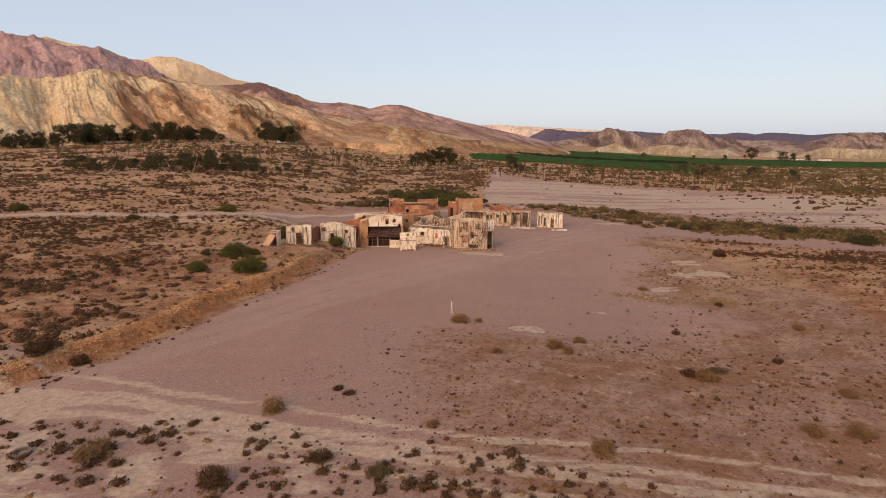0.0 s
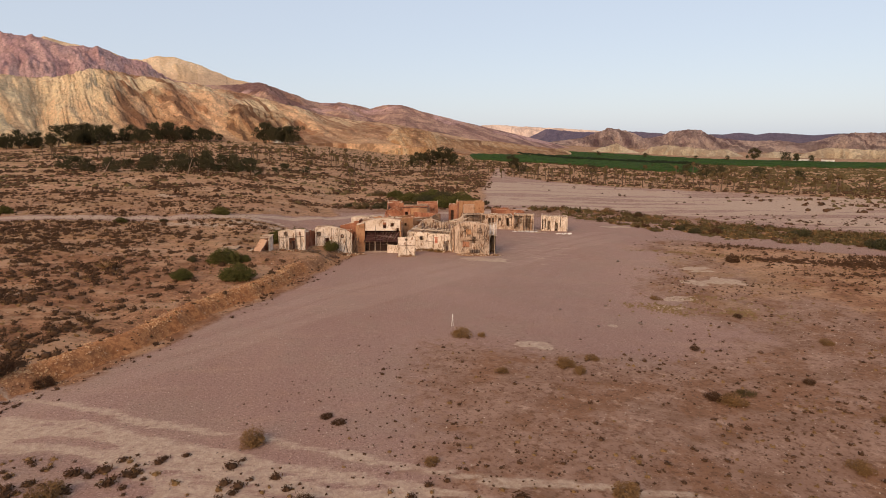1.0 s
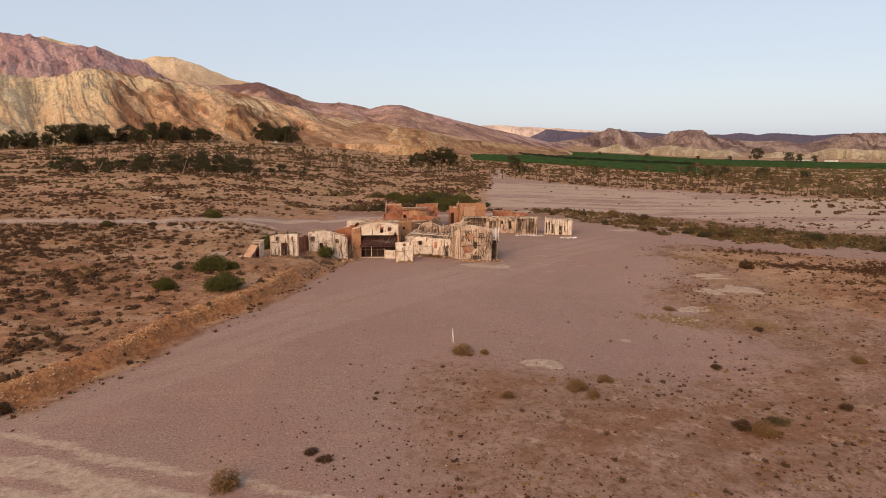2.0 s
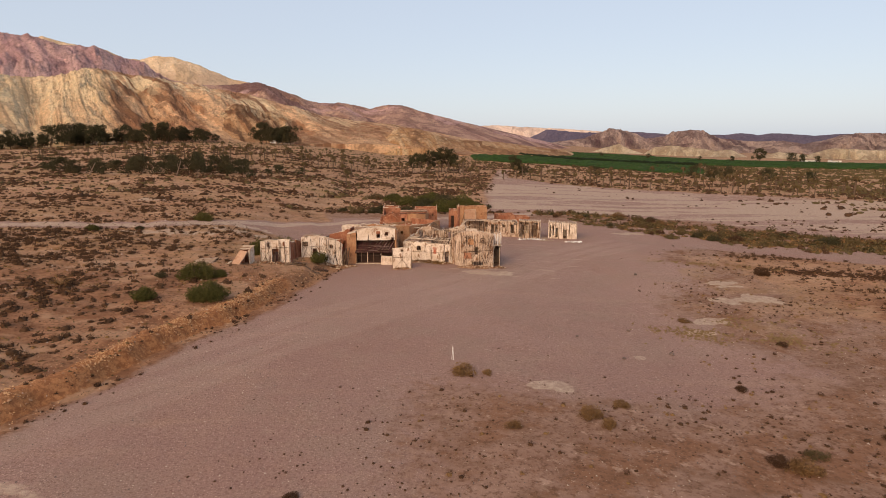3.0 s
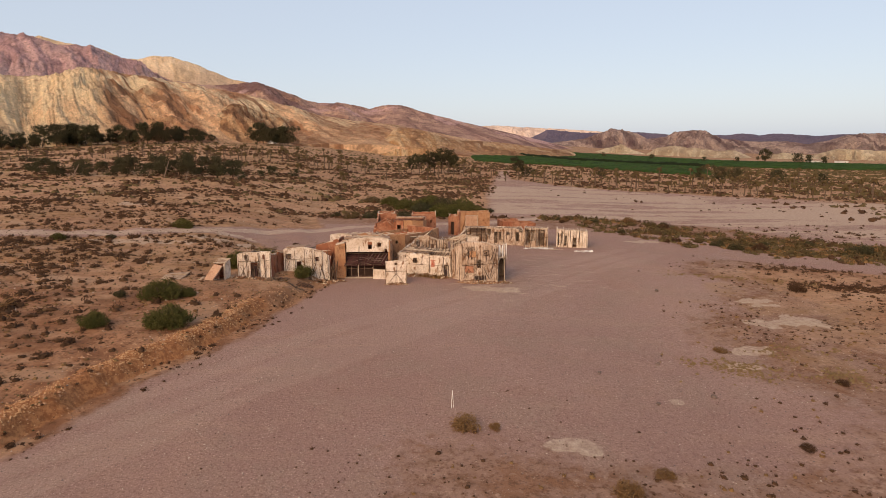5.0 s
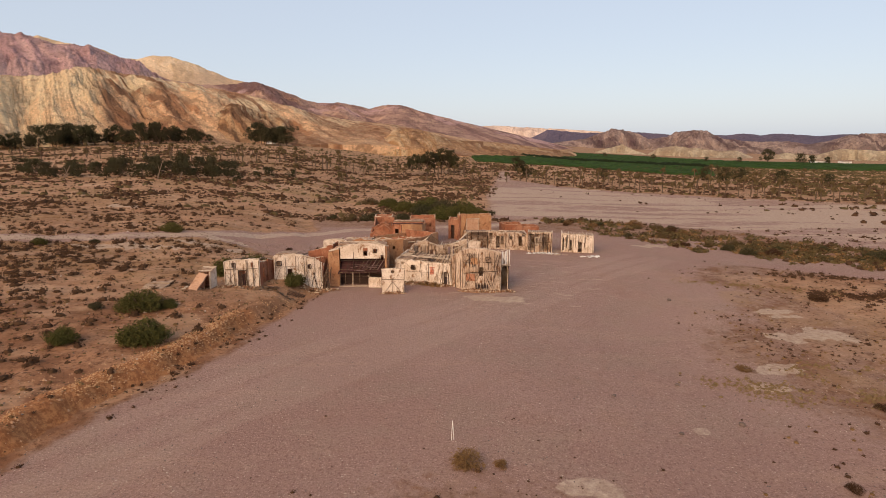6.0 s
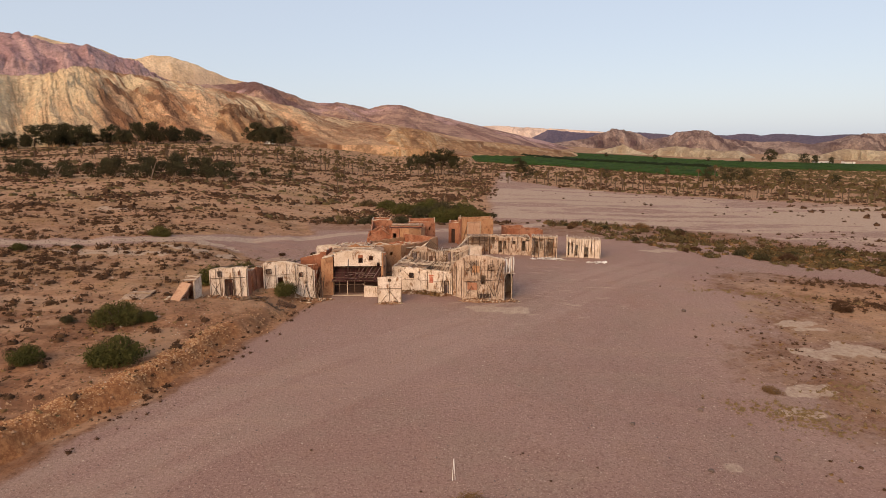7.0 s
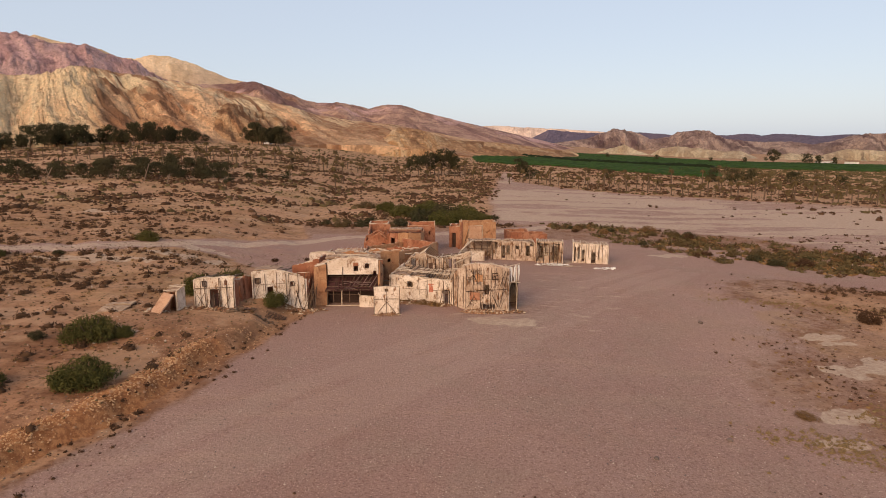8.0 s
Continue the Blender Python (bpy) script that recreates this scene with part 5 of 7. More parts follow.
part("painted_patch", slab_bm([(a.x, a.y, 1.15), (b.x, b.y, 1.2), (b.x, b.y, 1.85), (a.x, a.y, 1.9)], 0.03, 5, 0.03), RED, house, "faded red painted patch")
a, b = along(w0, w1, 4.35, 0.16), along(w0, w1, 5.0, 0.16)
part("painted_patch", slab_bm([(a.x, a.y, 1.92), (b.x, b.y, 1.92), (b.x, b.y, 2.06), (a.x, a.y, 2.06)], 0.03, 5, 0.03), RED, house, "faded red painted patch")
poles(house, (-2.0, 5.6, 2.62), (4.4, 2.8, 2.55), (-0.3, 8.9, 2.9), (5.0, 6.4, 2.8), 22, 0.06, None, 0.15)
poles(house, (-1.9, 6.5, 2.8), (-1.3, 8.6, 2.9), (4.6, 3.8, 2.7), (5.1, 6.2, 2.8), 6, 0.05, PALE_TIMBER, 0.0)
roof = part("roof", slab_bm([(-2.1, 5.7, 2.66), (1.4, 4.3, 2.62), (2.0, 7.4, 2.7), (-0.9, 8.9, 2.8)], 0.07, 8, 0.25, 2), ROOFING, house, "ragged reed roofing on poles")
litter(roof, -1.6, 4.2, 5.0, 7.6, 2.75, 22)
rubble(0.6, 3.75, 3.0, 0.6, 420, 8, RUBBLE, "brown earth and straw heaped along the wall's foot", 0.12)
rubble(3.3, 2.5, 0.9, 0.4, 40, 9, label="grey plaster pieces by the doorway", size=0.15)

# --- the tall curved front
house = ruin("house", "tall patched plaster house front with an arched porch", 7, 3)
r0, r1, r2 = (4.25, 2.75), (5.3, 1.35), (9.4, 0.85)
walls(house, [r0, r1], [(0, 3.3), (0.9, 4.0), (1.8, 4.4)], CREAM)
tops = [(0, 4.45), (0.6, 4.62), (2.4, 4.66), (4.2, 4.15)]
part("wall", wall_bm(r1, r2, 0.0, tops, 0.24, [(1.85, 2.3, 1.6, 2.6), (1.6, 2.9, 0.15, 0.62)], 0.3, 0.07, 0.25, 33), CREAM, house, "patched plaster front with exposed laths")
coping(house, r1, r2, tops, 0.11, PALE_TIMBER)
walls(house, [r2, (9.75, 5.2), (5.4, 6.2)], {0: [(0, 4.1), (4.4, 3.6)], 1: 3.4}, CREAM)
battens(house, r0, r1, (0.1, 0.7, 1.6), 0.0, 3.4, 0.04, DARK_TIMBER)
battens(house, r1, r2, (0.05, 1.75, 2.45, 4.1), 0.2, 4.3, 0.04, None, 0.42)
battens(house, r1, r2, (0.4, 3.2), 0.4, 1.9, 0.04, DARK_TIMBER, 0.42)
battens(house, r1, r2, (2.9, 3.6), 2.3, 4.2, 0.035, DARK_TIMBER, 0.42)
battens(house, r1, r2, (0.8, 1.1, 1.35), 2.6, 4.2, 0.05, DARK_TIMBER, 0.42)
for q in ((0.3, 2.9, 1.1, 4.1), (0.5, 4.1, 1.2, 2.7), (3.4, 2.5, 3.9, 4.0), (3.3, 0.3, 4.1, 3.9), (0.1, 1.9, 4.1, 2.2), (0.2, 0.3, 0.9, 1.5), (3.2, 0.4, 2.6, 1.6)):
    brace(house, r1, r2, *q, 0.045, DARK_TIMBER if deco.random() < 0.5 else None, 0.44)
window_frame(house, r1, r2, 1.85, 2.3, 1.6, 2.6, 0.06)
for q0_, q1_, z0_, z1_ in ((2.6, 3.15, 3.15, 3.75),):
    for u0_, a0_, u1_, b1_ in ((q0_, z0_, q1_, z0_), (q0_, z1_, q1_, z1_), (q0_, z0_, q0_, z1_), (q1_, z0_, q1_, z1_), (q0_, z0_ + 0.2, q1_, z1_ - 0.15)):
        brace(house, r1, r2, u0_, a0_, u1_, b1_, 0.05, DARK_TIMBER, 0.44)
battens(house, r1, r2, (0.75, 1.45, 2.15, 2.85, 3.55), 0.3, 4.3, 0.022, None, 0.40)
brace(house, r1, r2, 0.1, 3.1, 4.1, 3.2, 0.025, None, 0.40)
for k in range(14):
    a, b = along(r1, r2, 1.4 + 0.11 * k, 0.45), along(r1, r2, 1.35 + 0.11 * k, 0.62 + deco.uniform(0, 0.2))
    rod(house, "hanging_board", (a.x, a.y, 0.75 + deco.uniform(-0.1, 0.2)), (b.x, b.y, 0.15 + deco.uniform(-0.1, 0.3)), 0.03, DARK_TIMBER if k % 3 else PALE_TIMBER)
a, b = along(r1, r2, 0.45, 0.36), along(r1, r2, 1.4, 0.40)
part("masonry_patch", slab_bm([(a.x, a.y, 1.05), (b.x, b.y, 1.05), (b.x, b.y, 1.8), (a.x, a.y, 1.85)], 0.06, 5, 0.04), TERRA, house, "exposed orange brickwork patch")
a, b = along(r1, r2, 0.9, 0.36), along(r1, r2, 1.7, 0.40)
part("masonry_patch", slab_bm([(a.x, a.y, 2.9), (b.x, b.y, 2.9), (b.x, b.y, 3.6), (a.x, a.y, 3.65)], 0.05, 5, 0.04), TAN, house, "bare tan patch under fallen plaster")
tatters(house, r1, r2, 0.0, 1.4, 0.2, 4.0, 26, 0.38)
tatters(house, r1, r2, 1.4, 4.1, 0.2, 4.0, 34, 0.40)
tatters(house, r0, r1, 0.0, 1.7, 0.2, 3.2, 14, 0.2)
# the arched porch
arch = [(9.6 + 0.42 - 0.42 * math.cos(k * math.pi / 10), 2.0 + 0.75 * math.sin(k * math.pi / 10)) for k in range(11)]
for (xa, za), (xb, zb) in zip(arch[:-1], arch[1:]):
    rod(house, "arch", (xa, 1.15 + (xa - 9.55) * 0.5, za), (xb, 1.15 + (xb - 9.55) * 0.5, zb), 0.08, PALE_TIMBER)
rod(house, "post", (9.6, 1.15, -0.3), (9.58, 1.15, 2.05), 0.08, PALE_TIMBER)
rod(house, "post", (10.43, 1.6, -0.3), (10.45, 1.6, 2.05), 0.08, PALE_TIMBER)
walls(house, [(9.6, 4.2), (10.8, 4.4)], 2.7, CREAM, cap=False)
# roof slab added to shade the void behind the arch
part("porch_roof", slab_bm([(9.5, 1.2, 2.8), (10.6, 1.6, 2.75), (10.9, 4.5, 2.75), (9.6, 4.4, 2.8)], 0.1, 4, 0.06), ROOFING, house)
part("side_panel", slab_bm([(10.5, 1.7, -0.3), (10.9, 4.4, -0.3), (10.9, 4.4, 2.7), (10.5, 1.7, 2.7)], 0.08, 4, 0.05), DARK_TIMBER, house)
for k in range(6):
    part("torn_strip", slab_bm([(9.5 + 0.2 * k, 1.15 + 0.09 * k, 2.6 + deco.uniform(-0.1, 0.9)), (9.62 + 0.2 * k, 1.2 + 0.09 * k, 2.6 + deco.uniform(-0.1, 0.9)), (9.62 + 0.19 * k, 1.2 + 0.08 * k, 4.25 + deco.uniform(-0.1, 0.2)), (9.48 + 0.19 * k, 1.15 + 0.08 * k, 4.25 + deco.uniform(-0.1, 0.2))], 0.03, 3, 0.12, k), HOUSE if k % 2 else WHITE, house, "torn white strip of plaster cloth")
rod(house, "lath", (9.35, 1.1, 4.3), (10.65, 1.6, 4.5), 0.06, PALE_TIMBER)
rod(house, "lath", (9.45, 1.1, 2.75), (10.75, 1.6, 2.6), 0.07, PALE_TIMBER)
part("roof", slab_bm([(5.7, 2.4, 4.0), (9.4, 1.9, 3.9), (9.6, 5.0, 3.4), (5.6, 5.9, 3.3)], 0.08, 6, 0.2, 12), ROOFING, house, "sagging reed roof with holes")
poles(house, (5.6, 1.6, 4.4), (9.6, 1.1, 4.2), (5.8, 6.0, 3.4), (10.1, 5.2, 3.5), 12, 0.06, None, 0.2)
rubble(6.6, 0.5, 1.8, 0.6, 240, 27, RUBBLE, "orange earth and laths heaped below the front", 0.13)
rubble(7.0, 0.7, 1.3, 0.4, 60, 28, DARK_TIMBER, "dark broken boards below the front", 0.14)
rubble(7.4, 0.35, 2.6, 0.5, 190, 10, label="broken plaster, straw and earth below the front", size=0.15)
rubble(10.4, 0.7, 1.0, 0.5, 30, 11, label="pale plaster pieces on the gravel", size=0.12)

litter(house, 5.8, 9.4, 2.0, 5.0, 3.7, 14)

# --- lath skeletons behind
house = ruin("house", "roofless lath house with bare timber ribs", 2.6, 10)
l0, l1 = (-0.8, 9.9), (6.3, 9.2)
lt = [(0, 2.8), (0.7, 3.55), (1.6, 4.0), (2.4, 4.0), (3.3, 3.3), (5.2, 3.6), (6.3, 4.0), (7.1, 4.3)]
walls(house, [l0, l1], lt, CREAM, {0: [(0.25, 0.6, 1.0, 2.8), (0.8, 1.35, 1.2, 3.3), (1.6, 2.4, 1.4, 3.7), (2.7, 3.2, 1.3, 3.0), (3.5, 4.0, 1.4, 2.8), (4.7, 5.3, 2.4, 3.4), (5.6, 6.4, 1.6, 3.5)]}, rag=0.22)
tatters(house, l0, l1, 0.0, 7.0, 1.0, 3.6, 50, 0.2)
battens(house, l0, l1, [0.2 + 0.45 * k for k in range(15)], 1.0, 3.5, 0.045, DARK_TIMBER)
walls(house, [(-0.8, 10.0), (0.2, 14.2), (6.8, 13.4), (6.4, 9.4)], {0: [(0, 2.8), (4.3, 3.2)], 1: [(0, 3.3), (3, 2.7), (6.6, 3.4)], 2: [(0, 3.4), (4, 4.2)]}, CREAM, {1: [(1.5, 2.5, 1, 2.4), (4, 4.8, 1, 2.6)]}, rag=0.15)
for k in range(6):
    y = 10.0 + 0.7 * k
    rod(house, "rafter", (0.1 + 0.1 * k, y, 3.2), (1.5 + 0.1 * k, y, 4.15), 0.06, PALE_TIMBER)
    rod(house, "rafter", (1.5 + 0.1 * k, y, 4.15), (2.9 + 0.1 * k, y, 3.1), 0.06)
rod(house, "ridge_beam", (1.4, 9.8, 4.18), (2.1, 13.9, 4.2), 0.08)
poles(house, (3.0, 9.6, 3.5), (6.2, 9.3, 4.2), (3.2, 13.8, 3.1), (6.7, 13.4, 3.4), 10, 0.06, PALE_TIMBER, 0.2)
poles(house, (3.2, 10.5, 3.4), (3.4, 13.0, 3.2), (6.5, 10.0, 4.1), (6.7, 12.8, 3.6), 4, 0.06)
rod(house, "brace", (4.6, 9.0, 3.0), (7.4, 8.4, 4.5), 0.09, PALE_TIMBER)

# --- the terracotta court
house = ruin("house", "terracotta house round a court with plain rendered walls", -1, 15)
walls(house, [(-5.6, 11.2), (-1.75, 12.4), (3.05, 19.8), (-1.4, 23.5), (-5.9, 20.0)], {0: [(0, 3.9), (4, 3.85)], 1: [(0, 3.7), (3, 3.5), (6, 3.45), (8.8, 3.7)], 2: 3.5, 3: 3.0, 4: 3.2}, {0: TAN, 1: TAN, 2: TERRA, 3: TAN, 4: TERRA},
      {0: [(2.9, 3.25, 2.6, 3.05), (2.0, 2.5, 1.3, 2.4)], 1: [(0.7, 1.0, 2.4, 2.75), (3.6, 4.0, 1.9, 2.6), (6.1, 6.4, 2.1, 2.5)]}, closed=True, capm=PINK)
roof = part("roof", slab_bm([(-5.4, 11.5, 3.2), (-1.9, 12.7, 3.1), (2.7, 19.7, 2.75), (-5.6, 20.0, 2.75)], 0.12, 10, 0.25, 4), TAN, house, "tan earth roof")
litter(roof, -4.6, -0.6, 12.6, 15.2, 3.25, 34)
walls(house, [(-5.4, 15.6), (-0.4, 15.2)], [(0, 3.3), (1.2, 3.7), (2.0, 3.1), (3.4, 3.5), (5.0, 3.2)], TAN, rag=0.15)
walls(house, [(-3.4, 18.2), (1.2, 17.6)], [(0, 3.0), (1.5, 3.4), (3.0, 2.9), (4.6, 3.2)], TERRA, {0: [(1.0, 1.7, 1.0, 2.8)]}, rag=0.15)
litter(roof, -4.8, 1.4, 15.4, 19.4, 2.95, 26)
house = ruin("house", "low terracotta wing with a pale roof and timbers", -6, 13)
walls(house, [(-9.0, 12.2), (-5.8, 12.0), (-5.9, 16.5), (-9.2, 16.5)], {0: 3.5, 1: 3.4, 2: 3.4, 3: 3.4}, TAN, closed=True)
part("roof", slab_bm([(-9.0, 12.3, 3.5), (-5.9, 12.1, 3.4), (-6, 16.4, 3.4), (-9.1, 16.4, 3.4)], 0.1, 7, 0.2, 7), PINK, house, "broken pale roof")
poles(house, (-9.0, 12.2, 3.7), (-6.0, 12.0, 3.6), (-9.0, 16.4, 3.6), (-6.0, 16.4, 3.5), 8, 0.06, PALE_TIMBER)

# --- the red blocks at the back
house = ruin("house", "stepped terracotta block with an arched wall", -5.2, 30)
walls(house, [(-6.5, 28.5), (-3.7, 28.6), (-3.6, 32.5), (-6.5, 32.4)], {0: [(0, 3.1), (0.8, 3.6), (1.3, 3.9), (1.9, 3.7), (2.8, 3.0)], 1: 3.2, 2: 4.15, 3: [(0, 4.15), (3.9, 3.1)]}, TERRA, {0: [(1.1, 1.45, 1.9, 2.6)]}, closed=True, capm=PINK)
for k in range(9):
    q0_, q1_ = math.pi * k / 9, math.pi * (k + 1) / 9
    rod(house, "arch", (-5.2 - 0.55 * math.cos(q0_), 28.35, 3.0 + 0.75 * math.sin(q0_)), (-5.2 - 0.55 * math.cos(q1_), 28.35, 3.0 + 0.75 * math.sin(q1_)), 0.1, TERRA)
walls(house, [(-6.6, 32.6), (-3.9, 32.6), (-3.9, 35.5), (-6.6, 35.5)], 4.25, TERRA, closed=True, capm=PALE_TIMBER)
walls(house, [(-6.9, 27.2), (-4.9, 27.3)], [(0, 2.3), (0.9, 3.0), (2.0, 3.75)], TERRA, capm=PINK, rag=0.03)
walls(house, [(-4.9, 27.3), (-3.3, 27.6)], [(0, 3.75), (0.7, 3.1), (1.6, 2.5)], TERRA, {0: [(0.5, 1.0, 1.2, 2.2)]}, capm=PINK)
walls(house, [(-6.9, 27.3), (-6.7, 28.5)], [(0, 2.3), (1.2, 3.1)], TERRA, capm=PINK)
window_frame(house, (-6.5, 28.5), (-3.7, 28.6), 1.1, 1.45, 1.9, 2.6, 0.05)
poles(house, (-6.4, 28.7, 3.2), (-3.8, 28.7, 3.2), (-6.4, 32.2, 3.4), (-3.8, 32.2, 3.4), 8, 0.06)
house = ruin("house", "square terracotta tower house with small windows", 1.1, 33)
walls(house, [(-0.85, 31.6), (3.0, 31.9), (3.1, 35.5), (-0.8, 35.4)], {0: [(0, 4.05), (3.2, 4.0), (3.3, 4.25), (3.9, 4.2)], 1: 4.1, 2: 4.1, 3: 4.1}, TERRA, {0: [(2.1, 2.45, 2.7, 3.3), (3.1, 3.35, 2.7, 3.2)], 1: [(1.4, 1.7, 2.6, 3.1)]}, closed=True, capm=PINK)
window_frame(house, (-0.85, 31.6), (3.0, 31.9), 2.1, 2.45, 2.7, 3.3, 0.05)
rod(house, "corner_post", (3.05, 31.8, 3.9), (3.05, 31.8, 4.75), 0.09, PALE_TIMBER)
rod(house, "corner_post", (-0.85, 31.55, 3.9), (-0.85, 31.55, 4.35), 0.08, PALE_TIMBER)
part("roof", slab_bm([(-0.7, 31.8, 3.6), (2.9, 32.0, 3.6), (2.9, 35.3, 3.6), (-0.7, 35.3, 3.6)], 0.1, 5, 0.1, 3), TAN, house)
house = ruin("house", "rounded tan house with a dark doorway and pole roof", -1.2, 27)
cf = [(-3.3, 25.6), (-2.2, 24.8), (-0.6, 24.6), (0.8, 25.2), (1.4, 26.6)]
walls(house, cf, {0: 4.0, 1: 4.05, 2: 4.1, 3: 4.0}, {0: TERRA, 1: TAN, 2: TAN, 3: TAN}, {0: [(0.35, 1.05, 1.4, 3.3)]}, capm=PINK)
walls(house, [(1.4, 26.6), (1.3, 29.6), (-3.4, 29.6), (-3.3, 25.6)], 4.0, TERRA, capm=PINK)
roof = part("roof", slab_bm([(-3.2, 25.4, 4.1), (1.0, 25.4, 4.15), (1.2, 29.4, 4.1), (-3.2, 29.4, 4.1)], 0.1, 7, 0.15, 8), ROOFING, house, "flat reed roof with loose poles")
poles(house, (-3.3, 25.2, 4.25), (1.0, 25.0, 4.3), (-3.3, 27.6, 4.3), (1.2, 27.8, 4.3), 9, 0.07, TERRA)
litter(roof, -3.2, 0.8, 25.4, 28.8, 4.2, 14)
for k in range(4):
    rod(house, "roof_log", (-3.4 + deco.uniform(-0.2, 0.2), 24.9 + 0.35 * k, 4.15 + 0.08 * k), (1.2 + deco.uniform(-0.4, 0.2), 24.6 + 0.35 * k, 4.2 + 0.08 * k + deco.uniform(-0.08, 0.08)), 0.10, (MAROON, TERRA, TIMBER, PINK)[k])
part("step", slab_bm([(-3.2, 24.2, 1.2), (-1.6, 23.6, 1.2), (-1.4, 24.4, 1.25), (-3.0, 25.0, 1.25)], 0.3, 3), HOUSE, house, "white plastered doorstep")

house = ruin("house", "tall orange gate tower with buttressed corner", 9.8, 36)
e0, e1 = (7.1, 34.8), (12.45, 35.2)
walls(house, [e0, e1, (12.4, 38.5), (7.2, 38.2)], {0: [(0, 4.05), (0.9, 4.0), (5.3, 4.0)], 1: 4.0, 2: 3.9, 3: 3.95}, TAN, {0: [(4.1, 4.3, 2.3, 2.6), (4.75, 4.95, 2.0, 2.3)], 1: [(1.0, 1.4, 2.2, 2.7)]}, closed=True, capm=PINK)
a, b = along(e0, e1, 1.3, 0.15), along(e0, e1, 3.3, 0.15)
part("rendered_panel", slab_bm([(a.x, a.y, 0.2), (b.x, b.y, 0.2), (b.x, b.y, 3.4), (a.x, a.y, 3.45)], 0.06, 7, 0.04), PINK, house, "large pale pink rendered panel")
part("buttress", beam_bm((6.95, 34.5, -0.3), (7.3, 34.7, 4.1), 0.45, 0.45, 4, 0.55), TERRA, house)
for u0_, z0_, u1_, z1_ in ((1.25, 0.2, 1.25, 3.5), (3.35, 0.2, 3.35, 3.5), (1.2, 3.5, 3.4, 3.55)):
    brace(house, e0, e1, u0_, z0_, u1_, z1_, 0.06, PALE_TIMBER, 0.2)
brace(house, e0, e1, 0.5, 0.4, 1.2, 3.0, 0.07, TIMBER, 0.25)
rod(house, "pinnacle", (7.2, 34.8, 4.0), (7.2, 34.8, 4.6), 0.12, PALE_TIMBER)
rod(house, "pinnacle", (12.4, 35.2, 3.95), (12.4, 35.2, 4.35), 0.1, PALE_TIMBER)
walls(house, [(5.55, 36.0), (7.05, 35.6)], 3.3, TERRA, {0: [(0.45, 1.05, 0, 2.3)]})
walls(house, [(5.6, 36.2), (5.9, 39.5), (7.2, 39.3)], 3.2, TERRA)
part("door", slab_bm([(5.95, 36.05, 0), (6.6, 35.9, 0), (6.6, 35.9, 2.3), (5.95, 36.05, 2.3)], 0.06, 3), DARK_TIMBER, house)

# --- the pale row at the back
house = ruin("house", "open dark timber frame behind a low white wall", 9.4, 27)
for x in (7.8, 8.6, 9.5, 10.3, 11.0):
    rod(house, "post", (x, 26.6, -0.3), (x + deco.uniform(-0.1, 0.1), 26.6, 2.6), 0.08, DARK_TIMBER)
for z in (1.5, 2.0, 2.55):
    rod(house, "rail", (7.7, 26.55, z), (11.1, 26.55, z + deco.uniform(-0.1, 0.1)), 0.07, TIMBER if z < 2.5 else PALE_TIMBER)
walls(house, [(7.7, 29.0), (11.0, 29.0)], 2.4, CREAM, cap=False)
walls(house, [(7.9, 25.6), (9.7, 25.5)], 1.25, WHITE, thick=0.18, rag=0.03)
walls(house, [(6.6, 25.6), (7.7, 26.6)], [(0, 1.5), (1.5, 2.4)], CREAM)
# roof slab added to darken the inside; the house itself is roofless
part("roof", slab_bm([(7.8, 26.9, 2.5), (11.0, 26.9, 2.5), (11.0, 29.0, 2.45), (7.8, 29.0, 2.45)], 0.08, 5, 0.12), ROOFING, house)
poles(house, (7.7, 26.5, 2.65), (11.1, 26.5, 2.65), (7.7, 29.0, 2.4), (11, 29.0, 2.4), 10, 0.06)
rod(house, "brace", (6.2, 25.0, 1.2), (8.3, 26.6, 2.75), 0.09, PALE_TIMBER)
house = ruin("house", "row of broken pale plaster walls with gaps", 14, 27)
k0, k1 = (11.0, 26.9), (16.9, 26.0)
walls(house, [k0, k1], [(0, 2.6), (1.4, 2.65), (1.9, 2.3), (2.9, 2.6), (4.6, 2.5), (5.6, 2.2), (5.9, 1.9)], CREAM, {0: [(0.3, 0.9, 1.5, 2.2), (1.5, 2.0, 0.1, 1.9), (2.15, 2.6, 0.6, 2.1), (3.5, 3.9, 1.4, 2.0), (4.9, 5.4, 0.4, 1.9)]})
walls(house, [(16.9, 26.1), (17.1, 29.2), (11.2, 29.4)], {0: 2.2, 1: 2.3}, CREAM)
# added slab over the row, so that the wall's gaps look dark
part("roof", slab_bm([(11.2, 27.4, 2.5), (16.7, 26.6, 2.35), (16.9, 29.0, 2.2), (11.3, 29.2, 2.3)], 0.08, 6, 0.12), ROOFING, house)
battens(house, k0, k1, (0.1, 1.4, 2.1, 2.8, 4.7, 5.8), -0.1, 2.4, 0.045)
tatters(house, k0, k1, 0.0, 5.8, 0.0, 2.2, 46, 0.2)
battens(house, k0, k1, (0.6, 3.3, 4.1), 0.8, 2.4, 0.04, DARK_TIMBER)
poles(house, (11.1, 26.9, 2.6), (16.5, 26.1, 2.4), (11.3, 29.3, 2.3), (16.9, 29.2, 2.3), 12, 0.06, None, 0.3)
house = ruin("house", "low terracotta block with a stepped roofline", 18, 37)
walls(house, [(15.1, 36.0), (17.9, 36.2), (17.9, 39.6), (14.6, 39.4)], 2.3, TERRA, closed=True, capm=PINK)
walls(house, [(18.1, 36.4), (20.8, 36.6), (20.7, 39.3), (18.1, 39.2)], 1.9, TERRA, closed=True, capm=PINK)
hut = ruin("hut", "open-fronted hut with bare roof poles", 18.6, 25.5)
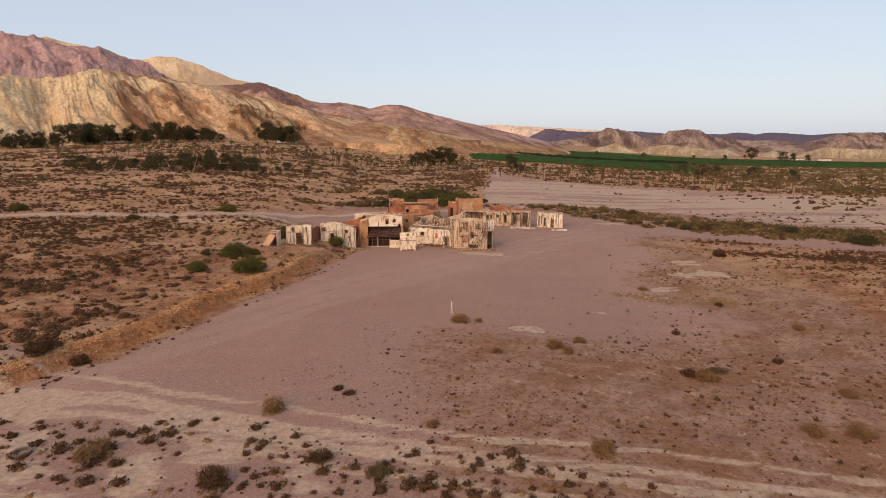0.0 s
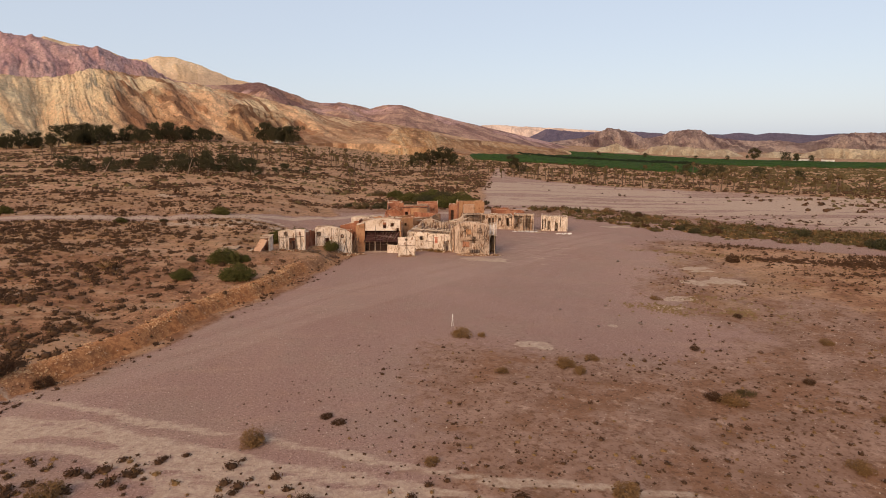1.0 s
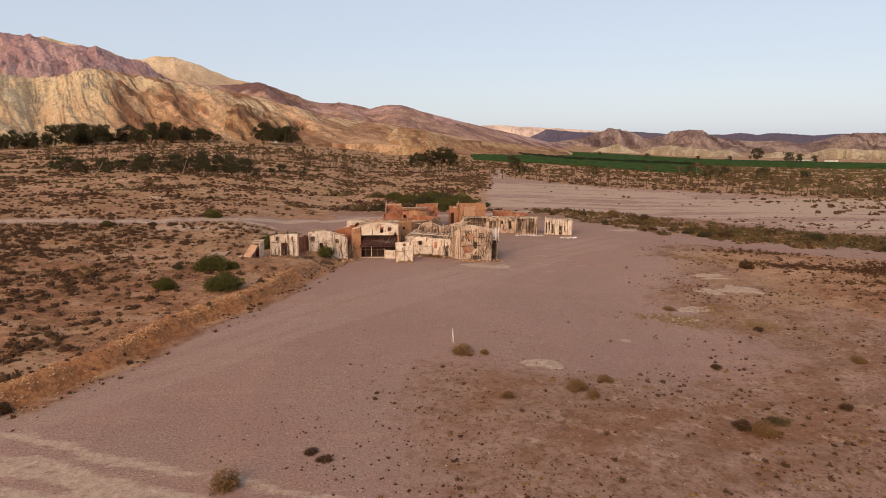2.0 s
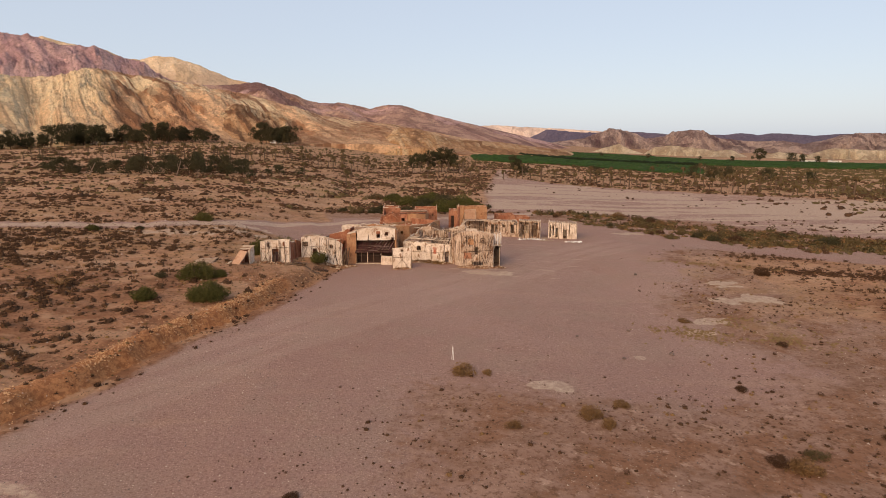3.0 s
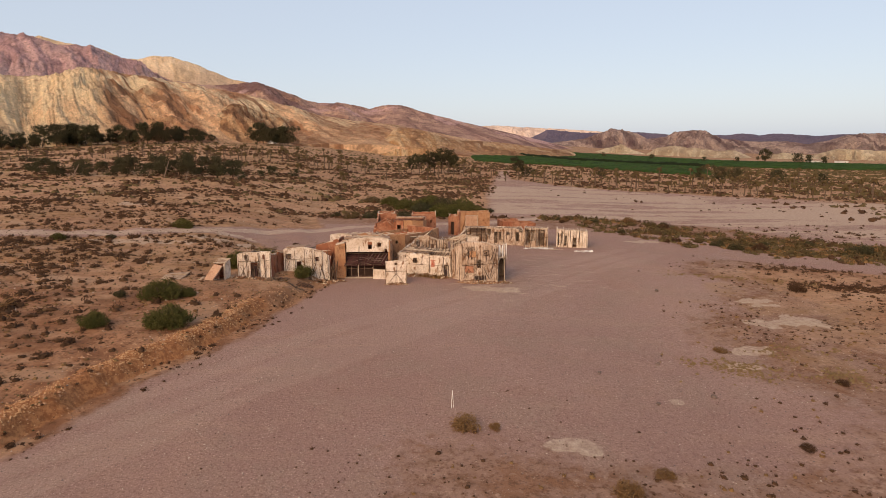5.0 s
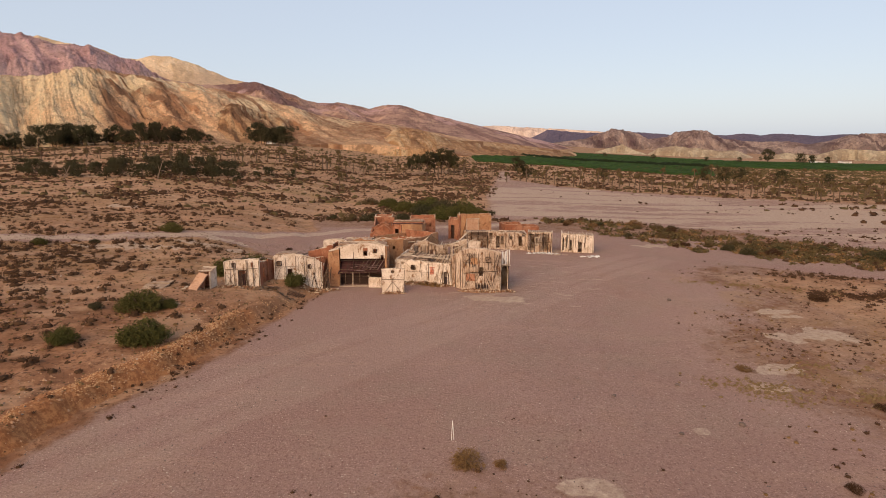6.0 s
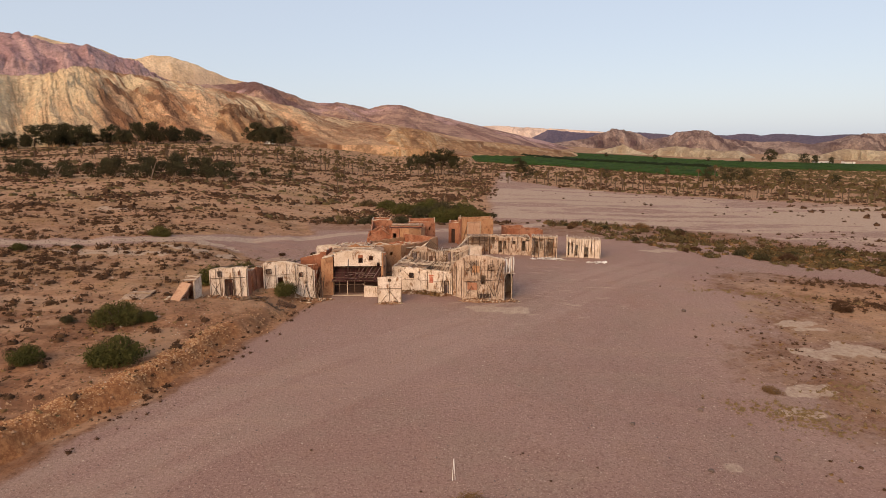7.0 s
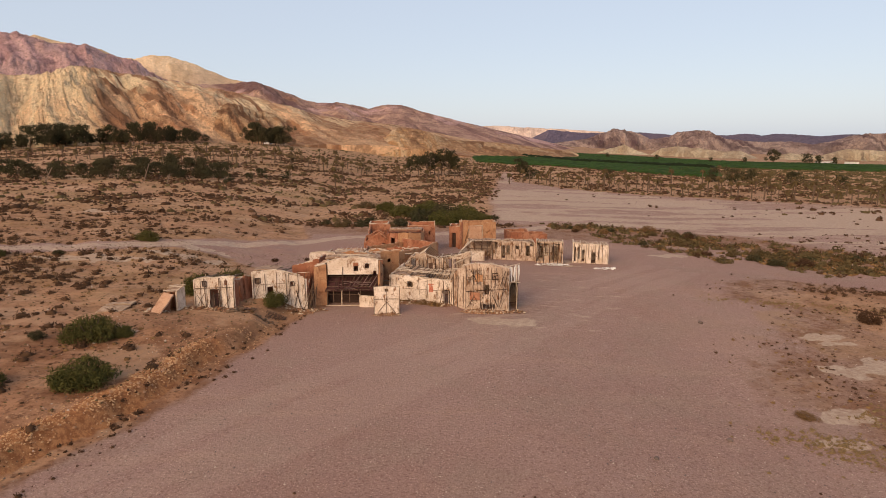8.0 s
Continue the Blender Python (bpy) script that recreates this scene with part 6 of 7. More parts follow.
m0, m1 = (16.95, 25.0), (20.35, 23.9)
walls(hut, [m0, m1, (21.0, 26.8), (17.5, 27.8)], {0: [(0, 2.7), (3.5, 2.75)], 1: 2.6, 2: 2.5, 3: 2.6}, {0: CREAM, 1: WHITE, 2: CREAM, 3: CREAM}, {0: [(0.15, 1.0, 0.0, 2.45), (1.15, 1.75, 0.7, 2.4), (1.9, 3.3, 0.0, 2.5)], 3: [(0.6, 2.2, 0.2, 2.2)]}, closed=True, thick=0.15)
# slab added under the bare poles to shade the hut's inside
part("roof", slab_bm([(17.2, 25.6, 2.66), (20.5, 24.6, 2.66), (20.9, 26.7, 2.6), (17.5, 27.7, 2.6)], 0.08, 5, 0.1), ROOFING, hut)
tatters(hut, m0, m1, 0.0, 3.4, 0.0, 2.5, 26, 0.16)
battens(hut, m0, m1, (0.05, 0.45, 1.05, 1.8, 2.4, 3.0, 3.45), -0.3, 2.7, 0.06, DARK_TIMBER)
window_frame(hut, m0, m1, 1.15, 1.7, 0.9, 2.0, 0.08, PALE_TIMBER)
walls(hut, [(17.3, 26.0), (20.5, 25.2)], [(0, 2.3), (1.2, 2.0), (2.0, 2.4), (3.3, 2.1)], CREAM, {0: [(0.4, 1.3, 0.3, 1.8), (2.1, 2.9, 0.0, 1.9)]}, cap=False, rag=0.12)
for q in ((0.2, 0.2, 0.9, 2.2), (2.0, 0.3, 2.7, 2.3), (3.2, 0.2, 2.5, 2.2), (0.1, 1.2, 3.4, 1.3)):
    brace(hut, m0, m1, *q, 0.05, TIMBER, 0.14)
poles(hut, (16.8, 24.7, 2.8), (20.4, 23.6, 2.85), (17.5, 27.8, 2.6), (21.0, 26.8, 2.6), 12, 0.06, PALE_TIMBER, 0.05)
rubble(18.9, 23.3, 2.5, 0.7, 110, 12, HOUSE, "white plaster rubble heaped along the hut", 0.10)
hut = ruin("hut", "slatted hut of white boards with dark gaps", 24.4, 25.5)
n0, n1 = (22.15, 25.1), (26.6, 23.7)
walls(hut, [n0, n1, (27.2, 26.6), (22.8, 28.0)], {0: [(0, 2.45), (4.6, 2.25)], 1: 2.2, 2: 2.2, 3: 2.4}, WHITE, {0: [(0.2, 0.42, -0.2, 1.9), (0.75, 0.95, 0.3, 2.0), (1.25, 1.6, -0.1, 1.5), (2.5, 3.05, -0.3, 1.25), (3.45, 3.6, 0.2, 1.9)]}, closed=True, thick=0.15)
# slab added overhead to keep the gaps between the boards dark
part("roof", slab_bm([(22.3, 25.5, 2.36), (26.6, 24.2, 2.2), (27.1, 26.5, 2.2), (22.8, 27.8, 2.36)], 0.08, 5, 0.1), ROOFING, hut)
tatters(hut, n0, n1, 0.0, 4.5, 0.0, 2.2, 22, 0.16)
battens(hut, n0, n1, (0.1, 0.55, 1.1, 1.7, 2.45, 3.05, 3.9, 4.55), -0.4, 2.35, 0.045)
battens(hut, n0, n1, (0.8, 2.1, 3.4), 0.6, 2.3, 0.05, DARK_TIMBER)
poles(hut, (22.1, 24.9, 2.5), (26.6, 23.5, 2.3), (22.8, 28.0, 2.4), (27.2, 26.6, 2.2), 12, 0.06, PALE_TIMBER)
rubble(25.6, 20.8, 1.8, 0.6, 24, 13, HOUSE, "white debris on the gravel by the hut", 0.16)
rubble(21.2, 22.2, 1.4, 0.4, 26, 14, STONE, "white debris on the gravel by the huts", 0.12)

# --- marker stakes on the flat
stakes = thing("marker_stakes", "pair of thin white stakes set in the gravel", "stake", at=(2.25, -32.8, gz(2.25, -32.8)))
rod(stakes, "stake", (2.22, -32.8, -0.3), (2.3, -32.8, 1.15), 0.03, HOUSE)
rod(stakes, "stake", (2.38, -32.75, -0.3), (2.3, -32.8, 1.1), 0.025, HOUSE)
# ---- plants ----
def rng_for(seed):
    return np.random.default_rng(seed)


def sprays(rng, centres, sizes, quads=True, thin=0.45):
    """Small leaf sprays at random angles: co and faces of one quad (or triangle) each."""
    n = len(centres)
    a = rng.normal(size=(n, 3))
    a /= np.linalg.norm(a, axis=1)[:, None]
    b = np.cross(a, rng.normal(size=(n, 3)))
    b /= np.linalg.norm(b, axis=1)[:, None]
    s = np.asarray(sizes)[:, None]
    if quads:
        co = np.stack([centres - a * s, centres - b * s * thin, centres + a * s, centres + b * s * thin], 1)
        k = 4
    else:
        co = np.stack([centres - a * s, centres + b * s * (0.6 if thin > 0.4 else 0.36), centres + a * s], 1)
        k = 3
    return co.reshape(-1, 3), np.arange(n * k).reshape(n, k)


def foliage_mesh(name, rng, lobes, n, size, material, hollow=0.55, thin=0.45):
    """Leaves gathered round several lobes (x, y, z, radius, height)."""
    lobes = np.asarray(lobes, float)
    w = lobes[:, 3] ** 2
    pick = rng.choice(len(lobes), n, p=w / w.sum())
    d = rng.normal(size=(n, 3))
    d /= np.linalg.norm(d, axis=1)[:, None]
    r = rng.uniform(hollow, 1.0, n) ** 0.8 * (1 + 0.14 * rng.normal(size=n))
    p = lobes[pick, :3] + d * r[:, None] * np.stack([lobes[pick, 3], lobes[pick, 3], lobes[pick, 4]], 1)
    p[:, 2] = np.maximum(p[:, 2], 0.02 + 0.1 * rng.random(n))
    co, faces = sprays(rng, p, size * rng.uniform(0.7, 1.5, n), False, thin)
    me = bpy.data.meshes.new(name)
    raw_mesh(me, co, faces)
    me.materials.append(material)
    return me


def stems_mesh(name, rng, count, reach, thick, material):
    bm = bmesh.new()
    for _ in range(count):
        a = rng.uniform(0, math.tau)
        tip = Vector((math.cos(a) * reach * rng.uniform(0.3, 0.8), math.sin(a) * reach * rng.uniform(0.3, 0.8), reach * rng.uniform(0.5, 0.9)))
        one = beam_bm((0, 0, -0.1), tip, thick, thick, 5, 0.35)
        me = bpy.data.meshes.new("tmp")
        one.to_mesh(me)
        one.free()
        bm.from_mesh(me)
        bpy.data.meshes.remove(me)
    me = bpy.data.meshes.new(name)
    bm.to_mesh(me)
    bm.free()
    me.materials.append(material)
    return me


def bush_kind(seed, n, size, material, tall=0.8, lobes=9):
    """A bush of unit radius: its stems and its foliage."""
    rng = rng_for(seed)
    ls = [(0, 0, 0.38 * tall, 0.62, 0.5 * tall)]
    for _ in range(lobes):
        a, d = rng.uniform(0, math.tau), rng.uniform(0.25, 0.72)
        r = rng.uniform(0.24, 0.42)
        ls.append((math.cos(a) * d, math.sin(a) * d, rng.uniform(0.2, 0.62) * tall * (1.25 - d), r, r * rng.uniform(0.7, 1.0) * tall))
    return foliage_mesh("foliage", rng, ls, n, size, material, 0.55, 0.26), stems_mesh("stem", rng, 7, 0.8 * tall, 0.045, BARK)


BUSHES = {
    "green": [bush_kind(11 + k, 5600, 0.064, LEAF_GREEN, 0.95, 22) for k in range(3)],
    "dark": [bush_kind(21 + k, 2600, 0.07, LEAF_DARK, 0.85, 12) for k in range(3)],
    "olive": [bush_kind(31 + k, 2100, 0.08, LEAF_OLIVE, 1.05, 12) for k in range(3)],
    "dry": [bush_kind(41 + k, 2000, 0.08, LEAF_DRY, 1.1, 12) for k in range(3)],
    "scrub": [bush_kind(51 + k, 2000, 0.08, LEAF_SCRUB, 1.05, 12) for k in range(3)],
}
BUSH_WORDS = {
    "green": "dense green broom bush on the orange earth",
    "dark": "dark green saltbush on bare desert ground",
    "olive": "olive-yellow desert shrub on stony ground",
    "dry": "dry straw-brown shrub on the gravel flat",
    "scrub": "dark brown twiggy scrub bush on stony earth",
}
bush_rnd = random.Random(5)


def bush(kind, x, y, r, h=1.0, name="bush", label="", group="desert bushes"):
    leaves, stems = BUSHES[kind][bush_rnd.randrange(3)]
    ob = thing(name, label or BUSH_WORDS[kind], "bush", group)
    for part_name, me in (("foliage", leaves), ("stem", stems)):
        new(part_name, me).parent = ob
    turn = bush_rnd.uniform(0, 360)
    ob.matrix_world = pose(x, y, gz(x, y) - 0.05 * r, 0, 0, turn) @ Matrix.Diagonal((r * bush_rnd.uniform(0.9, 1.15), r * bush_rnd.uniform(0.85, 1.1), r * h, 1))
    return ob


for kind, x, y, r, h in (
        ("green", -20.4, -19.3, 2.1, 1.05), ("green", -24.6, -10.6, 2.2, 1.0), ("green", -22.3, -10.2, 0.95, 1.1), ("green", -26.3, -19.6, 1.4, 1.1),
        ("green", -21.4, 3.0, 2.0, 1.15), ("green", -18.6, 4.4, 2.2, 1.15), ("green", -13.2, 0.6, 1.35, 1.25), ("green", -37.8, 29.6, 1.9, 1.0),
        ("green", -50.5, 17.5, 1.15, 1.0), ("dark", -44.0, 19.0, 0.85, 1.0), ("green", -74, 24.0, 1.9, 0.9), ("dark", -28.3, -11.3, 0.8, 1.2),
        ("scrub", 44.3, -1.6, 1.35, 0.95), ("dry", -9.8, -53.2, 0.95, 1.1), ("scrub", -6.0, -59.0, 0.75, 1.0), ("scrub", -11.0, -61.0, 1.0, 1.0),
        ("dry", 3.0, -35.3, 1.2, 0.65), ("dry", 4.6, -35.6, 0.5, 0.8), ("dry", 10.1, -42.2, 0.85, 1.0), ("dry", 10.9, -43.4, 0.55, 1.2),
        ("dry", 20.0, -47.6, 0.95, 0.9), ("scrub", 19.2, -46.8, 0.7, 0.9), ("olive", 21.8, -46.0, 0.75, 0.6), ("dry", 25.4, -56.0, 1.0, 0.9),
        ("dry", 22.8, -55.6, 0.8, 0.9), ("dry", 9.0, -58.6, 0.85, 1.0), ("scrub", -28.0, -45.6, 1.4, 1.0), ("scrub", -26.0, -44.8, 0.85, 1.0),
        ("dry", -18.0, -58.0, 1.05, 0.9), ("olive", -3.0, -60.6, 0.65, 1.1), ("dry", 5.2, -43.7, 0.55, 1.0), ("scrub", -5.4, -51.0, 0.5, 0.8),
        ("scrub", -6.2, -50.2, 0.5, 0.7), ("dry", -0.1, -55.6, 0.45, 1.0), ("dark", 69, 21, 2.6, 0.9), ("dark", 75, 9, 3.0, 0.9), ("dark", 82, 6, 3.2, 0.85),
        ("dry", 12.6, -40.4, 0.7, 0.7), ("scrub", 27.5, -44.2, 0.55, 0.8), ("dry", 28.8, -50.5, 0.75, 0.8), ("scrub", 22.5, -37.0, 0.6, 0.7), ("dry", 34.4, -36.0, 0.9, 0.6),
        ("scrub", -19.0, 25.6, 0.7, 0.7), ("scrub", -14.8, 26.6, 0.7, 0.7), ("scrub", -20.0, 12.0, 0.8, 0.9), ("scrub", 31.0, -28.0, 0.6, 0.7), ("dry", 25.5, -21.0, 0.8, 0.5)):
    bush(kind, x, y, r, h)

# the thicket behind the houses
for x, y, r, h in ((5.5, 62, 3.6, 1.05), (9.5, 65, 3.6, 1.0), (1.5, 67, 3.8, 1.0), (13.5, 68, 2.8, 0.8), (6.0, 71, 4.2, 1.1), (-2.5, 75, 3.8, 0.85), (3.0, 79, 4.0, 0.9), (-7, 84, 3.8, 0.75), (10.5, 74, 3.8, 0.95), (16.5, 71, 1.8, 0.7), (-12, 90, 3.2, 0.6)):
    bush(("green", "green", "olive", "dark")[bush_rnd.randrange(4)], x, y, r, h, "tamarisk", "tall green tamarisk thicket behind the ruined houses", "tamarisk thicket")
for x, y, r in ((-7.5, 58, 2.0), (-10.5, 60, 2.0), (-14, 59.5, 2.1), (-17.5, 61, 1.6), (-5, 56, 1.7), (-3, 60, 2.2), (-9, 64, 1.8)):
    bush("olive" if bush_rnd.random() < 0.5 else "dark", x, y, r, 0.95, "tamarisk", "grey-green low tamarisk beside the dirt road", "tamarisk thicket")

# the belt of shrubs along the flat
belt_rng = rng_for(77)
made = 0
while made < 60:
    x, y = belt_rng.uniform(26, 110), belt_rng.uniform(0, 62)
    if inside(np.array([x]), np.array([y]), BELT, 0.5)[0] > 0.9:
        kind = ("olive", "dry", "olive", "scrub", "dark")[int(belt_rng.integers(5))]
        bush(kind, x, y, belt_rng.uniform(0.7, 1.7), 0.95, "bush", "", "shrub belt")
        made += 1


def scatter(rng, n, box, keep):
    """Random places in a box, thinned by keep(x, y)."""
    out = []
    count = 0
    while count < n:
        x, y = rng.uniform(box[0], box[1], 4000), rng.uniform(box[2], box[3], 4000)
        ok = rng.random(4000) < keep(x, y)
        out.append(np.stack([x[ok], y[ok]], 1))
        count += ok.sum()
    return np.concatenate(out)[:n]


def scrub_stuff(name, label, seed, places, radii, leaves, material, fine=1.0, sides=6):
    """Many low clumps in one mesh."""
    rng = rng_for(seed)
    n = len(places)
    base = np.column_stack([places, ground_z(places[:, 0], places[:, 1])])
    d = rng.normal(size=(n, leaves, 3))
    d /= np.linalg.norm(d, axis=2)[:, :, None]
    d[:, :, 2] = np.abs(d[:, :, 2]) * rng.uniform(0.5, 1.1, (n, 1))
    r = rng.uniform(0.4, 1.0, (n, leaves, 1))
    p = base[:, None, :] + d * r * radii[:, None, None]
    co, faces = sprays(rng, p.reshape(-1, 3), np.repeat(radii, leaves) * rng.uniform(0.14, 0.32, n * leaves) * fine, False)
    # a dense twiggy heart in each clump
    turn = rng.uniform(0, math.tau, (n, 1)) + np.arange(sides) * math.tau / sides
    rim = []
    for spread_f, lift in (((0.86, -0.06), (0.66, 0.36)) if sides == 5 else ((0.62, -0.06), (0.46, 0.30))):
        rr = radii[:, None] * spread_f * rng.uniform(0.7, 1.2, (n, sides))
        rim.append(np.stack([base[:, :1] + np.cos(turn) * rr, base[:, 1:2] + np.sin(turn) * rr, base[:, 2:] + radii[:, None] * lift * rng.uniform(0.6, 1.3, (n, sides))], -1))
    tip = base + np.stack([np.zeros(n), np.zeros(n), radii * (rng.uniform(0.45, 0.62, n) if sides == 5 else rng.uniform(0.3, 0.42, n))], -1)
    core = np.concatenate([rim[0], rim[1], tip[:, None, :]], 1)
    q = np.arange(sides)
    r2 = (q + 1) % sides
    tris = np.concatenate([np.stack([q, r2, sides + q], 1), np.stack([r2, sides + r2, sides + q], 1), np.stack([sides + q, sides + r2, np.full(sides, 2 * sides)], 1)])
    more = (np.arange(n) * (2 * sides + 1))[:, None, None] + tris[None] + len(co)
    co, faces = np.concatenate([co, core.reshape(-1, 3)]), np.concatenate([faces, more.reshape(-1, 3)])
    me = bpy.data.meshes.new(name)
    raw_mesh(me, co, faces)
    me.materials.append(material)
    return tagged(new(name, me), label, "scrub", kind="stuff")


def off_patches(x, y):
    """0 on the bare pale patches, 1 elsewhere."""
    out = np.ones(np.shape(x))
    for px, py, ra, rb in PATCHES:
        out = out * smooth(0.6, 1.05, np.hypot((x - px) / ra, (y - py) / rb))
    return out


def on_bank(x, y):
    left, pan, track = zones(x, y)
    clump = smooth(0.40, 0.62, fbm(x / 6, y / 6, 91))
    return np.clip((bank_x(y) - x) > 1.0, 0, 1) * (1 - pan) * (0.2 + 0.8 * clump) * (1 - 0.65 * smooth(-18, -6, y) * smooth(-50, -30, x)) * (1 - 0.5 * smooth(5, 40, y)) * (1 - 0.75 * smooth(-27, -20, x) * smooth(-27, -19, y))


def on_right(x, y):
    left, pan, track = zones(x, y)
    return off_patches(x, y) * (1 - np.clip(pan, 0, 1)) * (x > np.where(y < -36, -6, 6)) * (0.22 + 0.78 * smooth(0.48, 0.66, fbm(x / 8, y / 8, 92, 5))) * (1 - np.clip(track, 0, 0.9))


def on_plain(x, y):
    left, pan, track = zones(x, y)
    return (1 - pan) * (0.10 + 0.90 * smooth(0.42, 0.60, fbm(x / 11, y / 8, 93)))


def on_near(x, y):
    wob = (fbm(x / 9, y / 9, 3) - 0.5) * 9
    return smooth(-57, -61, y + 0.28 * x + wob * 0.5) * (0.2 + 0.8 * smooth(0.4, 0.6, fbm(x / 4, y / 4, 94)))


def on_pan(x, y):
    return smooth(-30, -52, y) * 0.8 * smooth(0.45, 0.65, fbm(x / 7, y / 7, 95)) + 0.02


def on_far_right(x, y):
    left, pan, track = zones(x, y)
    band = smooth(0.46, 0.60, fbm(x / 18, (y + 0.1 * x) / 5, 96, 5))
    return off_patches(x, y) * (1 - np.clip(pan, 0, 1)) * smooth(40, 54, x + 0.25 * y) * (0.12 + 0.88 * band)


rng = rng_for(101)
p = scatter(rng, 9500, (-95, -14, -62, 60), on_bank)
scrub_stuff("scrub", "dark brown low scrub on the orange bank", 1, p, 0.14 + 0.62 * rng.random(len(p)) ** 2.2, 32, LEAF_SCRUB, 0.95)
p = scatter(rng, 3000, (-95, -14, -62, 60), on_bank)
scrub_stuff("scrub", "dry straw-brown tufts on the orange bank", 2, p, rng.uniform(0.10, 0.36, len(p)), 11, LEAF_DRY, 1.21)
p = scatter(rng, 6500, (-60, -11, -60, 30), lambda x, y: smooth(-0.5, 1.0, bank_x(y) - x) * (0.25 + 0.75 * smooth(0.4, 0.6, fbm(x / 3, y / 3, 87))))
scrub_stuff("tufts", "tiny olive-brown tufts over the orange bank", 20, p, 0.04 + 0.13 * rng.random(len(p)) ** 2, 6, LEAF_OLIVE, 1.6)
p = scatter(rng, 4600, (-6, 85, -66, 24), on_right)
scrub_stuff("tufts", "small dark tufts on the stony flat", 3, p, 0.05 + 0.24 * rng.random(len(p)) ** 3, 12, LEAF_SCRUB, 1.47)
p = scatter(rng, 1200, (-6, 85, -66, 24), on_right)
scrub_stuff("tufts", "dry straw-coloured tufts on the stony flat", 4, p, rng.uniform(0.06, 0.26, len(p)), 11, LEAF_DRY, 1.45)
p = scatter(rng, 8000, (30, 110, -45, 16), on_far_right)
scrub_stuff("scrub", "low red-brown scrub in drifts on the stony flat", 18, p, 0.07 + 0.45 * rng.random(len(p)) ** 2.6, 9, LEAF_SCRUB, 1.62)
p = scatter(rng, 1100, (18, 60, -34, 10), lambda x, y: np.maximum.reduce([np.exp(-(((x - px) / rx) ** 2 + ((y - py + 0.3 * (x - px)) / ry) ** 2)) for px, py, rx, ry in ((24.8, -24.7, 3.2, 1.8), (28.5, -22.0, 2.6, 1.6), (33.0, -22.0, 3.5, 1.6), (40.0, 3.8, 6.5, 1.1), (48.0, 1.2, 5.0, 0.9), (32.0, -27.0, 3.0, 1.5))]) * smooth(0.4, 0.58, fbm(x / 2, y / 1.5, 52)))
scrub_stuff("tufts", "low yellow-green weeds in patches on the flat", 22, p, 0.06 + 0.2 * rng.random(len(p)) ** 2, 10, LEAF_STRAW, 1.54)
p = scatter(rng, 1900, (44, 110, -30, 4), lambda x, y: np.exp(-(line_distance(x, y, [(46, 0.2), (56, -2.0), (70, -7), (110, -22)]) / 1.7) ** 2) * (0.3 + 0.7 * smooth(0.42, 0.56, fbm(x / 6, y / 3, 53))))
scrub_stuff("scrub", "dark red-brown scrub in a drift below the road", 23, p, 0.12 + 0.4 * rng.random(len(p)) ** 2, 13, LEAF_SCRUB, 1.29)
p = scatter(rng, 1900, (-60, 45, -76, -54), on_near)
scrub_stuff("scrub", "dark scrub beside the dirt track", 5, p, 0.10 + 0.46 * rng.random(len(p)) ** 2.4, 70, LEAF_SCRUB, 1.02)
p = scatter(rng, 900, (-60, 45, -76, -54), on_near)
scrub_stuff("scrub", "straw-brown tufts beside the dirt track", 6, p, rng.uniform(0.1, 0.32, len(p)), 34, LEAF_DRY, 1.06)
p = scatter(rng, 420, (-45, -10, -50, 6), lambda x, y: smooth(-4.0, -0.3, bank_x(y) - x) * (1 - smooth(0.2, 1.0, bank_x(y) - x)) * smooth(0.45, 0.62, fbm(x / 2.5, y / 2.5, 46)))
scrub_stuff("scrub", "dark tufts along the foot of the bank", 14, p, 0.05 + 0.26 * rng.random(len(p)) ** 3, 24, LEAF_SCRUB, 1.29)
p = np.stack([rng.uniform(-1.9, 3.4, 60), 0 * rng.random(60)], 1)
p[:, 1] = 5.4 - 0.43 * (p[:, 0] + 2.25) - 0.35 - 0.8 * rng.random(60)
scrub_stuff("scrub", "dry brown weeds along the foot of the white wall", 16, p, rng.uniform(0.15, 0.5, 60), 60, LEAF_DRY, 0.9)
p = scatter(rng, 700, (-12, 22, -62, -28), on_pan)
scrub_stuff("tufts", "tiny dark tufts scattered over the gravel", 7, p, rng.uniform(0.04, 0.15, len(p)), 9, LEAF_SCRUB, 1.15)
p = scatter(rng, 14000, (-230, 190, 56, 300), on_plain)
scrub_stuff("scrub", "brown scrub over the far plain", 8, p, 0.22 + 1.0 * rng.random(len(p)) ** 2.6, 3, LEAF_SCRUB, 2.5, 5)
p = scatter(rng, 14000, (-125, 30, 58, 200), on_plain)
scrub_stuff("scrub", "low brown scrub over the plain behind the houses", 15, p, 0.12 + 0.42 * rng.random(len(p)) ** 2.2, 3, LEAF_SCRUB, 2.5, 5)
p = scatter(rng, 9000, (-230, 220, 62, 380), on_plain)
scrub_stuff("scrub", "olive scrub over the far plain", 9, p, 0.2 + 1.0 * rng.random(len(p)) ** 2, 3, LEAF_OLIVE, 2.5, 5)
p = scatter(rng, 7000, (130, 360, 90, 330), lambda x, y: (0.15 + 0.85 * smooth(0.42, 0.6, fbm(x / 16, y / 9, 99))) * (1 - inside(x, y, [(190, 335), (280, 285), (380, 285), (380, 340), (190, 340)], 4.0)))
scrub_stuff("scrub", "olive-brown scrub beyond the palms", 17, p, 0.3 + 1.2 * rng.random(len(p)) ** 2, 3, LEAF_OLIVE, 2.5, 5)


